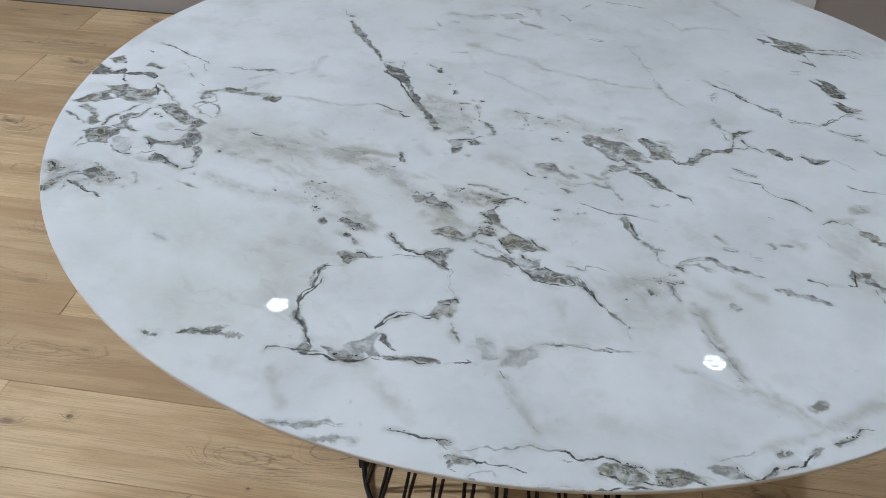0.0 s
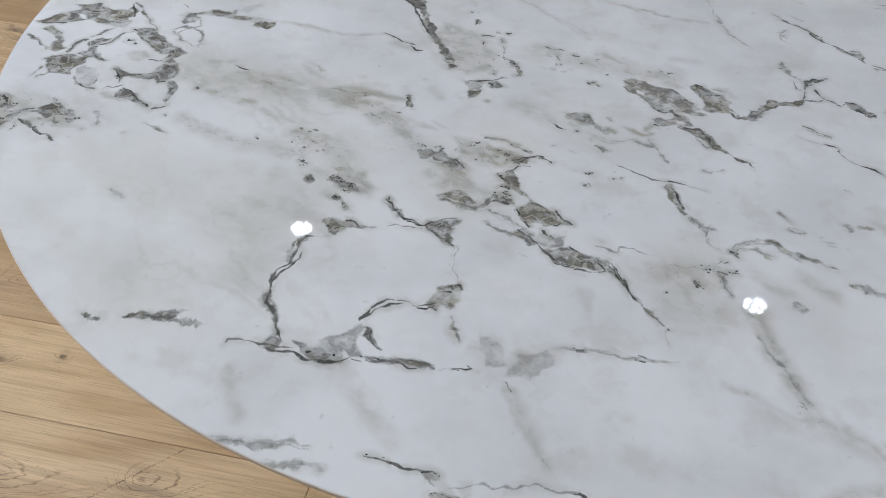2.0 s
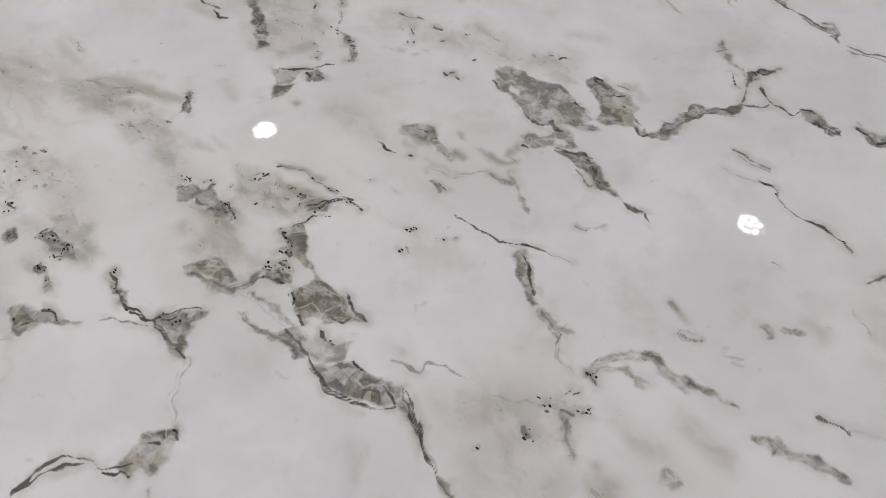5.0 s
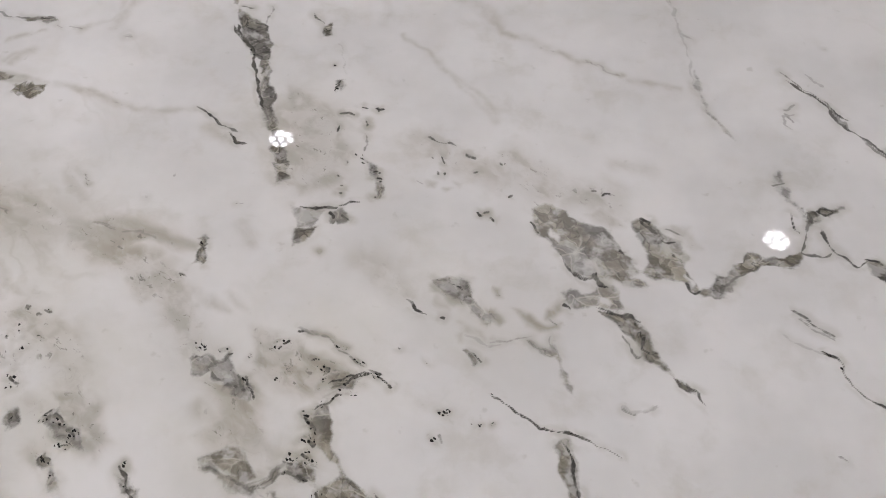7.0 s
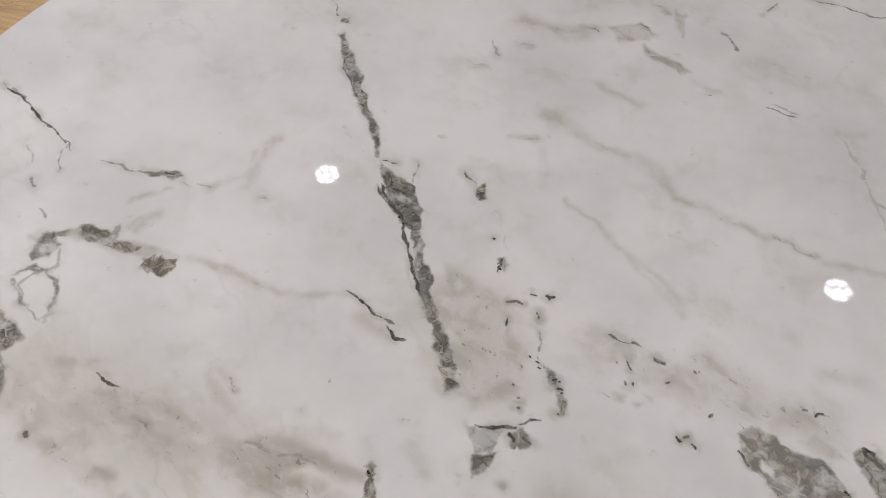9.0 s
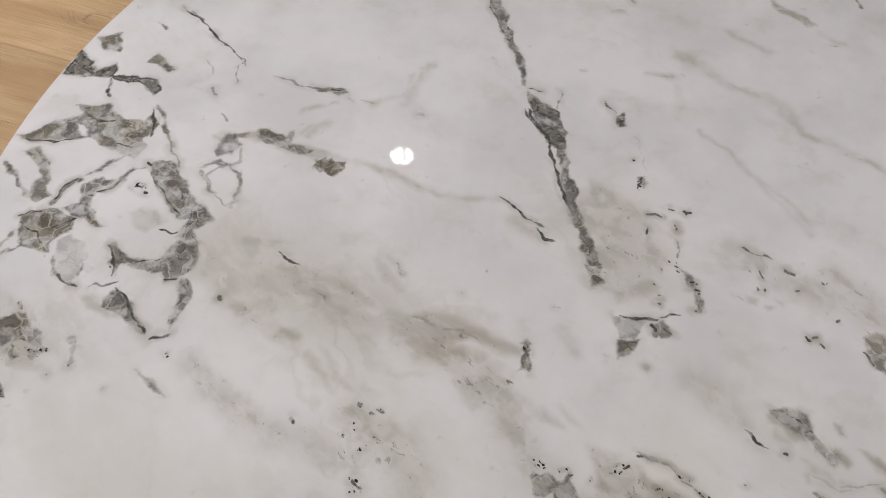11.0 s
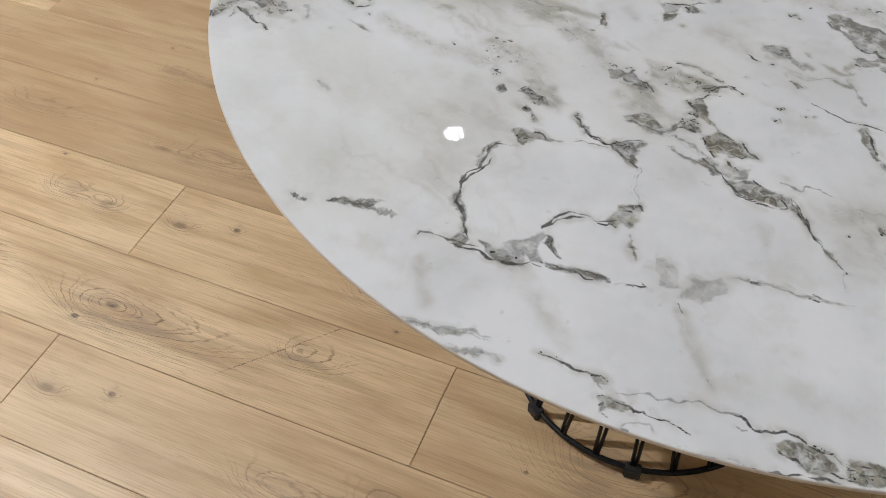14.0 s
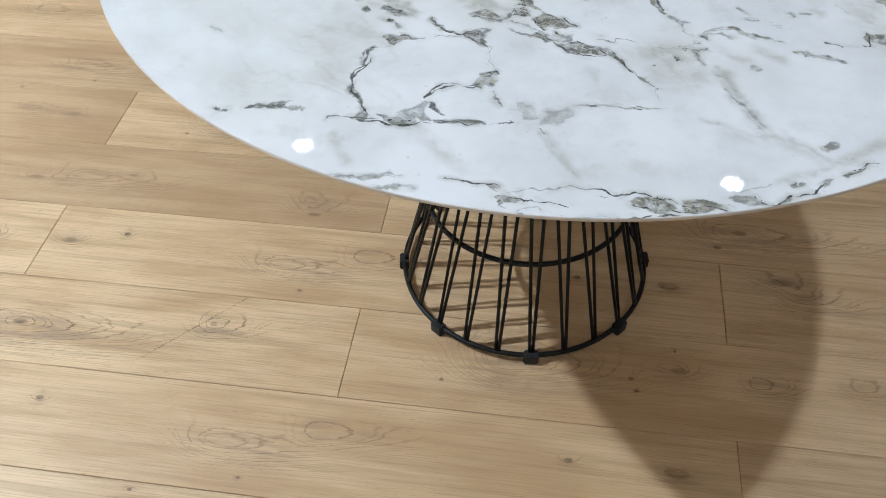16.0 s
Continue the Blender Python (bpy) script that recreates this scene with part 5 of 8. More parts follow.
vein("line", 1.2, 0.75, 0.449, -0.05, 0.46, -0.054, 0.467, -0.059)
vein("line", 1.1, 0.6, 0.518, -0.063, 0.523, -0.086)
vein("line", 1.1, 0.65, 0.557, 0.139, 0.577, 0.13, 0.601, 0.122)
vein("line", 1.2, 0.35, 0.562, 0.63, 0.582, 0.615)
vein("line", 1.2, 0.4, 0.418, 0.655, 0.434, 0.632, 0.443, 0.606)
vein("line", 1.2, 0.4, 0.34, 0.537, 0.35, 0.496, 0.36, 0.448, 0.366, 0.401)
vein("line", 1.2, 0.4, 0.579, 0.456, 0.592, 0.457)
vein("line", 1.1, 0.4, 0.635, 0.232)
vein("line", 0.9, 0.4, 0.254, -0.056, 0.277, -0.057, 0.292, -0.059)
vein("line", 1, 0.5, 0.313, -0.036, 0.329, -0.029, 0.341, -0.034, 0.352, -0.036)
vein("line", 0.9, 0.45, 0.371, 0.006, 0.386, -0.001, 0.394, -0.003)
vein("line", 0.9, 0.45, 0.398, -0.013, 0.408, -0.016)
vein("line", 0.9, 0.5, 0.213, -0.088, 0.225, -0.103, 0.234, -0.119)
vein("line", 0.9, 0.35, 0.234, -0.119, 0.24, -0.131, 0.243, -0.154)
vein("line", 1, 0.35, 0.196, -0.16, 0.202, -0.16)
vein("line", 1.2, 0.7, 0.215, -0.165, 0.221, -0.167)
vein("line", 0.9, 0.35, 0.221, -0.167, 0.24, -0.169, 0.254, -0.17)
vein("line", 1.1, 0.6, 0.188, 0.054, 0.19, 0.048)
vein("line", 1.2, 0.5, 0.236, -0.117)
vein("line", 1.1, 0.75, -0.054, -0.047, -0.068, -0.05, -0.075, -0.058, -0.078, -0.073, -0.081, -0.086, -0.089, -0.097, -0.093, -0.106, -0.091, -0.117, -0.088, -0.133, -0.082, -0.144, -0.076, -0.156, -0.071, -0.167)
vein("line", 1, 0.9, -0.041, -0.026, -0.032, -0.027, -0.026, -0.032)
vein("line", 0.9, 0.65, -0.001, -0.029, 0.01, -0.028, 0.022, -0.029, 0.036, -0.028, 0.046, -0.034, 0.054, -0.041, 0.059, -0.05)
vein("line", 1.2, 0.85, -0.007, 0.009, 0.005, -0.003, 0.009, -0.012, 0.014, -0.019, 0.027, -0.02, 0.035, -0.023, 0.036, -0.028)
vein("line", 0.6, 0.45, 0.061, -0.054, 0.061, -0.068, 0.061, -0.082)
vein("line", 1.2, 0.8, 0.053, -0.124, 0.043, -0.125, 0.033, -0.127, 0.023, -0.123, 0.012, -0.123, 0.003, -0.129, -0.004, -0.136, -0.006, -0.144, -0.008, -0.149)
vein("line", 0.8, 0.4, 0.06, -0.194, 0.07, -0.193)
vein("line", 1.1, 0.9, 0.07, -0.194, 0.08, -0.193, 0.085, -0.19, 0.083, -0.186)
vein("line", 1.2, 0.75, -0.114, -0.182, -0.109, -0.177, -0.1, -0.179, -0.087, -0.179, -0.076, -0.18, -0.06, -0.182)
vein("line", 0.9, 0.85, 0.114, 0.078, 0.123, 0.086, 0.133, 0.09)
vein("line", 0.9, 0.5, 0.042, 0.016, 0.06, 0.008, 0.075, 0.003, 0.086, 0.015, 0.096, 0.025, 0.102, 0.017, 0.111, 0.016)
vein("line", 0.6, 0.4, 0.075, 0.003, 0.092, -0.002, 0.105, -0.013, 0.118, -0.022)
vein("line", 0.7, 0.6, 0.08, 0.119, 0.103, 0.113, 0.125, 0.1, 0.139, 0.089, 0.148, 0.086)
vein("line", 0.9, 0.6, 0.189, -0.039, 0.202, -0.042, 0.208, -0.045, 0.21, -0.038, 0.223, -0.038, 0.236, -0.046)
vein("line", 0.7, 0.5, 0.081, 0.12, 0.094, 0.117, 0.111, 0.11)
vein("line", 1.1, 0.95, 0.136, 0.091, 0.142, 0.089, 0.15, 0.084)
vein("line", 0.8, 0.6, 0.13, 0.097, 0.137, 0.091)
vein("line", 0.9, 0.95, 0.117, 0.076, 0.123, 0.081, 0.128, 0.086, 0.135, 0.089, 0.14, 0.089)
vein("line", 1, 0.9, 0.095, 0.017, 0.103, 0.016, 0.11, 0.013)
vein("line", 0.8, 0.65, 0.042, 0.014, 0.058, 0.009, 0.068, 0.004, 0.077, 0.002, 0.083, 0.006, 0.088, 0.016, 0.094, 0.022)
vein("line", 1.2, 0.95, 0, -0.001, 0.01, -0.01)
vein("line", 1, 0.75, -0.01, 0.152, -0.007, 0.151)
vein("line", 1, 0.85, 0.291, 0.156, 0.305, 0.159, 0.31, 0.154, 0.315, 0.151)
vein("line", 1, 0.85, 0.318, 0.137, 0.317, 0.13, 0.322, 0.126)
vein("line", 0.9, 0.65, 0.303, 0.14, 0.308, 0.13, 0.318, 0.123)
vein("line", 0.9, 0.75, 0.337, 0.112, 0.344, 0.105, 0.355, 0.101, 0.358, 0.093)
vein("line", 1.1, 0.95, 0.153, 0.154, 0.16, 0.145, 0.166, 0.142)
vein("line", 1, 0.8, 0.171, 0.173, 0.181, 0.17, 0.188, 0.161)
vein("line", 1.6, 0.95, -0.44, 0.14, -0.433, 0.134, -0.431, 0.128)
vein("line", 1.1, 0.9, -0.403, 0.099, -0.388, 0.087, -0.376, 0.079, -0.372, 0.078, -0.357, 0.068)
vein("line", 1.2, 0.7, -0.321, 0.101)
vein("line", 1.4, 0.7, -0.333, 0.088)
vein("line", 1.3, 0.75, -0.234, 0.181)
vein("line", 0.9, 0.85, 0.618, 0.538, 0.66, 0.532, 0.694, 0.529, 0.713, 0.513)
vein("line", 0.8, 0.65, 0.665, 0.546, 0.706, 0.54)
vein("line", 0.9, 0.75, 0.623, 0.324, 0.632, 0.328)
vein("line", 0.8, 0.65, 0.531, 0.304, 0.551, 0.295, 0.572, 0.291, 0.59, 0.302, 0.609, 0.315)
vein("line", 1.2, 0.95, 0.572, 0.291, 0.59, 0.302)
vein("line", 0.8, 0.65, 0.581, 0.281, 0.603, 0.268, 0.624, 0.253)
vein("line", 1, 0.9, 0.025, 0.453, 0.03, 0.444, 0.034, 0.436)
vein("line", 0.7, 0.4, 0.055, 0.414, 0.063, 0.398, 0.072, 0.376)
vein("line", 1.2, 1, 0.065, 0.361, 0.067, 0.353, 0.068, 0.358, 0.07, 0.364)
vein("line", 1.1, 0.9, -0.045, 0.429, -0.029, 0.404, -0.018, 0.385, -0.011, 0.369, -0.004, 0.354, 0.002, 0.338)
vein("line", 1.1, 0.95, -0.022, 0.39, -0.01, 0.388, -0.003, 0.386)
vein("line", 1, 0.8, -0.042, 0.452, -0.03, 0.453)
vein("line", 0.7, 0.5, -0.099, -0.273, -0.069, -0.27, -0.042, -0.269, -0.025, -0.271)
vein("line", 0.7, 0.45, -0.057, -0.286, -0.036, -0.286, -0.014, -0.286)
vein("line", 0.7, 0.5, 0.064, -0.051, 0.065, -0.091)
vein("line", 0.8, 0.5, 0.153, -0.165, 0.173, -0.164, 0.192, -0.166, 0.22, -0.167)
vein("patch", 0, 0.38, 0.235, 0.243, 0.246, 0.25, 0.261, 0.247, 0.266, 0.24, 0.278, 0.234, 0.293, 0.228, 0.301, 0.214, 0.307, 0.209, 0.315, 0.203, 0.317, 0.196, 0.311, 0.19, 0.321, 0.188, 0.323, 0.183, 0.307, 0.181, 0.301, 0.184, 0.293, 0.188, 0.284, 0.188, 0.271, 0.185, 0.266, 0.19, 0.262, 0.202, 0.258, 0.209, 0.247, 0.216, 0.239, 0.223)
vein("patch", 0, 0.62, 0.258, 0.226, 0.266, 0.228, 0.273, 0.221, 0.266, 0.217, 0.259, 0.22)
vein("patch", 0, 0.7, 0.295, 0.194, 0.306, 0.19, 0.295, 0.188)
vein("patch", 0, 0.55, 0.297, 0.206, 0.313, 0.201, 0.312, 0.194, 0.301, 0.19, 0.296, 0.198)
vein("patch", 0, 0.5, 0.281, 0.2, 0.295, 0.202, 0.293, 0.195, 0.284, 0.193)
vein("patch", 0, 0.42, 0.309, 0.243, 0.316, 0.246, 0.325, 0.243, 0.335, 0.232, 0.347, 0.225, 0.351, 0.215, 0.348, 0.202, 0.354, 0.193, 0.359, 0.183, 0.356, 0.181, 0.348, 0.187, 0.341, 0.188, 0.327, 0.191, 0.321, 0.196, 0.324, 0.209, 0.318, 0.219, 0.314, 0.226, 0.312, 0.236)
vein("patch", 0, 0.36, 0.259, 0.169, 0.267, 0.175, 0.275, 0.171, 0.287, 0.18, 0.295, 0.178, 0.303, 0.177, 0.304, 0.165, 0.297, 0.16, 0.287, 0.161, 0.268, 0.157)
vein("line", 1.3, 0.95, 0.316, 0.244, 0.324, 0.239, 0.329, 0.233, 0.331, 0.23)
vein("line", 1, 0.9, 0.325, 0.238, 0.328, 0.23)
vein("line", 1, 0.8, 0.331, 0.228, 0.337, 0.223, 0.343, 0.225)
vein("line", 0.9, 0.7, 0.34, 0.216, 0.346, 0.207, 0.35, 0.197, 0.352, 0.19)
vein("line", 1.1, 0.85, 0.347, 0.187, 0.354, 0.181, 0.358, 0.183)
vein("line", 1, 0.6, 0.339, 0.237, 0.345, 0.234, 0.351, 0.231)
vein("line", 1.2, 0.9, 0.236, 0.23, 0.241, 0.224, 0.244, 0.221)
vein("line", 0.9, 0.7, 0.262, 0.202, 0.265, 0.195, 0.269, 0.187, 0.279, 0.186, 0.283, 0.188)
vein("line", 1, 0.9, 0.283, 0.192, 0.287, 0.185, 0.293, 0.179)
vein("line", 0.7, 0.5, 0.281, 0.212, 0.288, 0.205, 0.295, 0.202)
vein("line", 0.8, 0.55, 0.278, 0.226, 0.287, 0.224, 0.293, 0.226, 0.299, 0.219, 0.303, 0.214)
vein("line", 0.7, 0.6, 0.262, 0.229, 0.268, 0.227, 0.273, 0.221, 0.267, 0.218, 0.26, 0.22)
vein("line", 2, 0.95, 0.303, 0.213, 0.307, 0.209)
vein("line", 0.8, 0.7, 0.237, 0.252, 0.24, 0.248)
vein("line", 0.8, 0.7, 0.278, 0.267, 0.281, 0.266)
vein("line", 0.8, 0.8, 0.287, 0.262, 0.289, 0.265, 0.293, 0.264)
vein("line", 0.8, 0.7, 0.287, 0.16, 0.295, 0.158, 0.307, 0.156)
vein("line", 1, 0.8, 0.264, 0.162, 0.268, 0.158)
vein("cloud", 4, 0.4, 0.276, 0.245, 0.286, 0.256, 0.299, 0.243, 0.306, 0.235, 0.295, 0.232, 0.285, 0.236)
vein("cloud", 5, 0.35, 0.286, 0.264, 0.297, 0.263, 0.308, 0.25, 0.299, 0.251)
vein("cloud", 3, 0.4, 0.341, 0.24, 0.353, 0.239, 0.363, 0.222, 0.355, 0.22, 0.347, 0.228)
vein("cloud", 3, 0.6, 0.227, 0.152, 0.239, 0.15, 0.245, 0.144, 0.255, 0.141, 0.262, 0.145, 0.259, 0.139, 0.247, 0.136, 0.237, 0.141)
vein("cloud", 3, 0.55, 0.252, 0.156, 0.258, 0.163, 0.264, 0.165, 0.262, 0.157, 0.256, 0.15, 0.252, 0.148)
vein("line", 0.7, 0.6, 0.254, 0.149, 0.258, 0.143)
vein("line", 0.9, 0.5, 0.238, 0.128, 0.244, 0.123, 0.252, 0.123, 0.257, 0.118)
vein("line", 0.8, 0.5, 0.259, 0.121, 0.255, 0.131)
vein("cloud", 3, 0.45, 0.238, 0.128, 0.246, 0.125, 0.255, 0.123, 0.259, 0.118, 0.252, 0.119, 0.242, 0.122)
vein("line", 0.8, 0.5, 0.215, 0.127, 0.223, 0.125, 0.228, 0.128, 0.241, 0.132)
vein("line", 1, 0.75, 0.203, 0.116, 0.205, 0.112, 0.208, 0.109)
vein("line", 1, 0.8, 0.176, 0.14, 0.178, 0.139)
vein("line", 1, 0.7, 0.154, 0.114, 0.155, 0.112)
vein("line", 0.8, 0.6, 0.176, 0.104, 0.177, 0.103)
vein("cloud", 3, 0.55, 0.165, 0.167, 0.175, 0.171, 0.183, 0.17, 0.186, 0.16, 0.191, 0.149, 0.185, 0.148, 0.179, 0.155, 0.17, 0.158)
vein("cloud", 3, 0.6, 0.188, 0.165, 0.193, 0.171, 0.197, 0.164, 0.196, 0.154, 0.189, 0.156)
vein("cloud", 3, 0.4, 0.184, 0.177, 0.197, 0.176, 0.195, 0.169, 0.187, 0.17)
vein("cloud", 4, 0.35, 0.172, 0.156, 0.183, 0.15, 0.182, 0.146, 0.171, 0.149)
vein("cloud", 2.5, 0.6, 0.211, 0.151, 0.217, 0.15, 0.221, 0.141, 0.218, 0.137, 0.213, 0.142)
vein("cloud", 2.5, 0.5, 0.206, 0.144, 0.211, 0.143, 0.211, 0.137, 0.206, 0.138)
vein("cloud", 3, 0.6, 0.213, 0.17, 0.219, 0.168, 0.221, 0.16, 0.218, 0.159)
vein("cloud", 4, 0.4, 0.191, 0.135, 0.207, 0.132, 0.211, 0.128, 0.197, 0.129)
vein("cloud", 3, 0.4, 0.192, 0.126, 0.196, 0.128, 0.196, 0.122, 0.193, 0.122)
vein("line", 0.6, 0.6, 0.188, 0.165, 0.192, 0.168)
vein("line", 0.7, 0.5, 0.186, 0.16, 0.191, 0.149)
vein("wash", 14, 0.3, 0.119, 0.185, 0.134, 0.169, 0.148, 0.158, 0.157, 0.15)
vein("cloud", 5, 0.4, -0.107, 0.187, -0.091, 0.191, -0.074, 0.192, -0.06, 0.188, -0.048, 0.191, -0.033, 0.186, -0.044, 0.181, -0.052, 0.172, -0.064, 0.17, -0.075, 0.177, -0.086, 0.183, -0.098, 0.185)
vein("cloud", 4, 0.4, -0.044, 0.168, -0.036, 0.169, -0.032, 0.154, -0.025, 0.142, -0.017, 0.134, -0.02, 0.13, -0.027, 0.137, -0.036, 0.148)
vein("cloud", 4, 0.35, -0.056, 0.153, -0.044, 0.154, -0.035, 0.151, -0.036, 0.148, -0.049, 0.151)
vein("cloud", 5, 0.3, -0.095, 0.172, -0.081, 0.168, -0.084, 0.16, -0.092, 0.164)
vein("line", 1, 0.4, -0.083, 0.193, -0.072, 0.192)
vein("cloud", 3, 0.5, -0.002, 0.17, 0.002, 0.172, 0.007, 0.161, 0.001, 0.16)
vein("line", 1.2, 0.6, 0, 0.169, 0.003, 0.166)
vein("line", 1, 0.6, -0.003, 0.182, 0, 0.177)
vein("line", 0.8, 0.6, -0.01, 0.153, -0.005, 0.15)
vein("cloud", 6, 0.35, -0.005, 0.14, 0.005, 0.141, 0.019, 0.136, 0.029, 0.13, 0.024, 0.127, 0.011, 0.13)
vein("cloud", 5, 0.3, 0.026, 0.142, 0.034, 0.14, 0.044, 0.131, 0.036, 0.133)
vein("line", 1, 0.8, -0.108, 0.113, -0.106, 0.114)
vein("line", 1, 0.8, -0.096, 0.108, -0.095, 0.108)
vein("line", 1, 0.8, -0.09, 0.113, -0.09, 0.113)
vein("line", 1, 0.7, -0.088, 0.089, -0.087, 0.088)
vein("line", 1.4, 0.5, 0.013, 0.222, 0.017, 0.223)
vein("cloud", 6, 0.25, 0.023, 0.199, 0.029, 0.192, 0.035, 0.187, 0.031, 0.184)
vein("cloud", 4, 0.5, 0.018, 0.091, 0.021, 0.099, 0.036, 0.096, 0.04, 0.088, 0.04, 0.082, 0.032, 0.083, 0.023, 0.086)
vein("cloud", 3, 0.65, 0.036, 0.081, 0.046, 0.078, 0.055, 0.077, 0.06, 0.071, 0.061, 0.065, 0.055, 0.067, 0.047, 0.07)
vein("line", 1.1, 0.8, 0.055, 0.08, 0.058, 0.075, 0.061, 0.069, 0.063, 0.065)
vein("line", 1.2, 0.95, 0.022, 0.096, 0.024, 0.097)
vein("line", 1.1, 0.9, 0.039, 0.096, 0.041, 0.097)
vein("cloud", 5, 0.45, 0.057, 0.09, 0.061, 0.095, 0.073, 0.088, 0.082, 0.081, 0.073, 0.077, 0.063, 0.08)
vein("cloud", 4, 0.45, 0.067, 0.104, 0.073, 0.112, 0.083, 0.104, 0.086, 0.096, 0.079, 0.096, 0.07, 0.1)
vein("line", 1.6, 0.95, 0.075, 0.105, 0.076, 0.108)
vein("line", 1.2, 0.8, 0.073, 0.101, 0.074, 0.102)
vein("line", 0.9, 0.8, 0.081, 0.116, 0.084, 0.118)
vein("wash", 3, 0.5, 0.087, 0.118, 0.1, 0.116, 0.11, 0.112, 0.119, 0.108)
vein("cloud", 5, 0.4, 0.092, 0.094, 0.099, 0.102, 0.106, 0.094, 0.114, 0.084, 0.113, 0.076, 0.102, 0.076, 0.096, 0.084)
vein("cloud", 5, 0.3, 0.084, 0.072, 0.096, 0.078, 0.099, 0.07, 0.093, 0.065)
vein("line", 1.1, 0.9, 0.098, 0.096, 0.099, 0.097)
vein("line", 1.1, 0.9, 0.107, 0.091, 0.11, 0.09)
vein("line", 1, 0.8, 0.109, 0.083, 0.11, 0.082)
vein("line", 1, 0.8, 0.078, 0.079, 0.078, 0.078)
vein("patch", 0, 0.4, 0.112, 0.09, 0.124, 0.089, 0.136, 0.087, 0.125, 0.081, 0.119, 0.076, 0.114, 0.08)
vein("cloud", 4, 0.5, 0.117, 0.076, 0.129, 0.082, 0.129, 0.073, 0.12, 0.07)
vein("patch", 0, 0.5, -0.472, 0.301, -0.462, 0.306, -0.452, 0.318, -0.442, 0.325, -0.429, 0.334, -0.427, 0.343, -0.437, 0.346, -0.412, 0.352, -0.396, 0.337, -0.368, 0.337, -0.366, 0.354, -0.356, 0.338, -0.36, 0.324, -0.367, 0.313, -0.378, 0.304, -0.394, 0.306, -0.406, 0.312, -0.422, 0.306, -0.439, 0.303, -0.454, 0.297)
vein("patch", 0, 0.55, -0.434, 0.346, -0.406, 0.354, -0.395, 0.342, -0.369, 0.34, -0.361, 0.328, -0.384, 0.318, -0.402, 0.317, -0.421, 0.331)
vein("line", 1.2, 0.85, -0.461, 0.298, -0.444, 0.3, -0.421, 0.305)
vein("line", 1.1, 0.8, -0.426, 0.341, -0.409, 0.332, -0.396, 0.337)
vein("line", 1, 0.8, -0.383, 0.309, -0.367, 0.307)
vein("line", 1.1, 0.85, -0.358, 0.324, -0.362, 0.342, -0.368, 0.359)
vein("band", 2, 0.45, -0.366, 0.364, -0.355, 0.348, -0.343, 0.328, -0.334, 0.317)
vein("line", 0.9, 0.6, -0.345, 0.332, -0.333, 0.313, -0.318, 0.295)
vein("patch", 0, 0.35, -0.384, 0.304, -0.367, 0.327, -0.357, 0.311, -0.359, 0.295, -0.375, 0.298)
vein("band", 2, 0.5, -0.467, 0.271, -0.451, 0.261, -0.44, 0.251, -0.431, 0.241)
vein("patch", 0, 0.4, -0.457, 0.285, -0.446, 0.293, -0.43, 0.279, -0.418, 0.261, -0.42, 0.252, -0.411, 0.246, -0.418, 0.236, -0.429, 0.237, -0.432, 0.253, -0.428, 0.262, -0.441, 0.276)
vein("line", 0.8, 0.6, -0.447, 0.288, -0.437, 0.28, -0.428, 0.275)
vein("band", 1.5, 0.5, -0.392, 0.269, -0.382, 0.279, -0.375, 0.291, -0.365, 0.3)
vein("band", 2, 0.6, -0.374, 0.254, -0.367, 0.259, -0.361, 0.271, -0.355, 0.286, -0.348, 0.292)
vein("line", 1, 0.85, -0.374, 0.254, -0.365, 0.26, -0.361, 0.271)
vein("line", 1, 0.85, -0.348, 0.296, -0.343, 0.293)
vein("band", 2, 0.7, -0.403, 0.236, -0.402, 0.252, -0.398, 0.262, -0.39, 0.264)
vein("line", 1.1, 0.85, -0.404, 0.241, -0.403, 0.256, -0.396, 0.264)
vein("patch", 0, 0.5, -0.388, 0.26, -0.376, 0.273, -0.366, 0.27, -0.373, 0.254, -0.373, 0.239, -0.36, 0.227, -0.352, 0.222, -0.361, 0.22, -0.372, 0.225, -0.383, 0.225, -0.393, 0.234, -0.382, 0.241)
vein("patch", 0, 0.6, -0.421, 0.22, -0.41, 0.231, -0.395, 0.232, -0.39, 0.227, -0.377, 0.224, -0.375, 0.213, -0.382, 0.205, -0.387, 0.197, -0.383, 0.19, -0.397, 0.19, -0.409, 0.191, -0.419, 0.204)
vein("line", 1.3, 0.9, -0.423, 0.218, -0.416, 0.227, -0.406, 0.229)
vein("line", 1.1, 0.9, -0.391, 0.211, -0.386, 0.22, -0.379, 0.223)
vein("line", 1, 0.85, -0.415, 0.208, -0.402, 0.204, -0.392, 0.195)
vein("band", 1.3, 0.55, -0.421, 0.203, -0.424, 0.191, -0.426, 0.179)
vein("band", 1.3, 0.5, -0.407, 0.191, -0.415, 0.185, -0.419, 0.177)
vein("patch", 0, 0.2, -0.382, 0.201, -0.374, 0.211, -0.359, 0.204, -0.352, 0.194, -0.355, 0.182, -0.352, 0.172, -0.358, 0.167, -0.373, 0.181)
vein("band", 1.2, 0.55, -0.379, 0.187, -0.369, 0.175, -0.358, 0.167, -0.349, 0.165)
vein("line", 1, 0.8, -0.366, 0.172, -0.355, 0.165, -0.347, 0.165)
vein("line", 1, 0.75, -0.338, 0.167, -0.329, 0.169, -0.322, 0.172, -0.314, 0.178)
vein("band", 1.2, 0.5, -0.354, 0.186, -0.352, 0.172)
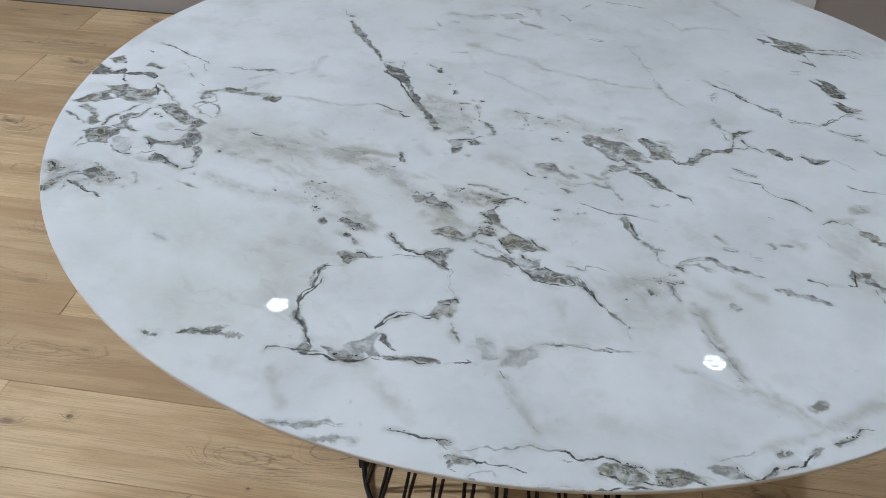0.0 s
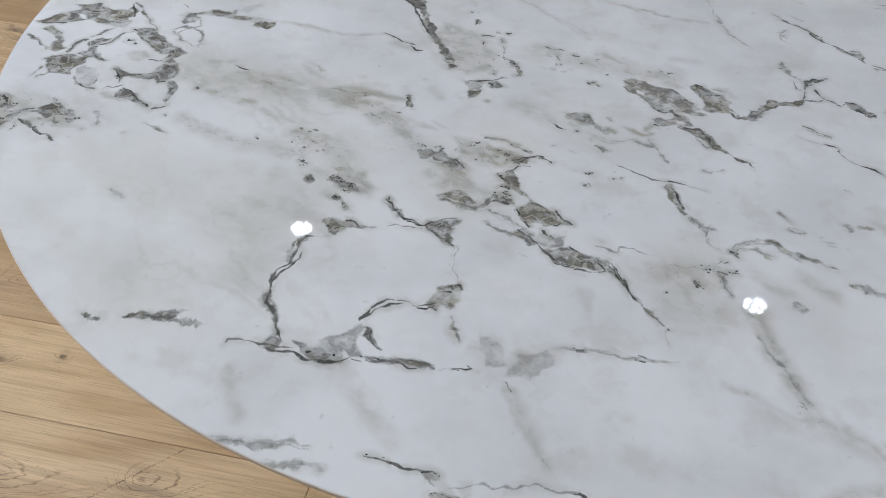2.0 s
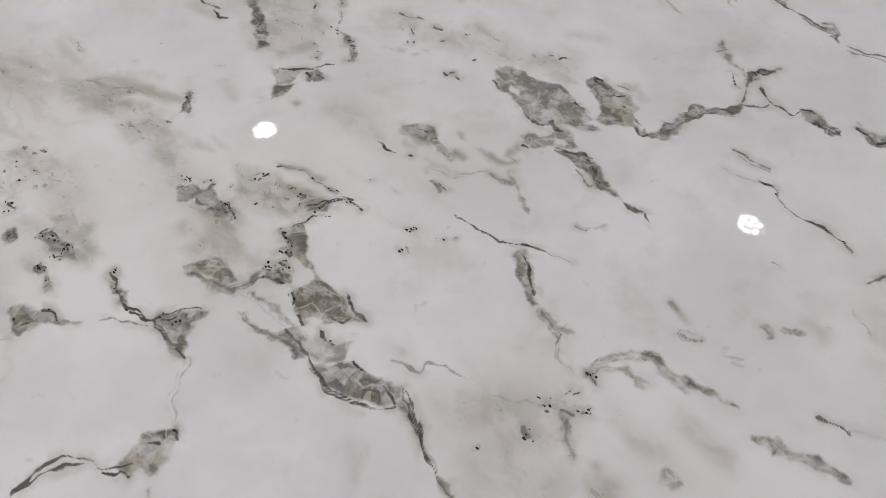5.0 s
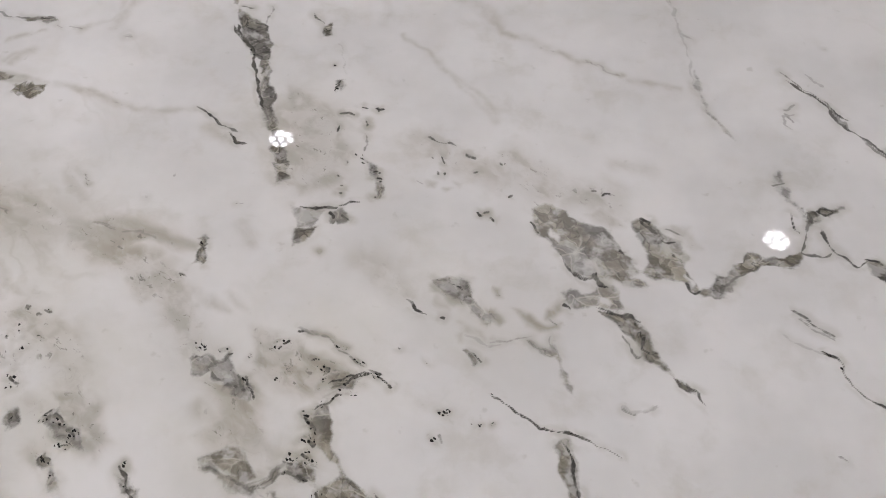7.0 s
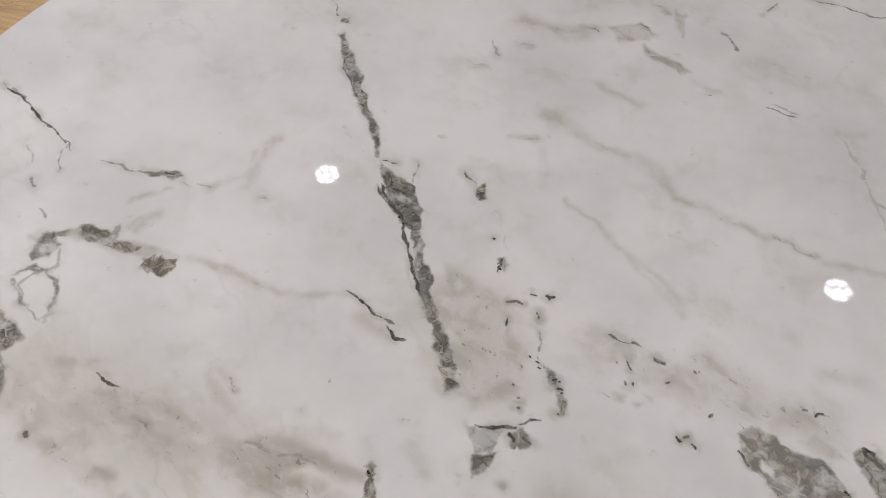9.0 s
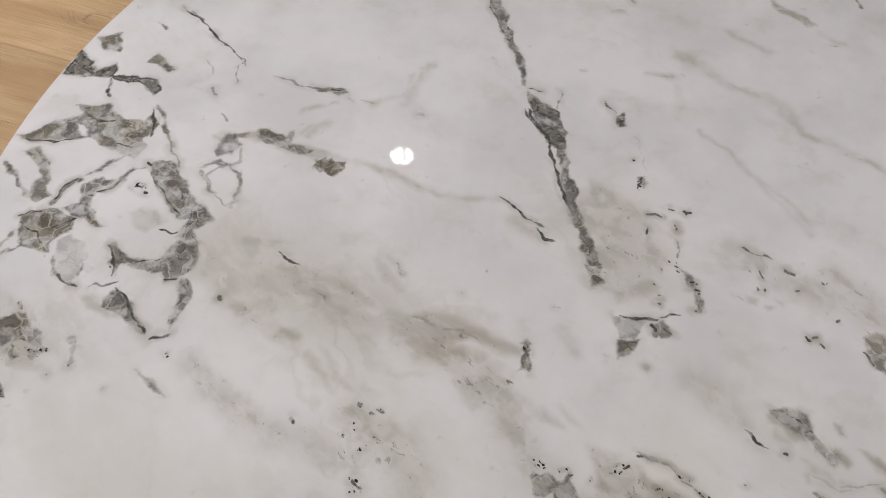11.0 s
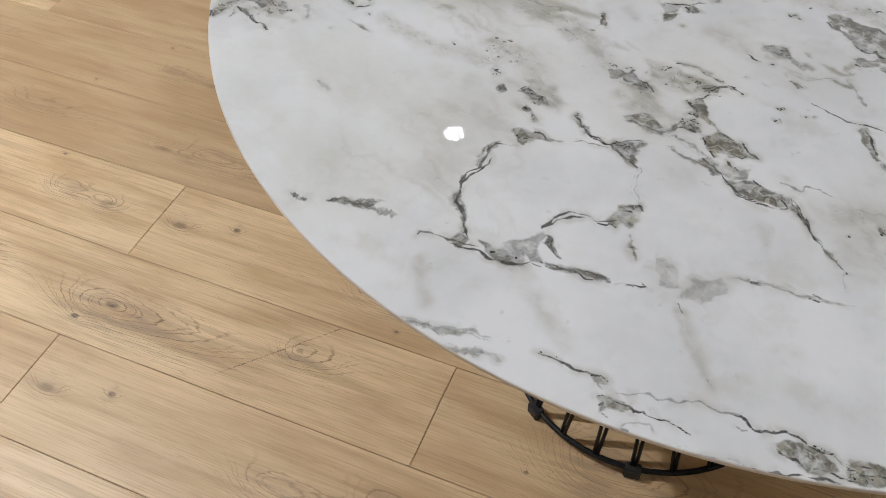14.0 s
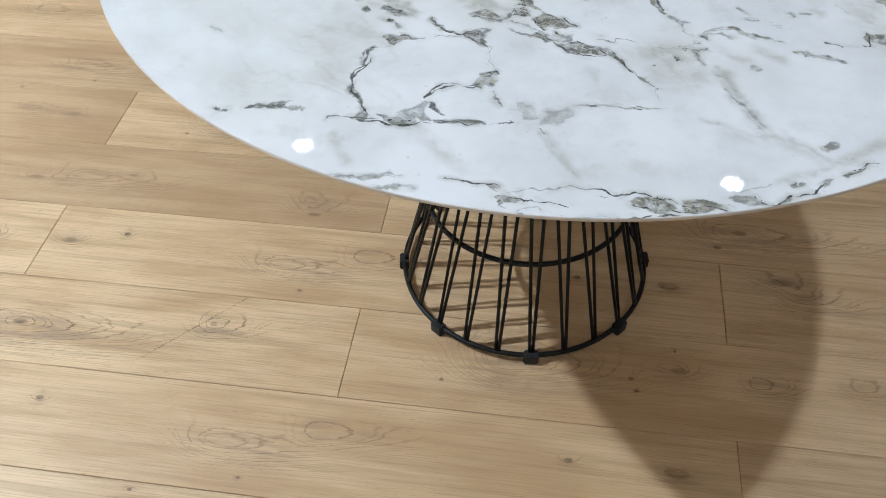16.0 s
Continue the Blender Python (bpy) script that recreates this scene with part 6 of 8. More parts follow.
vein("patch", 0, 0.58, -0.34, 0.209, -0.335, 0.208, -0.328, 0.2, -0.316, 0.196, -0.302, 0.196, -0.295, 0.204, -0.296, 0.212, -0.288, 0.222, -0.279, 0.22, -0.273, 0.224, -0.265, 0.213, -0.265, 0.198, -0.27, 0.19, -0.283, 0.182, -0.288, 0.188, -0.299, 0.188, -0.313, 0.189, -0.322, 0.189, -0.324, 0.183, -0.331, 0.192)
vein("line", 1.1, 0.9, -0.34, 0.207, -0.328, 0.193, -0.323, 0.179)
vein("line", 1, 0.85, -0.321, 0.195, -0.307, 0.193, -0.296, 0.201)
vein("line", 1, 0.85, -0.284, 0.184, -0.274, 0.186)
vein("patch", 0, 0.55, -0.342, 0.293, -0.335, 0.301, -0.322, 0.298, -0.306, 0.281, -0.291, 0.265, -0.277, 0.256, -0.267, 0.247, -0.275, 0.237, -0.284, 0.232, -0.293, 0.235, -0.289, 0.245, -0.3, 0.244, -0.313, 0.255, -0.329, 0.271)
vein("line", 1.1, 0.9, -0.339, 0.286, -0.33, 0.275, -0.32, 0.265, -0.31, 0.256, -0.298, 0.247)
vein("patch", 0, 0.4, -0.293, 0.235, -0.281, 0.239, -0.275, 0.229, -0.283, 0.223, -0.292, 0.225)
vein("line", 1.2, 0.85, -0.308, 0.228, -0.294, 0.23)
vein("line", 1.2, 0.85, -0.277, 0.229, -0.27, 0.223)
vein("line", 2, 1, -0.344, 0.267, -0.341, 0.266)
vein("line", 1.6, 1, -0.337, 0.263, -0.336, 0.263)
vein("line", 2, 0.9, -0.331, 0.277, -0.33, 0.276)
vein("cloud", 3, 0.4, -0.338, 0.24, -0.332, 0.246, -0.318, 0.246, -0.303, 0.238, -0.315, 0.224, -0.327, 0.227)
vein("patch", 0, 0.52, -0.317, 0.167, -0.313, 0.171, -0.303, 0.16, -0.291, 0.149, -0.276, 0.132, -0.281, 0.132, -0.295, 0.141, -0.306, 0.148, -0.319, 0.152)
vein("patch", 0, 0.48, -0.272, 0.185, -0.267, 0.19, -0.26, 0.178, -0.259, 0.161, -0.262, 0.149, -0.264, 0.142, -0.267, 0.159)
vein("line", 1.2, 0.9, -0.314, 0.171, -0.298, 0.154, -0.279, 0.133)
vein("line", 1.1, 0.85, -0.262, 0.139, -0.267, 0.136, -0.275, 0.131)
vein("cloud", 5, 0.4, -0.341, 0.16, -0.321, 0.162, -0.303, 0.146, -0.312, 0.143, -0.329, 0.146)
vein("line", 2.5, 0.9, -0.436, 0.136, -0.433, 0.134)
vein("line", 1.6, 0.7, -0.43, 0.127, -0.427, 0.125)
vein("line", 1.2, 0.7, -0.379, 0.139, -0.377, 0.137)
vein("wash", 4, 0.35, -0.179, 0.213, -0.164, 0.206, -0.142, 0.194, -0.118, 0.19, -0.099, 0.188)
vein("cloud", 5, 0.35, -0.178, 0.21, -0.162, 0.21, -0.144, 0.201, -0.12, 0.197, -0.105, 0.19, -0.117, 0.187, -0.14, 0.188, -0.163, 0.196)
vein("cloud", 4, 0.4, -0.095, 0.191, -0.08, 0.193, -0.069, 0.186, -0.06, 0.172, -0.067, 0.17, -0.079, 0.177)
vein("line", 0.8, 0.5, -0.088, 0.193, -0.078, 0.192, -0.07, 0.189)
vein("line", 0.8, 0.45, -0.064, 0.186, -0.054, 0.187, -0.036, 0.183)
vein("cloud", 4, 0.35, -0.064, 0.187, -0.05, 0.19, -0.036, 0.183, -0.048, 0.181)
vein("cloud", 4, 0.4, -0.041, 0.161, -0.032, 0.166, -0.032, 0.151, -0.025, 0.14, -0.018, 0.133, -0.025, 0.131, -0.032, 0.141, -0.038, 0.149)
vein("cloud", 4, 0.25, -0.092, 0.17, -0.08, 0.17, -0.082, 0.16, -0.09, 0.161)
vein("wash", 3, 0.35, -0.23, 0.175, -0.214, 0.169, -0.199, 0.162, -0.184, 0.156, -0.171, 0.156)
vein("wash", 4, 0.3, -0.155, 0.144, -0.145, 0.137, -0.136, 0.127, -0.128, 0.12)
vein("wash", 4, 0.3, -0.19, 0.182, -0.198, 0.173, -0.203, 0.165)
vein("line", 1.2, 0.8, -0.109, 0.113, -0.109, 0.114)
vein("line", 1.2, 0.85, -0.098, 0.108, -0.097, 0.109)
vein("line", 1.1, 0.8, -0.093, 0.112, -0.092, 0.112)
vein("line", 1.1, 0.8, -0.167, 0.085, -0.167, 0.085)
vein("line", 1.1, 0.8, -0.151, 0.093, -0.151, 0.092)
vein("line", 1.2, 0.7, -0.112, 0.09, -0.111, 0.089)
vein("wash", 5, 0.35, -0.189, 0.085, -0.175, 0.092, -0.163, 0.086, -0.148, 0.084, -0.129, 0.083, -0.109, 0.08)
vein("cloud", 5, 0.4, -0.131, 0.077, -0.108, 0.077, -0.096, 0.083, -0.086, 0.1, -0.075, 0.092, -0.088, 0.071, -0.096, 0.069)
vein("cloud", 4, 0.45, -0.103, 0.062, -0.098, 0.066, -0.086, 0.058, -0.091, 0.051, -0.1, 0.052)
vein("line", 1.4, 0.85, -0.096, 0.059, -0.092, 0.056)
vein("line", 1, 0.6, -0.09, 0.091, -0.089, 0.09)
vein("line", 1, 0.6, -0.086, 0.076, -0.085, 0.075)
vein("cloud", 3, 0.45, -0.091, 0.038, -0.086, 0.04, -0.081, 0.038, -0.083, 0.027, -0.087, 0.024)
vein("line", 1.2, 0.6, -0.089, 0.036, -0.086, 0.029)
vein("line", 1.2, 0.75, -0.065, 0.037, -0.061, 0.039)
vein("line", 1.2, 0.75, -0.058, 0.036, -0.051, 0.032)
vein("cloud", 5, 0.5, -0.062, 0.043, -0.053, 0.042, -0.038, 0.036, -0.028, 0.028, -0.029, 0.018, -0.044, 0.023, -0.052, 0.03)
vein("line", 1, 0.75, -0.049, 0.028, -0.042, 0.024)
vein("line", 1, 0.85, -0.048, 0.017, -0.045, 0.02)
vein("cloud", 3, 0.5, -0.058, 0.009, -0.054, 0.012, -0.048, 0.003, -0.048, -0.004, -0.04, -0.009, -0.04, -0.016, -0.049, -0.011)
vein("line", 2, 0.85, -0.056, 0.007, -0.053, 0.006)
vein("line", 1.4, 0.7, -0.048, -0.003, -0.047, -0.004)
vein("wash", 6, 0.3, -0.09, 0.017, -0.083, -0.001, -0.082, -0.02)
vein("wash", 4, 0.3, -0.057, 0.06, -0.048, 0.057, -0.04, 0.054)
vein("wash", 4, 0.4, 0, 0.108, 0.011, 0.1, 0.018, 0.099)
vein("cloud", 4, 0.45, 0.012, 0.094, 0.019, 0.091, 0.031, 0.091, 0.036, 0.097, 0.034, 0.086, 0.025, 0.084)
vein("cloud", 3, 0.6, 0.035, 0.078, 0.046, 0.078, 0.053, 0.075, 0.059, 0.066, 0.05, 0.066, 0.04, 0.072)
vein("line", 1, 0.8, 0.05, 0.08, 0.054, 0.074, 0.057, 0.067)
vein("cloud", 6, 0.4, 0.057, 0.092, 0.07, 0.09, 0.08, 0.082, 0.092, 0.075, 0.091, 0.064, 0.08, 0.066, 0.068, 0.076, 0.056, 0.084)
vein("wash", 7, 0.35, 0.032, 0.054, 0.047, 0.043, 0.054, 0.025)
vein("wash", 7, 0.35, 0.058, 0.056, 0.073, 0.039, 0.087, 0.028)
vein("wash", 4, 0.4, 0.067, 0.033, 0.075, 0.025)
vein("clear", 0, 1, 0.25, 0.227, 0.253, 0.22, 0.258, 0.216, 0.255, 0.223)
vein("clear", 0, 1, 0.311, 0.204, 0.315, 0.199, 0.319, 0.19, 0.321, 0.191, 0.316, 0.201)
vein("clear", 0, 1, 0.299, 0.227, 0.31, 0.23, 0.316, 0.216, 0.32, 0.206, 0.312, 0.206, 0.305, 0.215)
vein("clear", 0, 1, 0.348, 0.194, 0.354, 0.186, 0.356, 0.188, 0.351, 0.196)
vein("clear", 0, 1, 0.287, 0.17, 0.297, 0.169, 0.295, 0.163, 0.287, 0.163)
vein("clear", 0, 1, -0.427, 0.325, -0.418, 0.324, -0.413, 0.313, -0.419, 0.313)
vein("patch", 0, 0.45, 0.104, 0.058, 0.108, 0.065, 0.113, 0.069, 0.12, 0.051, 0.12, 0.035, 0.128, 0.027, 0.138, 0.014, 0.149, 0.006, 0.156, -0.004, 0.17, -0.012, 0.161, -0.012, 0.149, -0.013, 0.141, -0.017, 0.133, -0.012, 0.129, -0.021, 0.125, -0.016, 0.119, 0, 0.121, 0.012, 0.129, 0.017, 0.124, 0.024, 0.115, 0.032, 0.109, 0.037, 0.105, 0.046)
vein("patch", 0, 0.6, 0.125, 0.012, 0.137, 0.016, 0.149, 0.003, 0.155, -0.007, 0.147, -0.011, 0.138, -0.003, 0.132, -0.009, 0.125, -0.005)
vein("patch", 0, 0.5, 0.118, -0.024, 0.125, -0.021, 0.133, -0.031, 0.136, -0.043, 0.129, -0.044, 0.121, -0.035, 0.114, -0.03)
vein("patch", 0, 0.35, 0.133, -0.031, 0.141, -0.027, 0.151, -0.032, 0.162, -0.029, 0.16, -0.041, 0.152, -0.044, 0.143, -0.045, 0.136, -0.041)
vein("patch", 0, 0.5, 0.136, -0.043, 0.149, -0.047, 0.164, -0.043, 0.177, -0.049, 0.191, -0.053, 0.199, -0.055, 0.201, -0.064, 0.196, -0.067, 0.186, -0.069, 0.174, -0.069, 0.163, -0.065, 0.15, -0.059, 0.144, -0.055)
vein("line", 1.3, 0.95, 0.1, 0.055, 0.103, 0.051, 0.108, 0.046)
vein("line", 2, 1, 0.105, 0.037, 0.109, 0.035)
vein("line", 1.2, 0.9, 0.105, 0.028, 0.108, 0.026)
vein("line", 1.2, 0.95, 0.103, 0.061, 0.109, 0.065, 0.116, 0.068, 0.122, 0.071)
vein("line", 1.4, 0.95, 0.117, 0.006, 0.12, 0, 0.119, -0.005)
vein("line", 1.4, 1, 0.139, -0.022, 0.142, -0.026, 0.147, -0.028, 0.153, -0.031)
vein("line", 1, 0.85, 0.164, -0.041, 0.173, -0.046, 0.177, -0.048)
vein("line", 1, 0.85, 0.149, 0.008, 0.159, -0.004, 0.17, -0.013)
vein("line", 1, 0.8, 0.124, -0.013, 0.127, -0.021)
vein("line", 1.2, 0.9, 0.147, -0.009, 0.153, -0.013, 0.159, -0.009)
vein("line", 0.9, 0.6, 0.146, -0.057, 0.155, -0.064, 0.163, -0.065)
vein("line", 0.8, 0.7, 0.174, -0.062, 0.184, -0.061, 0.186, -0.068)
vein("line", 1, 0.8, 0.187, -0.056, 0.193, -0.062, 0.196, -0.067)
vein("line", 0.8, 0.7, 0.199, -0.055, 0.201, -0.064, 0.205, -0.071)
vein("line", 0.9, 0.6, 0.044, 0.012, 0.062, 0.008, 0.078, 0.001, 0.086, 0.005, 0.091, 0.015, 0.096, 0.02)
vein("line", 1.1, 0.85, 0.097, 0.018, 0.104, 0.015, 0.108, 0.013)
vein("line", 1, 0.8, 0.094, 0.025, 0.1, 0.024)
vein("cloud", 4, 0.5, 0.086, 0.02, 0.098, 0.024, 0.107, 0.019, 0.113, 0.011, 0.104, 0.01, 0.093, 0.012)
vein("band", 1.6, 0.4, 0.087, -0.014, 0.099, -0.023, 0.11, -0.028, 0.121, -0.032)
vein("band", 1.5, 0.35, 0.089, 0.002, 0.102, -0.004, 0.114, -0.014, 0.123, -0.021)
vein("line", 0.9, 0.6, 0.088, -0.017, 0.101, -0.023, 0.119, -0.032)
vein("cloud", 4, 0.35, 0.045, 0.01, 0.049, 0.028, 0.068, 0.024, 0.082, 0.017, 0.078, 0.002, 0.065, 0.006)
vein("patch", 0, 0.5, 0.033, -0.022, 0.051, -0.018, 0.066, -0.013, 0.062, -0.025, 0.057, -0.038, 0.062, -0.051, 0.055, -0.049, 0.045, -0.037, 0.035, -0.033)
vein("line", 1.1, 0.9, 0.018, -0.022, 0.033, -0.023, 0.046, -0.018, 0.064, -0.014)
vein("line", 1.1, 0.95, 0.04, -0.024, 0.046, -0.025, 0.05, -0.023)
vein("line", 1, 0.85, 0.054, -0.044, 0.061, -0.052)
vein("line", 1, 0.8, 0.035, -0.03, 0.047, -0.037)
vein("cloud", 3, 0.5, 0.039, 0.079, 0.049, 0.075, 0.057, 0.07, 0.058, 0.063, 0.048, 0.067)
vein("line", 1, 0.7, 0.051, 0.076, 0.056, 0.066)
vein("cloud", 3, 0.5, -0.098, -0.13, -0.095, -0.123, -0.089, -0.129, -0.085, -0.138, -0.092, -0.141)
vein("band", 2, 0.5, -0.087, -0.134, -0.082, -0.146, -0.075, -0.158, -0.072, -0.169)
vein("line", 1.1, 0.8, -0.072, -0.072, -0.078, -0.085, -0.082, -0.095, -0.088, -0.102, -0.09, -0.112, -0.09, -0.121, -0.088, -0.134, -0.081, -0.148, -0.075, -0.16, -0.068, -0.173)
vein("line", 2, 0.7, -0.094, -0.109, -0.092, -0.111)
vein("patch", 0, 0.45, -0.086, -0.179, -0.076, -0.17, -0.066, -0.175, -0.07, -0.183, -0.079, -0.186)
vein("line", 1.2, 0.85, -0.084, -0.184, -0.065, -0.186, -0.05, -0.19, -0.035, -0.193, -0.021, -0.192, -0.012, -0.187, -0.002, -0.189)
vein("patch", 0, 0.55, -0.058, -0.174, -0.045, -0.179, -0.037, -0.178, -0.031, -0.185, -0.021, -0.187, -0.018, -0.193, -0.031, -0.194, -0.042, -0.191, -0.051, -0.187)
vein("line", 2.2, 0.95, -0.047, -0.184, -0.045, -0.183)
vein("patch", 0, 0.32, -0.038, -0.174, -0.023, -0.167, -0.016, -0.162, -0.012, -0.154, -0.006, -0.152, -0.005, -0.167, -0.007, -0.173, -0.001, -0.186, -0.011, -0.186, -0.018, -0.178, -0.02, -0.186, -0.029, -0.186)
vein("patch", 0, 0.6, -0.005, -0.155, 0, -0.156, 0.01, -0.169, 0.013, -0.175, 0.006, -0.17, -0.002, -0.165)
vein("line", 1.1, 0.85, -0.007, -0.153, 0, -0.158, 0.007, -0.168, 0.012, -0.175)
vein("line", 1.2, 0.8, -0.007, -0.15, -0.004, -0.142, 0.001, -0.136, 0.01, -0.131, 0.024, -0.126)
vein("line", 1.2, 0.85, 0.033, -0.13, 0.042, -0.13, 0.046, -0.127)
vein("patch", 0, 0.45, 0.042, -0.125, 0.049, -0.114, 0.054, -0.104, 0.06, -0.097, 0.069, -0.096, 0.072, -0.103, 0.069, -0.114, 0.067, -0.127, 0.064, -0.13, 0.057, -0.126, 0.05, -0.132)
vein("line", 1.1, 0.8, 0.053, -0.109, 0.06, -0.106)
vein("line", 1, 0.8, 0.068, -0.098, 0.071, -0.105)
vein("line", 1, 0.8, 0.045, -0.127, 0.051, -0.132)
vein("patch", 0, 0.4, 0.001, -0.185, 0.014, -0.182, 0.025, -0.185, 0.03, -0.19, 0.016, -0.191, 0.004, -0.191)
vein("line", 1.2, 0.9, 0.006, -0.185, 0.011, -0.186)
vein("line", 1.1, 0.85, 0.004, -0.191, 0.015, -0.189, 0.03, -0.191, 0.044, -0.193)
vein("cloud", 4, 0.18, 0.064, -0.148, 0.073, -0.147, 0.081, -0.159, 0.075, -0.165, 0.068, -0.162)
vein("cloud", 6, 0.18, 0.082, -0.162, 0.095, -0.161, 0.108, -0.171, 0.101, -0.183, 0.091, -0.181)
vein("patch", 0, 0.5, 0.26, 0.053, 0.269, 0.057, 0.275, 0.033, 0.276, 0.022, 0.28, 0.014, 0.274, 0.013, 0.266, 0.03, 0.262, 0.041)
vein("line", 1.2, 0.95, 0.263, 0.056, 0.268, 0.048, 0.272, 0.033, 0.276, 0.022)
vein("band", 1.5, 0.35, 0.28, 0.011, 0.288, -0.004, 0.293, -0.015)
vein("line", 0.9, 0.7, 0.29, -0.004, 0.294, -0.009, 0.291, -0.015)
vein("line", 0.8, 0.5, 0.293, -0.017, 0.297, -0.03, 0.304, -0.037)
vein("patch", 0, 0.4, 0.31, -0.033, 0.318, -0.035, 0.32, -0.042, 0.314, -0.042)
vein("band", 2, 0.32, 0.32, -0.032, 0.327, -0.024, 0.339, -0.02, 0.351, -0.023, 0.361, -0.031, 0.372, -0.04)
vein("band", 1.5, 0.3, 0.326, -0.033, 0.338, -0.031, 0.347, -0.039)
vein("line", 1.2, 0.7, 0.313, -0.033, 0.318, -0.042)
vein("line", 0.9, 0.6, 0.302, 0.082, 0.311, 0.082)
vein("line", 0.9, 0.5, 0.316, 0.084, 0.329, 0.089)
vein("line", 0.9, 0.6, 0.37, 0.004, 0.377, -0.002, 0.385, -0.003)
vein("line", 0.9, 0.7, 0.44, 0.068, 0.446, 0.066)
vein("line", 1.6, 1, 0.074, 0.327, 0.077, 0.328, 0.08, 0.327)
vein("line", 1.6, 1, 0.082, 0.326, 0.085, 0.324)
vein("line", 1.2, 0.95, 0.09, 0.336, 0.094, 0.336)
vein("line", 1.1, 0.95, 0.101, 0.336, 0.103, 0.332)
vein("line", 1.1, 0.95, 0.104, 0.333, 0.106, 0.334)
vein("line", 1.2, 0.95, 0.097, 0.32, 0.099, 0.317)
vein("line", 1.1, 0.9, 0.075, 0.312, 0.076, 0.309)
vein("line", 1.2, 0.95, 0.094, 0.284, 0.095, 0.283)
vein("line", 1, 0.9, 0.089, 0.276, 0.09, 0.274)
vein("line", 1.5, 1, 0.1, 0.281, 0.103, 0.281)
vein("line", 1.1, 0.95, 0.101, 0.285, 0.102, 0.284)
vein("line", 1.1, 0.95, 0.102, 0.276, 0.104, 0.275)
vein("line", 1, 0.6, 0.098, 0.31, 0.102, 0.304, 0.104, 0.296, 0.102, 0.288)
vein("cloud", 3, 0.5, 0.102, 0.275, 0.112, 0.269, 0.119, 0.262, 0.122, 0.241, 0.117, 0.24, 0.115, 0.255, 0.11, 0.264)
vein("line", 1.3, 0.95, 0.113, 0.267, 0.115, 0.267)
vein("line", 1.1, 0.9, 0.117, 0.265, 0.117, 0.265)
vein("line", 1.3, 0.95, 0.115, 0.261, 0.119, 0.26)
vein("line", 1.3, 0.95, 0.117, 0.257, 0.119, 0.258)
vein("line", 1.2, 0.95, 0.117, 0.251, 0.118, 0.25)
vein("line", 1.2, 0.95, 0.114, 0.241, 0.114, 0.241)
vein("line", 1, 0.8, 0.085, 0.261, 0.086, 0.26)
vein("line", 1.1, 0.8, 0.089, 0.251, 0.091, 0.251)
vein("line", 1.3, 0.9, 0.088, 0.242, 0.089, 0.242)
vein("cloud", 3, 0.5, 0.087, 0.251, 0.093, 0.253, 0.095, 0.246, 0.09, 0.244)
vein("cloud", 4, 0.35, 0.066, 0.251, 0.078, 0.253, 0.081, 0.248, 0.071, 0.245)
vein("cloud", 4, 0.4, 0.029, 0.266, 0.039, 0.265, 0.044, 0.256, 0.039, 0.253, 0.032, 0.259)
vein("patch", 0, 0.32, 0.054, 0.226, 0.062, 0.229, 0.079, 0.226, 0.077, 0.213, 0.074, 0.206, 0.062, 0.205)
vein("patch", 0, 0.48, 0.061, 0.204, 0.078, 0.207, 0.075, 0.2, 0.071, 0.193, 0.063, 0.188, 0.06, 0.196)
vein("patch", 0, 0.5, 0.083, 0.223, 0.092, 0.227, 0.098, 0.222, 0.1, 0.215, 0.091, 0.21, 0.086, 0.216)
vein("line", 1.2, 0.9, 0.06, 0.228, 0.071, 0.226, 0.079, 0.226, 0.088, 0.229, 0.096, 0.231, 0.104, 0.234)
vein("line", 1.3, 0.9, 0.084, 0.223, 0.088, 0.218)
vein("line", 1.3, 0.95, 0.095, 0.22, 0.099, 0.215)
vein("line", 0.9, 0.7, 0.148, 0.309, 0.157, 0.305, 0.17, 0.302)
vein("line", 0.9, 0.75, 0.18, 0.294, 0.189, 0.291)
vein("line", 1.1, 0.8, 0.154, 0.287, 0.155, 0.286)
vein("line", 1, 0.8, 0.161, 0.288, 0.164, 0.284)
vein("line", 1, 0.8, 0.16, 0.272, 0.16, 0.271)
vein("line", 1.1, 0.8, 0.164, 0.271, 0.165, 0.271)
vein("line", 1.3, 0.7, 0.188, 0.276, 0.19, 0.277)
vein("line", 1, 0.8, 0.21, 0.295, 0.21, 0.294)
vein("line", 1, 0.7, 0.21, 0.288, 0.211, 0.288)
vein("line", 1, 0.75, 0.217, 0.253, 0.22, 0.253)
vein("cloud", 3, 0.45, 0.153, 0.264, 0.16, 0.263, 0.159, 0.257, 0.154, 0.258)
vein("line", 1.2, 0.5, 0.146, 0.26, 0.15, 0.259)
vein("cloud", 3, 0.45, 0.166, 0.257, 0.174, 0.256, 0.17, 0.253)
vein("cloud", 3, 0.45, 0.174, 0.263, 0.18, 0.263, 0.178, 0.258)
vein("line", 1.6, 0.9, 0.197, 0.237, 0.2, 0.234)
vein("line", 1.1, 0.7, 0.202, 0.237, 0.204, 0.237)
vein("line", 1.2, 0.8, 0.206, 0.232, 0.209, 0.229)
vein("patch", 0, 0.7, 0.256, 0.226, 0.264, 0.228, 0.273, 0.219, 0.266, 0.217, 0.258, 0.221)
vein("patch", 0, 0.75, 0.301, 0.213, 0.307, 0.213, 0.307, 0.208, 0.303, 0.209)
vein("patch", 0, 0.7, 0.295, 0.191, 0.309, 0.191, 0.296, 0.187)
vein("patch", 0, 0.55, 0.299, 0.205, 0.312, 0.199, 0.309, 0.193, 0.298, 0.195)
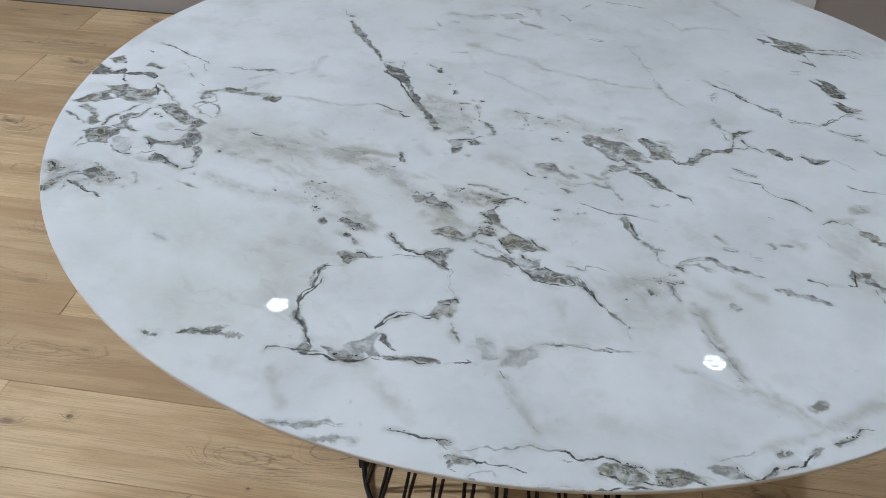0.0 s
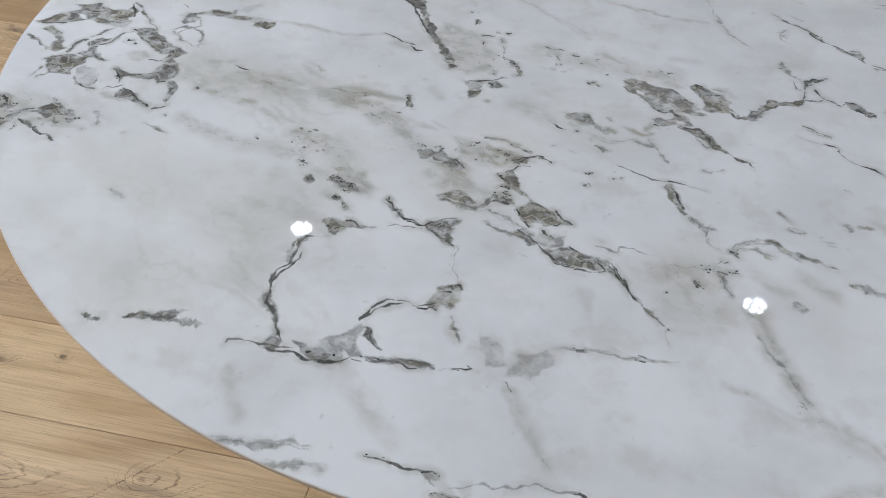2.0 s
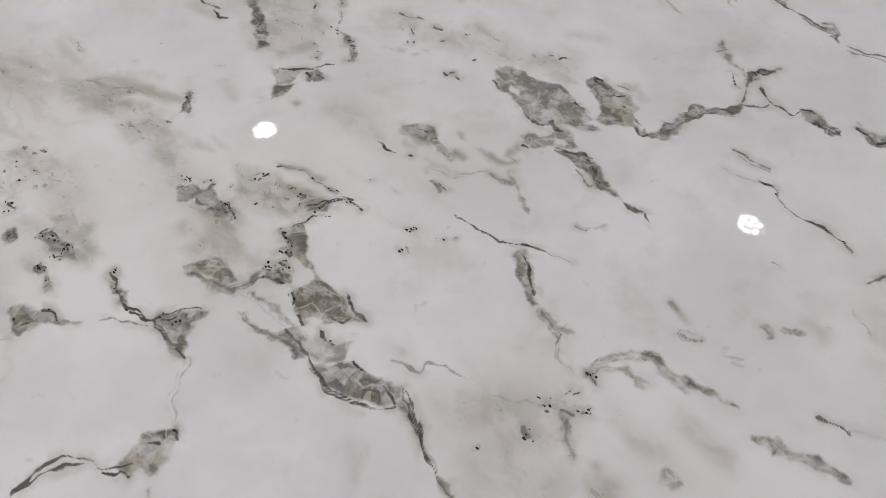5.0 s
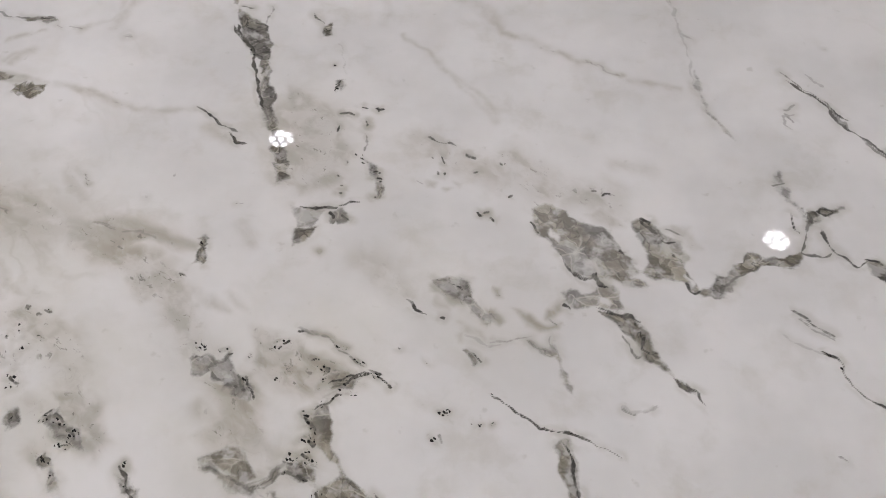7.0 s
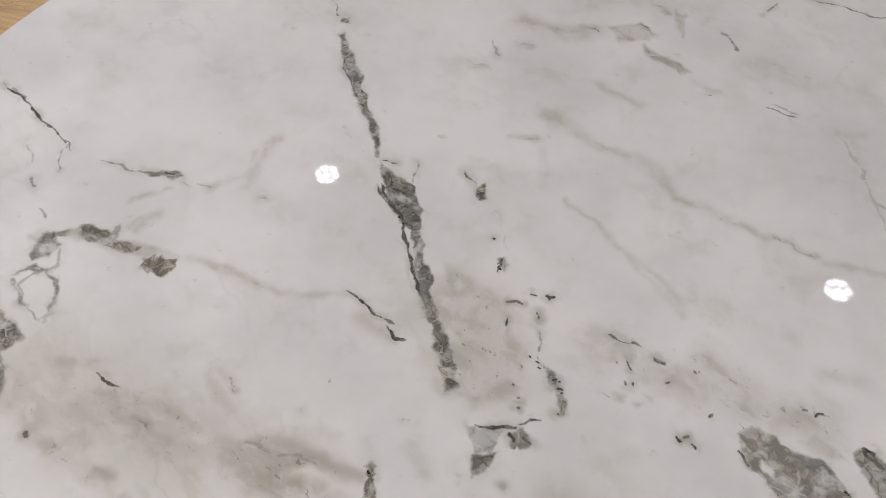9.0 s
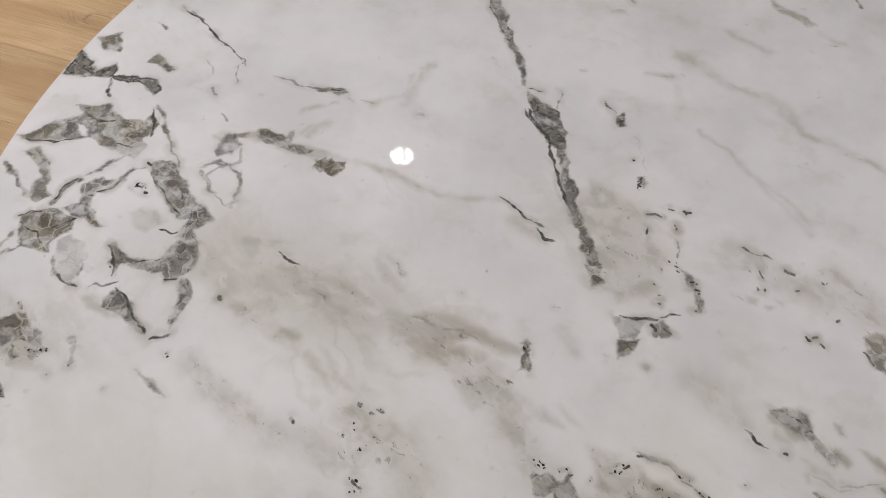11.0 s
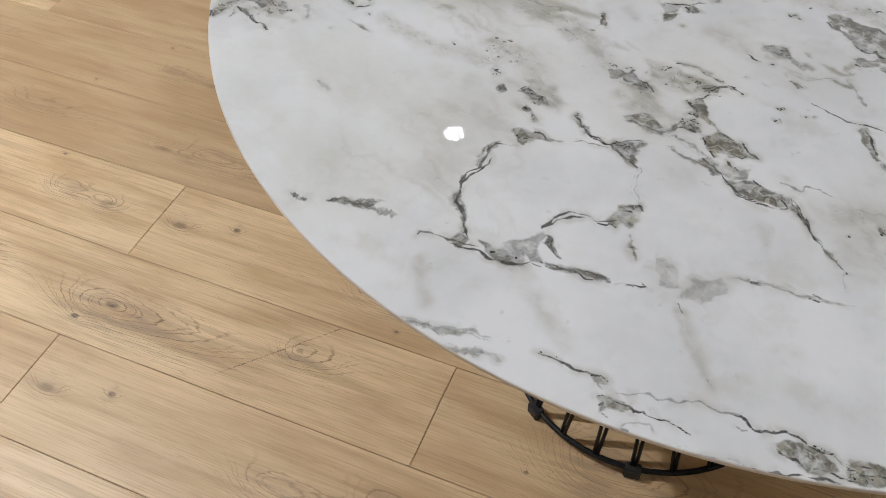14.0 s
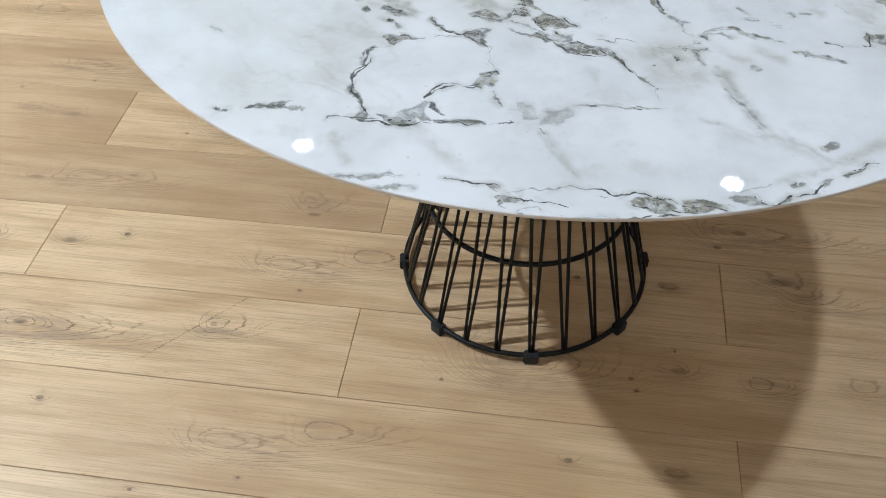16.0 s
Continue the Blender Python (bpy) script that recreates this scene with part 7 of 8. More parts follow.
vein("patch", 0, 0.6, 0.319, 0.246, 0.325, 0.243, 0.331, 0.233, 0.328, 0.231, 0.322, 0.238)
vein("line", 1.3, 0.95, 0.318, 0.246, 0.325, 0.242, 0.33, 0.233)
vein("line", 0.9, 0.8, 0.261, 0.203, 0.267, 0.193, 0.27, 0.185, 0.279, 0.185)
vein("line", 1, 0.9, 0.282, 0.191, 0.287, 0.183, 0.292, 0.179)
vein("clear", 0, 1, 0.133, -0.012, 0.129, -0.015, 0.131, -0.02, 0.14, -0.019, 0.14, -0.014)
vein("clear", 0, 1, 0.117, 0.029, 0.123, 0.027, 0.128, 0.02, 0.121, 0.019)
vein("patch", 0, 0.45, 0.581, 0.602, 0.599, 0.581, 0.628, 0.574, 0.647, 0.548, 0.631, 0.539, 0.605, 0.557, 0.586, 0.57)
vein("line", 1.2, 0.9, 0.596, 0.571, 0.612, 0.566, 0.628, 0.559)
vein("line", 1, 0.7, 0.633, 0.547, 0.668, 0.546, 0.704, 0.55, 0.72, 0.531)
vein("line", 0.9, 0.6, 0.638, 0.533, 0.674, 0.539, 0.714, 0.526)
vein("line", 0.9, 0.6, 0.584, 0.466, 0.596, 0.465)
vein("patch", 0, 0.55, 0.614, 0.441, 0.625, 0.436, 0.636, 0.419, 0.644, 0.394, 0.635, 0.379, 0.626, 0.401, 0.619, 0.418)
vein("line", 1.2, 0.8, 0.616, 0.439, 0.626, 0.413, 0.637, 0.385)
vein("patch", 0, 0.5, 0.617, 0.371, 0.627, 0.367, 0.634, 0.351, 0.647, 0.344, 0.636, 0.335, 0.626, 0.351)
vein("line", 1.1, 0.8, 0.618, 0.386, 0.635, 0.39)
vein("line", 1.1, 0.8, 0.635, 0.319, 0.641, 0.315)
vein("line", 1, 0.6, 0.441, 0.423, 0.455, 0.408, 0.474, 0.387, 0.488, 0.363, 0.506, 0.34, 0.522, 0.325)
vein("line", 1.1, 0.8, 0.477, 0.382, 0.49, 0.368)
vein("band", 1.8, 0.4, 0.514, 0.341, 0.525, 0.337, 0.527, 0.321)
vein("line", 1, 0.7, 0.531, 0.311, 0.545, 0.301, 0.567, 0.298, 0.574, 0.296, 0.593, 0.308, 0.607, 0.317, 0.623, 0.329, 0.631, 0.332)
vein("line", 1.2, 0.85, 0.578, 0.296, 0.596, 0.305)
vein("line", 1.1, 0.75, 0.582, 0.284, 0.597, 0.275, 0.613, 0.268, 0.63, 0.272)
vein("line", 0.9, 0.55, 0.44, 0.376, 0.449, 0.38)
vein("line", 0.9, 0.55, 0.441, 0.372, 0.445, 0.363)
vein("line", 1.4, 0.6, 0.422, 0.29, 0.429, 0.294)
vein("patch", 0, 0.5, 0.521, 0.215, 0.529, 0.205, 0.545, 0.201, 0.559, 0.202, 0.546, 0.193, 0.528, 0.191)
vein("line", 1.2, 0.85, 0.522, 0.208, 0.533, 0.196, 0.548, 0.2)
vein("line", 0.9, 0.5, 0.559, 0.202, 0.573, 0.19, 0.583, 0.178)
vein("patch", 0, 0.45, 0.478, 0.228, 0.491, 0.223, 0.508, 0.207, 0.497, 0.206, 0.484, 0.212)
vein("line", 1.1, 0.9, 0.48, 0.227, 0.491, 0.222)
vein("line", 1.1, 0.8, 0.492, 0.213, 0.504, 0.205)
vein("line", 0.9, 0.7, 0.419, 0.173, 0.434, 0.166, 0.449, 0.157)
vein("line", 0.9, 0.7, 0.554, 0.138, 0.568, 0.134, 0.58, 0.13)
vein("cloud", 3, 0.6, 0.536, 0.086, 0.553, 0.098, 0.57, 0.1, 0.565, 0.082, 0.55, 0.079, 0.539, 0.075)
vein("line", 1, 0.7, 0.501, 0.055, 0.515, 0.062, 0.523, 0.057)
vein("cloud", 3, 0.5, 0.509, 0.061, 0.53, 0.069, 0.543, 0.067, 0.525, 0.052)
vein("line", 0.9, 0.6, 0.522, 0.052, 0.532, 0.056, 0.542, 0.048)
vein("cloud", 4, 0.4, 0.521, 0.041, 0.537, 0.042, 0.541, 0.027, 0.527, 0.031)
vein("line", 1, 0.5, 0.484, 0.033, 0.494, 0.013)
vein("cloud", 4, 0.4, 0.508, -0.001, 0.518, -0.005, 0.526, -0.019, 0.516, -0.02)
vein("patch", 0, 0.5, 0.501, -0.03, 0.511, -0.036, 0.502, -0.053, 0.499, -0.044)
vein("line", 1.3, 0.9, 0.503, -0.035, 0.503, -0.049, 0.498, -0.058, 0.492, -0.056)
vein("line", 1, 0.6, 0.507, -0.048, 0.516, -0.057)
vein("line", 1, 0.75, 0.451, -0.049, 0.458, -0.052, 0.464, -0.056)
vein("line", 0.8, 0.4, 0.464, -0.056, 0.478, -0.057, 0.494, -0.061)
vein("band", 2, 0.3, 0.409, -0.066, 0.419, -0.072, 0.432, -0.076, 0.445, -0.082, 0.457, -0.089)
vein("line", 0.9, 0.5, 0.437, -0.08, 0.449, -0.085, 0.459, -0.089)
vein("line", 0.8, 0.5, 0.369, 0.002, 0.377, -0.002, 0.386, -0.003)
vein("line", 1, 0.5, 0.423, 0.013, 0.426, 0.008)
vein("line", 1, 0.8, 0.286, -0.063, 0.287, -0.064)
vein("line", 0.9, 0.8, 0.296, -0.052, 0.3, -0.049)
vein("line", 0.9, 0.8, 0.302, -0.052, 0.306, -0.051)
vein("line", 0.9, 0.8, 0.294, -0.063, 0.3, -0.064)
vein("line", 0.9, 0.8, 0.306, -0.063, 0.313, -0.063)
vein("line", 0.9, 0.8, 0.273, -0.072, 0.275, -0.08)
vein("line", 1, 0.55, 0.297, -0.068, 0.301, -0.078, 0.304, -0.092)
vein("cloud", 6, 0.3, 0.242, -0.067, 0.254, -0.062, 0.274, -0.062, 0.291, -0.068, 0.3, -0.085, 0.281, -0.095, 0.259, -0.088)
vein("wash", 6, 0.4, 0.313, -0.106, 0.318, -0.122, 0.32, -0.141, 0.321, -0.157)
vein("line", 0.9, 0.5, -0.102, -0.272, -0.089, -0.275, -0.075, -0.274, -0.066, -0.272, -0.057, -0.271, -0.046, -0.273, -0.037, -0.274, -0.027, -0.274)
vein("wash", 3, 0.35, -0.063, -0.289, -0.044, -0.289, -0.025, -0.287, -0.015, -0.29)
vein("line", 0.9, 0.5, -0.039, -0.289, -0.023, -0.286, -0.015, -0.29)
vein("line", 0.8, 0.6, 0.062, -0.294, 0.067, -0.299)
vein("patch", 0, 0.5, 0.061, -0.306, 0.072, -0.302, 0.081, -0.302, 0.088, -0.307, 0.079, -0.311, 0.07, -0.313, 0.064, -0.317, 0.066, -0.31)
vein("line", 1.1, 0.9, 0.062, -0.306, 0.075, -0.304, 0.084, -0.305, 0.088, -0.308, 0.095, -0.306, 0.102, -0.308, 0.111, -0.311, 0.121, -0.314, 0.132, -0.317)
vein("line", 1, 0.8, 0.065, -0.313, 0.068, -0.311)
vein("line", 1, 0.7, 0.066, -0.318, 0.071, -0.319)
vein("line", 0.9, 0.6, 0.074, -0.298, 0.081, -0.296, 0.093, -0.294, 0.109, -0.294, 0.116, -0.293, 0.126, -0.291, 0.14, -0.292, 0.153, -0.292, 0.165, -0.295, 0.172, -0.298)
vein("line", 0.8, 0.5, 0.082, -0.324, 0.087, -0.32, 0.093, -0.316, 0.102, -0.316, 0.106, -0.323)
vein("line", 1, 0.6, 0.083, -0.326, 0.087, -0.328)
vein("line", 0.8, 0.5, 0.116, -0.33, 0.125, -0.329)
vein("line", 0.8, 0.5, 0.132, -0.332, 0.14, -0.334, 0.156, -0.333, 0.17, -0.332)
vein("wash", 4, 0.35, 0.112, -0.211, 0.119, -0.226, 0.126, -0.24, 0.136, -0.259)
vein("line", 1, 0.6, 0.162, -0.303, 0.171, -0.303)
vein("line", 1.1, 0.85, 0.158, -0.294, 0.17, -0.297, 0.178, -0.302, 0.181, -0.304, 0.188, -0.299, 0.195, -0.298, 0.204, -0.301, 0.21, -0.305, 0.219, -0.306, 0.231, -0.308)
vein("patch", 0, 0.5, 0.189, -0.311, 0.199, -0.306, 0.21, -0.305, 0.221, -0.309, 0.23, -0.315, 0.233, -0.321, 0.219, -0.33, 0.21, -0.328, 0.202, -0.321, 0.193, -0.319)
vein("patch", 0, 0.55, 0.24, -0.309, 0.253, -0.308, 0.267, -0.309, 0.275, -0.315, 0.28, -0.323, 0.271, -0.322, 0.259, -0.328, 0.25, -0.33, 0.239, -0.326, 0.238, -0.318)
vein("patch", 0, 0.35, 0.281, -0.307, 0.293, -0.303, 0.304, -0.304, 0.312, -0.31, 0.315, -0.316, 0.303, -0.319, 0.291, -0.314)
vein("line", 1.1, 0.9, 0.21, -0.306, 0.224, -0.308, 0.235, -0.312)
vein("line", 1, 0.85, 0.191, -0.315, 0.2, -0.321, 0.208, -0.324)
vein("line", 1.1, 0.9, 0.238, -0.316, 0.247, -0.32, 0.261, -0.317, 0.272, -0.32, 0.28, -0.326)
vein("line", 1, 0.85, 0.215, -0.325, 0.228, -0.326, 0.244, -0.327, 0.255, -0.325)
vein("line", 1, 0.8, 0.174, -0.335, 0.196, -0.335, 0.219, -0.331, 0.236, -0.332)
vein("line", 1.1, 0.85, 0.309, -0.305, 0.314, -0.313, 0.322, -0.317)
vein("line", 1, 0.8, 0.244, -0.312, 0.257, -0.312)
vein("line", 1.3, 0.9, 0.324, -0.317, 0.336, -0.313, 0.347, -0.308)
vein("line", 1.3, 0.9, 0.349, -0.308, 0.364, -0.303, 0.375, -0.295, 0.382, -0.289)
vein("patch", 0, 0.55, 0.324, -0.317, 0.339, -0.31, 0.346, -0.311, 0.338, -0.316)
vein("patch", 0, 0.5, 0.38, -0.286, 0.386, -0.281, 0.391, -0.283, 0.385, -0.291, 0.38, -0.293)
vein("patch", 0, 0.5, 0.399, -0.278, 0.41, -0.273, 0.421, -0.269, 0.427, -0.264, 0.422, -0.272, 0.411, -0.275, 0.403, -0.28)
vein("line", 1.1, 0.8, 0.402, -0.276, 0.412, -0.274, 0.42, -0.271)
vein("line", 1.1, 0.8, 0.424, -0.266, 0.43, -0.261, 0.435, -0.26, 0.445, -0.261)
vein("patch", 0, 0.45, 0.346, -0.291, 0.353, -0.285, 0.356, -0.291, 0.362, -0.286, 0.364, -0.29, 0.36, -0.293, 0.35, -0.295)
vein("line", 1, 0.85, 0.348, -0.291, 0.354, -0.288)
vein("line", 1, 0.85, 0.358, -0.29, 0.363, -0.289)
vein("line", 0.8, 0.5, 0.292, -0.297, 0.306, -0.295, 0.321, -0.293, 0.331, -0.289)
vein("wash", 5, 0.3, 0.336, -0.286, 0.352, -0.279, 0.372, -0.274, 0.389, -0.265, 0.406, -0.254, 0.418, -0.246)
vein("wash", 8, 0.25, 0.299, -0.209, 0.323, -0.218, 0.34, -0.227, 0.356, -0.226, 0.372, -0.239, 0.387, -0.256)
vein("cloud", 4, 0.23, 0.391, -0.233, 0.399, -0.239, 0.39, -0.244)
vein("cloud", 4, 0.20, 0.428, -0.237, 0.434, -0.241, 0.428, -0.247)
vein("wash", 8, 0.3, 0.332, -0.196, 0.337, -0.21, 0.34, -0.227)
vein("patch", 0, 0.42, 0.196, -0.067, 0.203, -0.064, 0.213, -0.082, 0.222, -0.101, 0.216, -0.096, 0.206, -0.08)
vein("line", 1.1, 0.85, 0.203, -0.069, 0.212, -0.084, 0.22, -0.101, 0.229, -0.115, 0.237, -0.127, 0.242, -0.135)
vein("line", 1.1, 0.8, 0.139, -0.051, 0.155, -0.065, 0.169, -0.07, 0.182, -0.072, 0.196, -0.069)
vein("line", 1, 0.75, 0.201, -0.056, 0.209, -0.073, 0.216, -0.088)
vein("patch", 0, 0.5, -0.111, 0.606, -0.106, 0.611, -0.098, 0.588, -0.088, 0.57, -0.08, 0.548, -0.068, 0.52, -0.061, 0.504, -0.053, 0.491, -0.05, 0.485, -0.05, 0.468, -0.046, 0.452, -0.052, 0.455, -0.055, 0.474, -0.061, 0.49, -0.072, 0.506, -0.079, 0.519, -0.09, 0.547, -0.1, 0.568, -0.107, 0.587)
vein("patch", 0, 0.75, -0.09, 0.554, -0.082, 0.555, -0.07, 0.524, -0.077, 0.523, -0.086, 0.54)
vein("line", 0.9, 0.75, -0.106, 0.583, -0.098, 0.565, -0.087, 0.54, -0.076, 0.516, -0.062, 0.497)
vein("line", 0.9, 0.6, -0.129, 0.653, -0.121, 0.64, -0.115, 0.631)
vein("patch", 0, 0.5, -0.115, 0.631, -0.108, 0.632, -0.106, 0.624, -0.112, 0.623)
vein("wash", 6, 0.32, 0.085, 0.528, 0.1, 0.523, 0.115, 0.511, 0.131, 0.497, 0.145, 0.49, 0.166, 0.487, 0.183, 0.472, 0.198, 0.446)
vein("wash", 5, 0.38, 0.198, 0.446, 0.219, 0.44, 0.244, 0.426, 0.266, 0.418)
vein("wash", 4, 0.5, 0.266, 0.418, 0.287, 0.41, 0.305, 0.4)
vein("line", 1.2, 0.4, 0.272, 0.413, 0.287, 0.409, 0.304, 0.4)
vein("wash", 4, 0.3, 0.311, 0.395, 0.331, 0.393, 0.354, 0.39)
vein("wash", 3, 0.22, 0.138, 0.409, 0.156, 0.389, 0.178, 0.37, 0.199, 0.342)
vein("cloud", 3, 0.6, 0.138, 0.652, 0.157, 0.657, 0.173, 0.663, 0.184, 0.648, 0.178, 0.635, 0.163, 0.633, 0.149, 0.631)
vein("cloud", 3, 0.65, 0.173, 0.631, 0.186, 0.62, 0.204, 0.611, 0.216, 0.598, 0.206, 0.596, 0.189, 0.607, 0.176, 0.617)
vein("line", 1, 0.6, 0.117, 0.649, 0.131, 0.643)
vein("cloud", 3, 0.5, 0.181, 0.695, 0.192, 0.688, 0.2, 0.68, 0.192, 0.679)
vein("cloud", 3, 0.45, 0.203, 0.689, 0.213, 0.678, 0.21, 0.644, 0.202, 0.659)
vein("line", 1, 0.7, 0.168, 0.661, 0.177, 0.656, 0.183, 0.646)
vein("line", 0.9, 0.6, 0.226, 0.573, 0.234, 0.572)
vein("line", 1, 0.7, 0.279, 0.561, 0.291, 0.558, 0.305, 0.555)
vein("cloud", 4, 0.4, 0.284, 0.692, 0.295, 0.7, 0.289, 0.688)
vein("wash", 8, 0.25, 0.055, 0.647, 0.077, 0.637, 0.104, 0.635, 0.131, 0.641)
vein("cloud", 3, 0.4, 0.03, 0.614, 0.037, 0.607, 0.041, 0.596, 0.034, 0.599)
vein("line", 1, 0.5, 0.033, 0.604, 0.039, 0.597)
vein("wash", 3, 0.3, 0.022, 0.579, 0.035, 0.578)
vein("cloud", 3, 0.4, 0.063, 0.611, 0.071, 0.614, 0.071, 0.608)
vein("line", 0.8, 0.4, 0.061, 0.497, 0.07, 0.496, 0.085, 0.496)
vein("line", 1, 0.85, -0.397, 0.496, -0.38, 0.487, -0.363, 0.472, -0.347, 0.46, -0.329, 0.447, -0.313, 0.436, -0.303, 0.427)
vein("line", 0.8, 0.6, -0.386, 0.494, -0.37, 0.481)
vein("line", 0.8, 0.6, -0.311, 0.434, -0.314, 0.427, -0.309, 0.412, -0.309, 0.404)
vein("line", 0.8, 0.5, -0.348, 0.432, -0.339, 0.421, -0.333, 0.41)
vein("line", 1, 0.6, -0.326, 0.397, -0.32, 0.385)
vein("line", 1, 0.6, -0.305, 0.365, -0.299, 0.356)
vein("line", 1, 0.6, -0.279, 0.422, -0.263, 0.42, -0.252, 0.416, -0.239, 0.414, -0.225, 0.414)
vein("patch", 0, 0.55, -0.239, 0.414, -0.225, 0.416, -0.206, 0.418, -0.202, 0.411, -0.21, 0.407, -0.221, 0.41, -0.231, 0.41)
vein("line", 1.6, 0.8, -0.217, 0.412, -0.209, 0.412)
vein("line", 1, 0.5, -0.2, 0.405, -0.195, 0.403)
vein("line", 0.9, 0.5, -0.19, 0.405, -0.178, 0.404)
vein("wash", 3, 0.3, -0.178, 0.404, -0.166, 0.41, -0.155, 0.421, -0.149, 0.435, -0.147, 0.448, -0.144, 0.461)
vein("cloud", 3, 0.4, -0.157, 0.446, -0.152, 0.45, -0.149, 0.438, -0.154, 0.437)
vein("wash", 3, 0.3, -0.236, 0.385, -0.227, 0.392, -0.21, 0.398)
vein("wash", 3, 0.3, -0.226, 0.357, -0.222, 0.365, -0.214, 0.37)
vein("line", 1.2, 0.4, -0.137, 0.401, -0.13, 0.401)
vein("cloud", 4, 0.5, -0.302, 0.338, -0.298, 0.344, -0.276, 0.347, -0.265, 0.355, -0.253, 0.348, -0.254, 0.339, -0.278, 0.341, -0.288, 0.332, -0.296, 0.325)
vein("line", 1.4, 0.6, -0.241, 0.335, -0.237, 0.337)
vein("cloud", 3, 0.45, -0.259, 0.341, -0.236, 0.342, -0.214, 0.342, -0.19, 0.34, -0.179, 0.333, -0.189, 0.324, -0.209, 0.329, -0.233, 0.334)
vein("line", 1, 0.8, -0.204, 0.227, -0.198, 0.223, -0.192, 0.221, -0.187, 0.22)
vein("cloud", 4, 0.45, -0.201, 0.227, -0.184, 0.218, -0.172, 0.213, -0.174, 0.208, -0.189, 0.215)
vein("cloud", 5, 0.4, -0.171, 0.2, -0.158, 0.196, -0.144, 0.19, -0.153, 0.186, -0.164, 0.192)
vein("line", 1.2, 0.5, -0.168, 0.197, -0.161, 0.193)
vein("cloud", 4, 0.45, -0.125, 0.244, -0.119, 0.243, -0.112, 0.235, -0.105, 0.229, -0.111, 0.229, -0.119, 0.236)
vein("wash", 6, 0.3, -0.128, 0.239, -0.115, 0.223, -0.106, 0.212)
vein("cloud", 5, 0.45, -0.099, 0.19, -0.087, 0.195, -0.075, 0.193, -0.063, 0.189, -0.059, 0.175, -0.066, 0.173, -0.078, 0.181, -0.089, 0.187)
vein("line", 1, 0.5, -0.087, 0.194, -0.075, 0.193)
vein("line", 1, 0.6, -0.066, 0.173, -0.062, 0.172)
vein("cloud", 5, 0.35, -0.063, 0.189, -0.052, 0.192, -0.04, 0.188, -0.046, 0.185)
vein("line", 2, 0.7, -0.235, 0.18, -0.233, 0.178)
vein("wash", 5, 0.35, -0.23, 0.178, -0.214, 0.168, -0.196, 0.162, -0.181, 0.158)
vein("wash", 4, 0.3, -0.228, 0.201, -0.221, 0.203, -0.215, 0.209)
vein("line", 1, 0.65, 0.112, -0.202, 0.117, -0.211)
vein("wash", 5, 0.3, 0.117, -0.211, 0.13, -0.238, 0.141, -0.27)
vein("line", 1, 0.8, 0.01, -0.279, 0.022, -0.279, 0.035, -0.283, 0.052, -0.285, 0.062, -0.286, 0.068, -0.289)
vein("patch", 0, 0.4, 0.054, -0.287, 0.066, -0.286, 0.069, -0.294, 0.059, -0.293)
vein("patch", 0, 0.7, -0.056, -0.176, -0.043, -0.18, -0.034, -0.185, -0.021, -0.188, -0.018, -0.193, -0.031, -0.194, -0.045, -0.191)
vein("patch", 0, 0.68, 0.154, -0.055, 0.173, -0.054, 0.193, -0.06, 0.197, -0.066, 0.178, -0.068, 0.162, -0.064)
vein("patch", 0, 0.7, 0.128, 0.01, 0.139, 0.013, 0.148, 0.002, 0.152, -0.006, 0.141, -0.003, 0.133, -0.006)
vein("line", 1.2, 0.85, 0.118, -0.024, 0.132, -0.036, 0.144, -0.053, 0.156, -0.063, 0.174, -0.069)
vein("line", 1, 0.75, 0.002, -0.19, 0.019, -0.187, 0.035, -0.192)


def lattice(points, scale, seed):
    """Smooth value noise from 0 to 1 at points (n, 2)."""
    table_ = np.random.RandomState(seed).rand(257, 257)
    p = points * scale + 500.37
    i = np.floor(p).astype(int)
    f = p - i
    f = f * f * (3 - 2 * f)
    a, b = i[:, 0] % 256, i[:, 1] % 256
    return (table_[a, b] * (1 - f[:, 0]) + table_[a + 1, b] * f[:, 0]) * (1 - f[:, 1]) + (table_[a, b + 1] * (1 - f[:, 0]) + table_[a + 1, b + 1] * f[:, 0]) * f[:, 1]


def disc(n):
    """Points of an even grid over the unit disc, row by row."""
    s = np.linspace(-1, 1, n + 1)
    x, y = (g.ravel() for g in np.meshgrid(s, s, indexing="xy"))
    wide = np.abs(x) > np.abs(y)
    r = np.where(wide, x, y)
    with np.errstate(divide="ignore", invalid="ignore"):
        a = np.where(wide, math.pi / 4 * y / x, math.pi / 2 - math.pi / 4 * x / y)
    a = np.nan_to_num(a)
    return np.stack([r * np.cos(a), r * np.sin(a)], 1)


def near_stroke(points, path, reach):
    """Indices of the points within reach of a path, their distance, and how far along (0 to 1) they are."""
    path = np.array(path, float)
    lo, hi = path.min(0) - reach, path.max(0) + reach
    index = np.nonzero((points[:, 0] > lo[0]) & (points[:, 0] < hi[0]) & (points[:, 1] > lo[1]) & (points[:, 1] < hi[1]))[0]
    p = points[index]
    best, along = np.full(len(p), 9.0), np.zeros(len(p))
    steps = np.hypot(*np.diff(path, axis=0).T)
    total, gone = max(steps.sum(), 1e-6), 0.0
    for a, b, step in zip(path[:-1], path[1:], steps):
        d = b - a
        s = np.clip(((p - a) @ d) / max(step * step, 1e-9), 0, 1)
        dist = np.hypot(*(p - a - s[:, None] * d).T)
        closer = dist < best
        best[closer], along[closer] = dist[closer], (gone + s[closer] * step) / total
        gone += step
    keep = best < reach
    return index[keep], best[keep], along[keep]


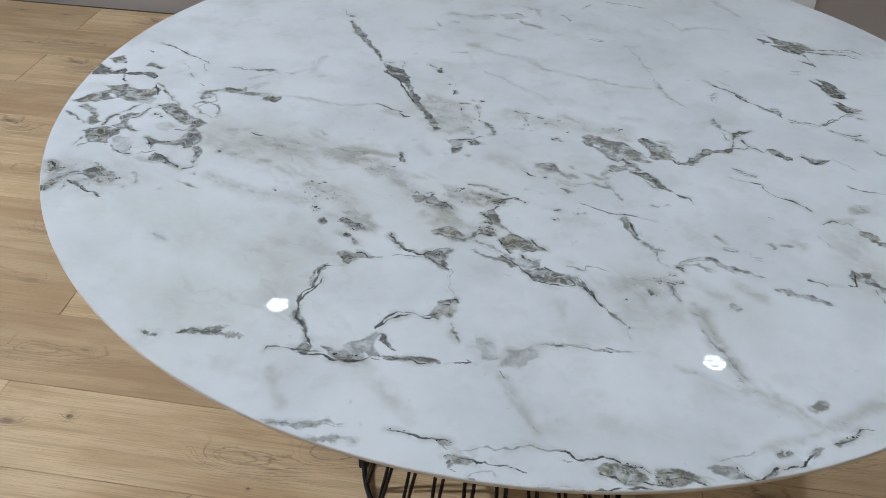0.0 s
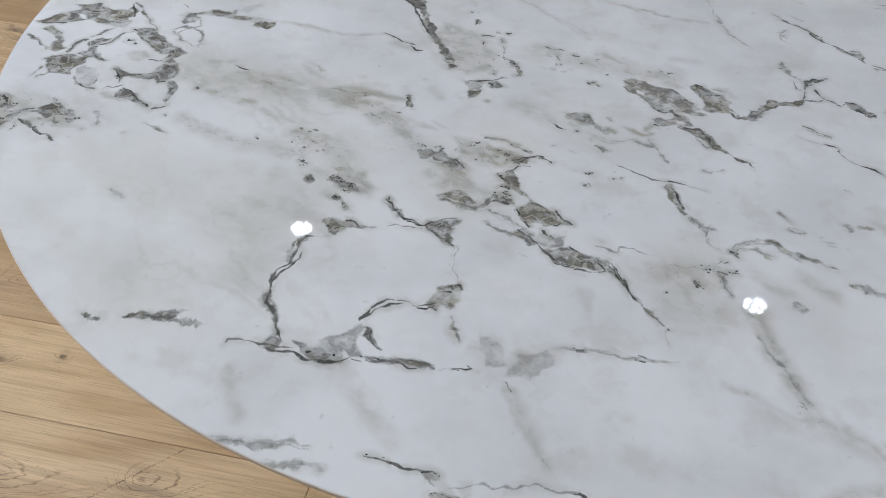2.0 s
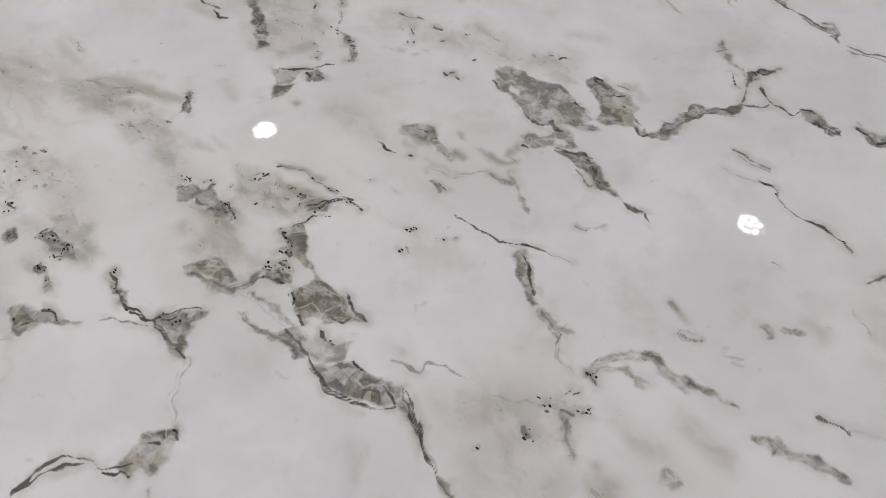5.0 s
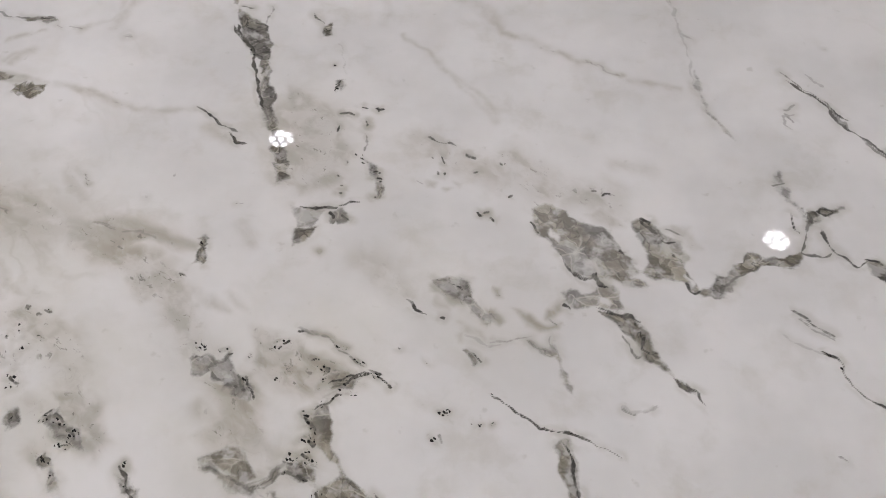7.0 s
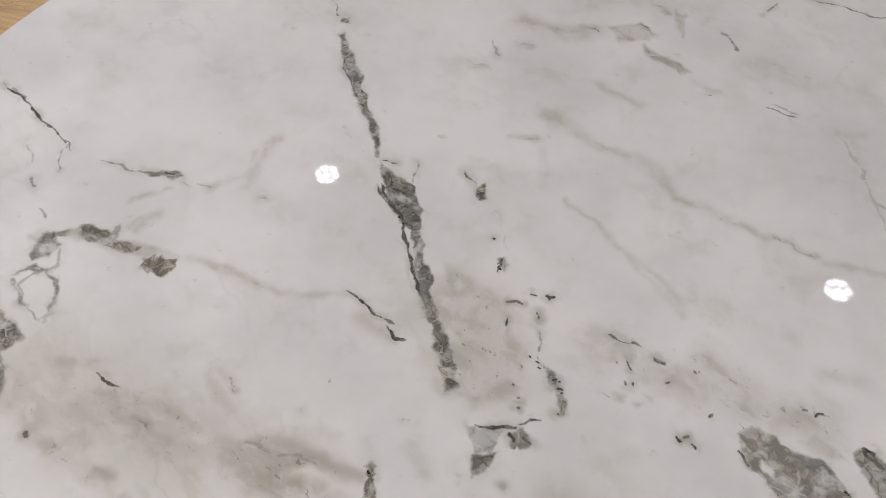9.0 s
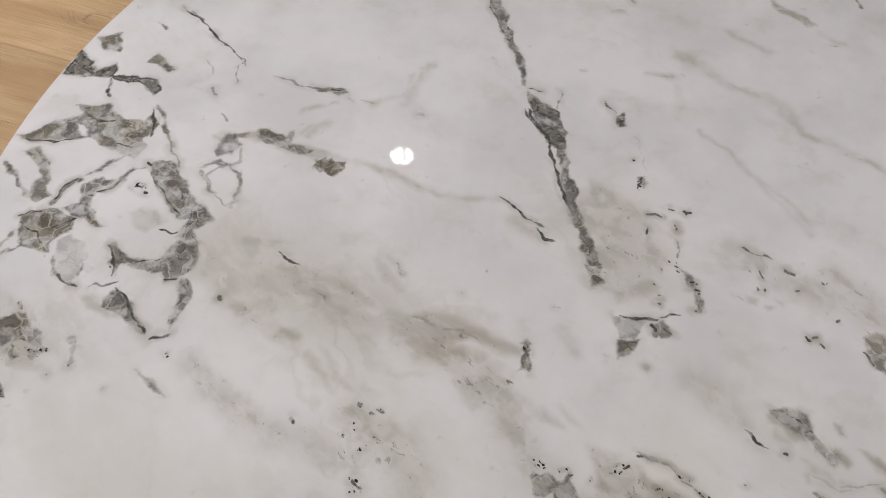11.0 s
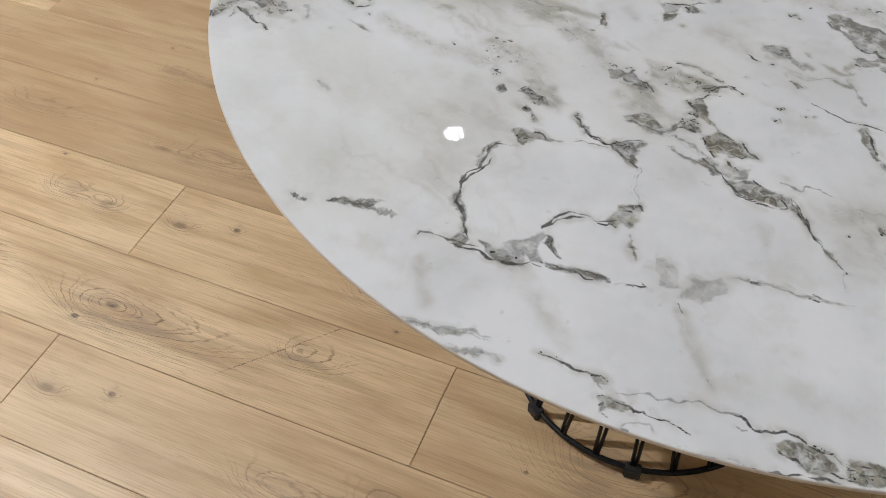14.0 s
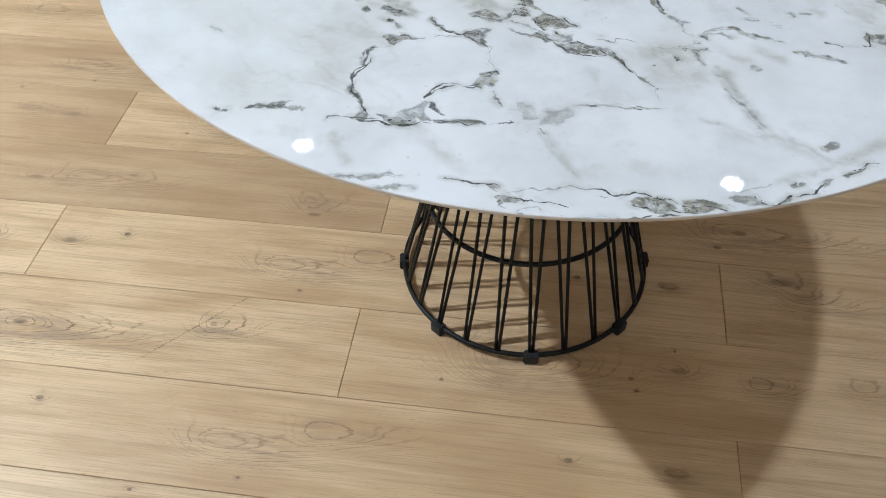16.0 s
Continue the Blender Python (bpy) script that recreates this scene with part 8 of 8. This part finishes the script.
def veins(points):
    """The stone's layers at points of the slab, in metres of the world."""
    warp = np.stack([lattice(points, 55, k) - 0.5 for k in (1, 2)], 1) * 0.004 + np.stack([lattice(points, 130, k) - 0.5 for k in (3, 4)], 1) * 0.0035
    at = points + warp
    count = len(points)
    layer = {key: np.full(count, 60.0) for key in ("line", "band")}
    layer |= {key: np.zeros(count) for key in ("line_k", "line_d", "line_h", "line_w", "band_k", "wash", "speck", "tint")}
    # lines and bands wander a little off their drawn way
    drift = np.stack([lattice(at, 70, 21) + 0.5 * lattice(at, 190, 22), lattice(at, 70, 23) + 0.5 * lattice(at, 190, 24)], 1) - 0.75
    bent = at + 0.0034 * drift
    for kind, size, strength, path in STROKES:
        path = [(path[i], path[i + 1]) for i in range(0, len(path), 2)]
        if len(path) == 1:
            path = path * 2
        if kind in ("patch", "clear", "cloud"):
            corners = np.array(path)
            lo, hi = corners.min(0) - 0.03, corners.max(0) + 0.03
            index = np.nonzero(((at > lo) & (at < hi)).all(1))[0]
            p, best, odd = at[index], np.full(len(index), 9.0), np.zeros(len(index), bool)
            for a, b in zip(corners, np.roll(corners, -1, 0)):
                d = b - a
                s = np.clip(((p - a) @ d) / max(d @ d, 1e-9), 0, 1)
                best = np.minimum(best, np.hypot(*(p - a - s[:, None] * d).T))
                cross = (a[1] > p[:, 1]) != (b[1] > p[:, 1])
                odd ^= cross & (p[:, 0] < a[0] + (p[:, 1] - a[1]) * d[0] / (d[1] if abs(d[1]) > 1e-9 else 1e-9))
            value = np.where(odd, -best, best) * 1000
            if kind == "clear":
                layer["band"][index] = np.maximum(layer["band"][index], -value)
                layer["wash"][index[value < 0]] *= 0.2
            elif kind == "cloud":
                full = np.clip(0.5 - value / (2 * size), 0, 1)
                layer["wash"][index] = np.maximum(layer["wash"][index], strength * full * full * (3 - 2 * full))
            else:
                mine = value < layer["band"][index]
                layer["band"][index[mine]] = value[mine]
                layer["band_k"][index[mine]] = strength
        elif kind in ("line", "band"):
            index, dist, along = near_stroke(bent, path, size / 1000 + 0.03)
            swell = 0.45 + 1.1 * lattice(np.stack([along * 3 + size, along * 0 + strength * 7], 1), 4, 9)
            taper = np.clip(np.minimum(along, 1 - along) * 8 + 0.35, 0, 1)
            if np.ptp(path, axis=0).max() < 0.012:
                swell, taper = 0.95, np.ones(len(along))
            value = dist * 1000 - size * swell * taper
            mine = value < layer[kind][index]
            layer[kind][index[mine]] = value[mine]
            layer[kind + "_k"][index[mine]] = strength
            if kind == "line":
                layer["line_d"][index[mine]] = (dist * 1000)[mine]
                layer["line_h"][index[mine]] = (size * swell * taper)[mine]
                layer["line_w"][index[mine]] = np.clip((5.5 - dist[mine] * 1000) / 2, 0, 1)
        else:
            index, dist, along = near_stroke(at, path, size / 1000 * 2.2)
            value = strength * np.exp(-((dist * 1000 / size) ** 2))
            layer[kind][index] = np.maximum(layer[kind][index], value)
    return layer


def slab():
    """The top's polished face, its thin raw edge and the chamfer under it."""
    flat = disc(GRID)
    n = GRID + 1
    rim = [i for i in range(n)] + [n * i + n - 1 for i in range(1, n)] + [n * (n - 1) + i for i in range(n - 2, -1, -1)] + [n * i for i in range(n - 2, 0, -1)]
    rim = np.array(rim)
    face = RADIUS - 0.0012
    top = np.column_stack([flat * face, np.full(len(flat), TOP)])
    unit = flat[rim]
    rows = [(RADIUS - 0.0004, TOP - 0.0004), (RADIUS, TOP - 0.0012), (RADIUS, TOP - 0.0042), (RADIUS - 0.004, TOP - 0.0062), (RADIUS - 0.022, TOP - 0.0125), (0.02, TOP - 0.0125)]
    points = np.concatenate([top] + [np.column_stack([unit * r, np.full(len(unit), z)]) for r, z in rows])
    i, j = np.meshgrid(np.arange(GRID), np.arange(GRID), indexing="ij")
    a = (i * n + j).ravel()
    quads = [np.stack([a, a + 1, a + n + 1, a + n], 1)]
    before, slots = rim, [np.zeros(len(a), int)]
    for k in range(len(rows)):
        ring_ = len(top) + k * len(rim) + np.arange(len(rim))
        quads.append(np.stack([before, ring_, np.roll(ring_, -1), np.roll(before, -1)], 1))
        slots.append(np.full(len(rim), 0 if k < 1 else 1))
        before = ring_
    quads, slots = np.concatenate(quads), np.concatenate(slots)
    mesh = bpy.data.meshes.new("marble_top")
    mesh.from_pydata(points.tolist(), [], quads.tolist())
    mesh.materials.append(MARBLE)
    mesh.materials.append(BISCUIT)
    mesh.polygons.foreach_set("material_index", slots)
    layers = veins(points[:, :2] + np.array(CENTRE[:2]))
    for key, values in layers.items():
        mesh.attributes.new(key, "FLOAT", "POINT").data.foreach_set("value", values.astype(np.float32))
    mesh.update()
    ob = new("marble_top", mesh)
    ob.parent = table
    return tagged(ob, "polished white marble slab with grey veins and a thin raw edge")


slab()

# ---- floor planks ----
WIDTH, LENGTH = 0.208, 1.404


def plank_mesh(name, start, end, width, material):
    bm = box(start + 0.0005, end - 0.0005, 0.0005, width - 0.0005, -0.0032, 0.0)
    edges = [e for e in bm.edges if all(abs(v.co.z) < 1e-6 for v in e.verts)]
    bmesh.ops.bevel(bm, geom=edges, offset=0.0009, segments=1, affect="EDGES")
    return mesh_of(name, bm, material)


# the boards that lie round the table, by row and place (7 to 9 darkened); the rest by chance
LAID = {(-1, 0): 0, (1, 0): 0, (0, -1): 6, (0, 0): 3, (3, 0): 3, (1, -1): 4, (3, -1): 8, (2, -1): 7, (4, -1): 9, (7, -1): 8, (9, -1): 7, (10, -2): 9, (1, 1): 5, (2, 0): 1, (-1, -1): 5, (-2, -1): 4, (-2, 0): 1}
shared = {}
order = random.Random(5)
for row in range(-15, 12):
    v = -0.056 + row * WIDTH
    for place in range(-3, 4):
        u = (-0.186 if row % 2 == 0 else -0.889) + place * LENGTH
        u0, u1, v1 = max(u, U0), min(u + LENGTH, U1), min(v + WIDTH, V1)
        if u1 - u0 < 0.02 or v1 - v < 0.02 or v < V0:
            continue
        design = LAID.get((row, place), order.randrange(6))
        key = (design, round(u0 - u, 3), round(u1 - u, 3), round(v1 - v, 3))
        if key not in shared:
            shared[key] = plank_mesh("plank", u0 - u, u1 - u, v1 - v, PLANKS[design])
        plank = new("plank", shared[key])
        plank.parent = floor
        plank.matrix_basis = Matrix.Translation((u, v, 0))
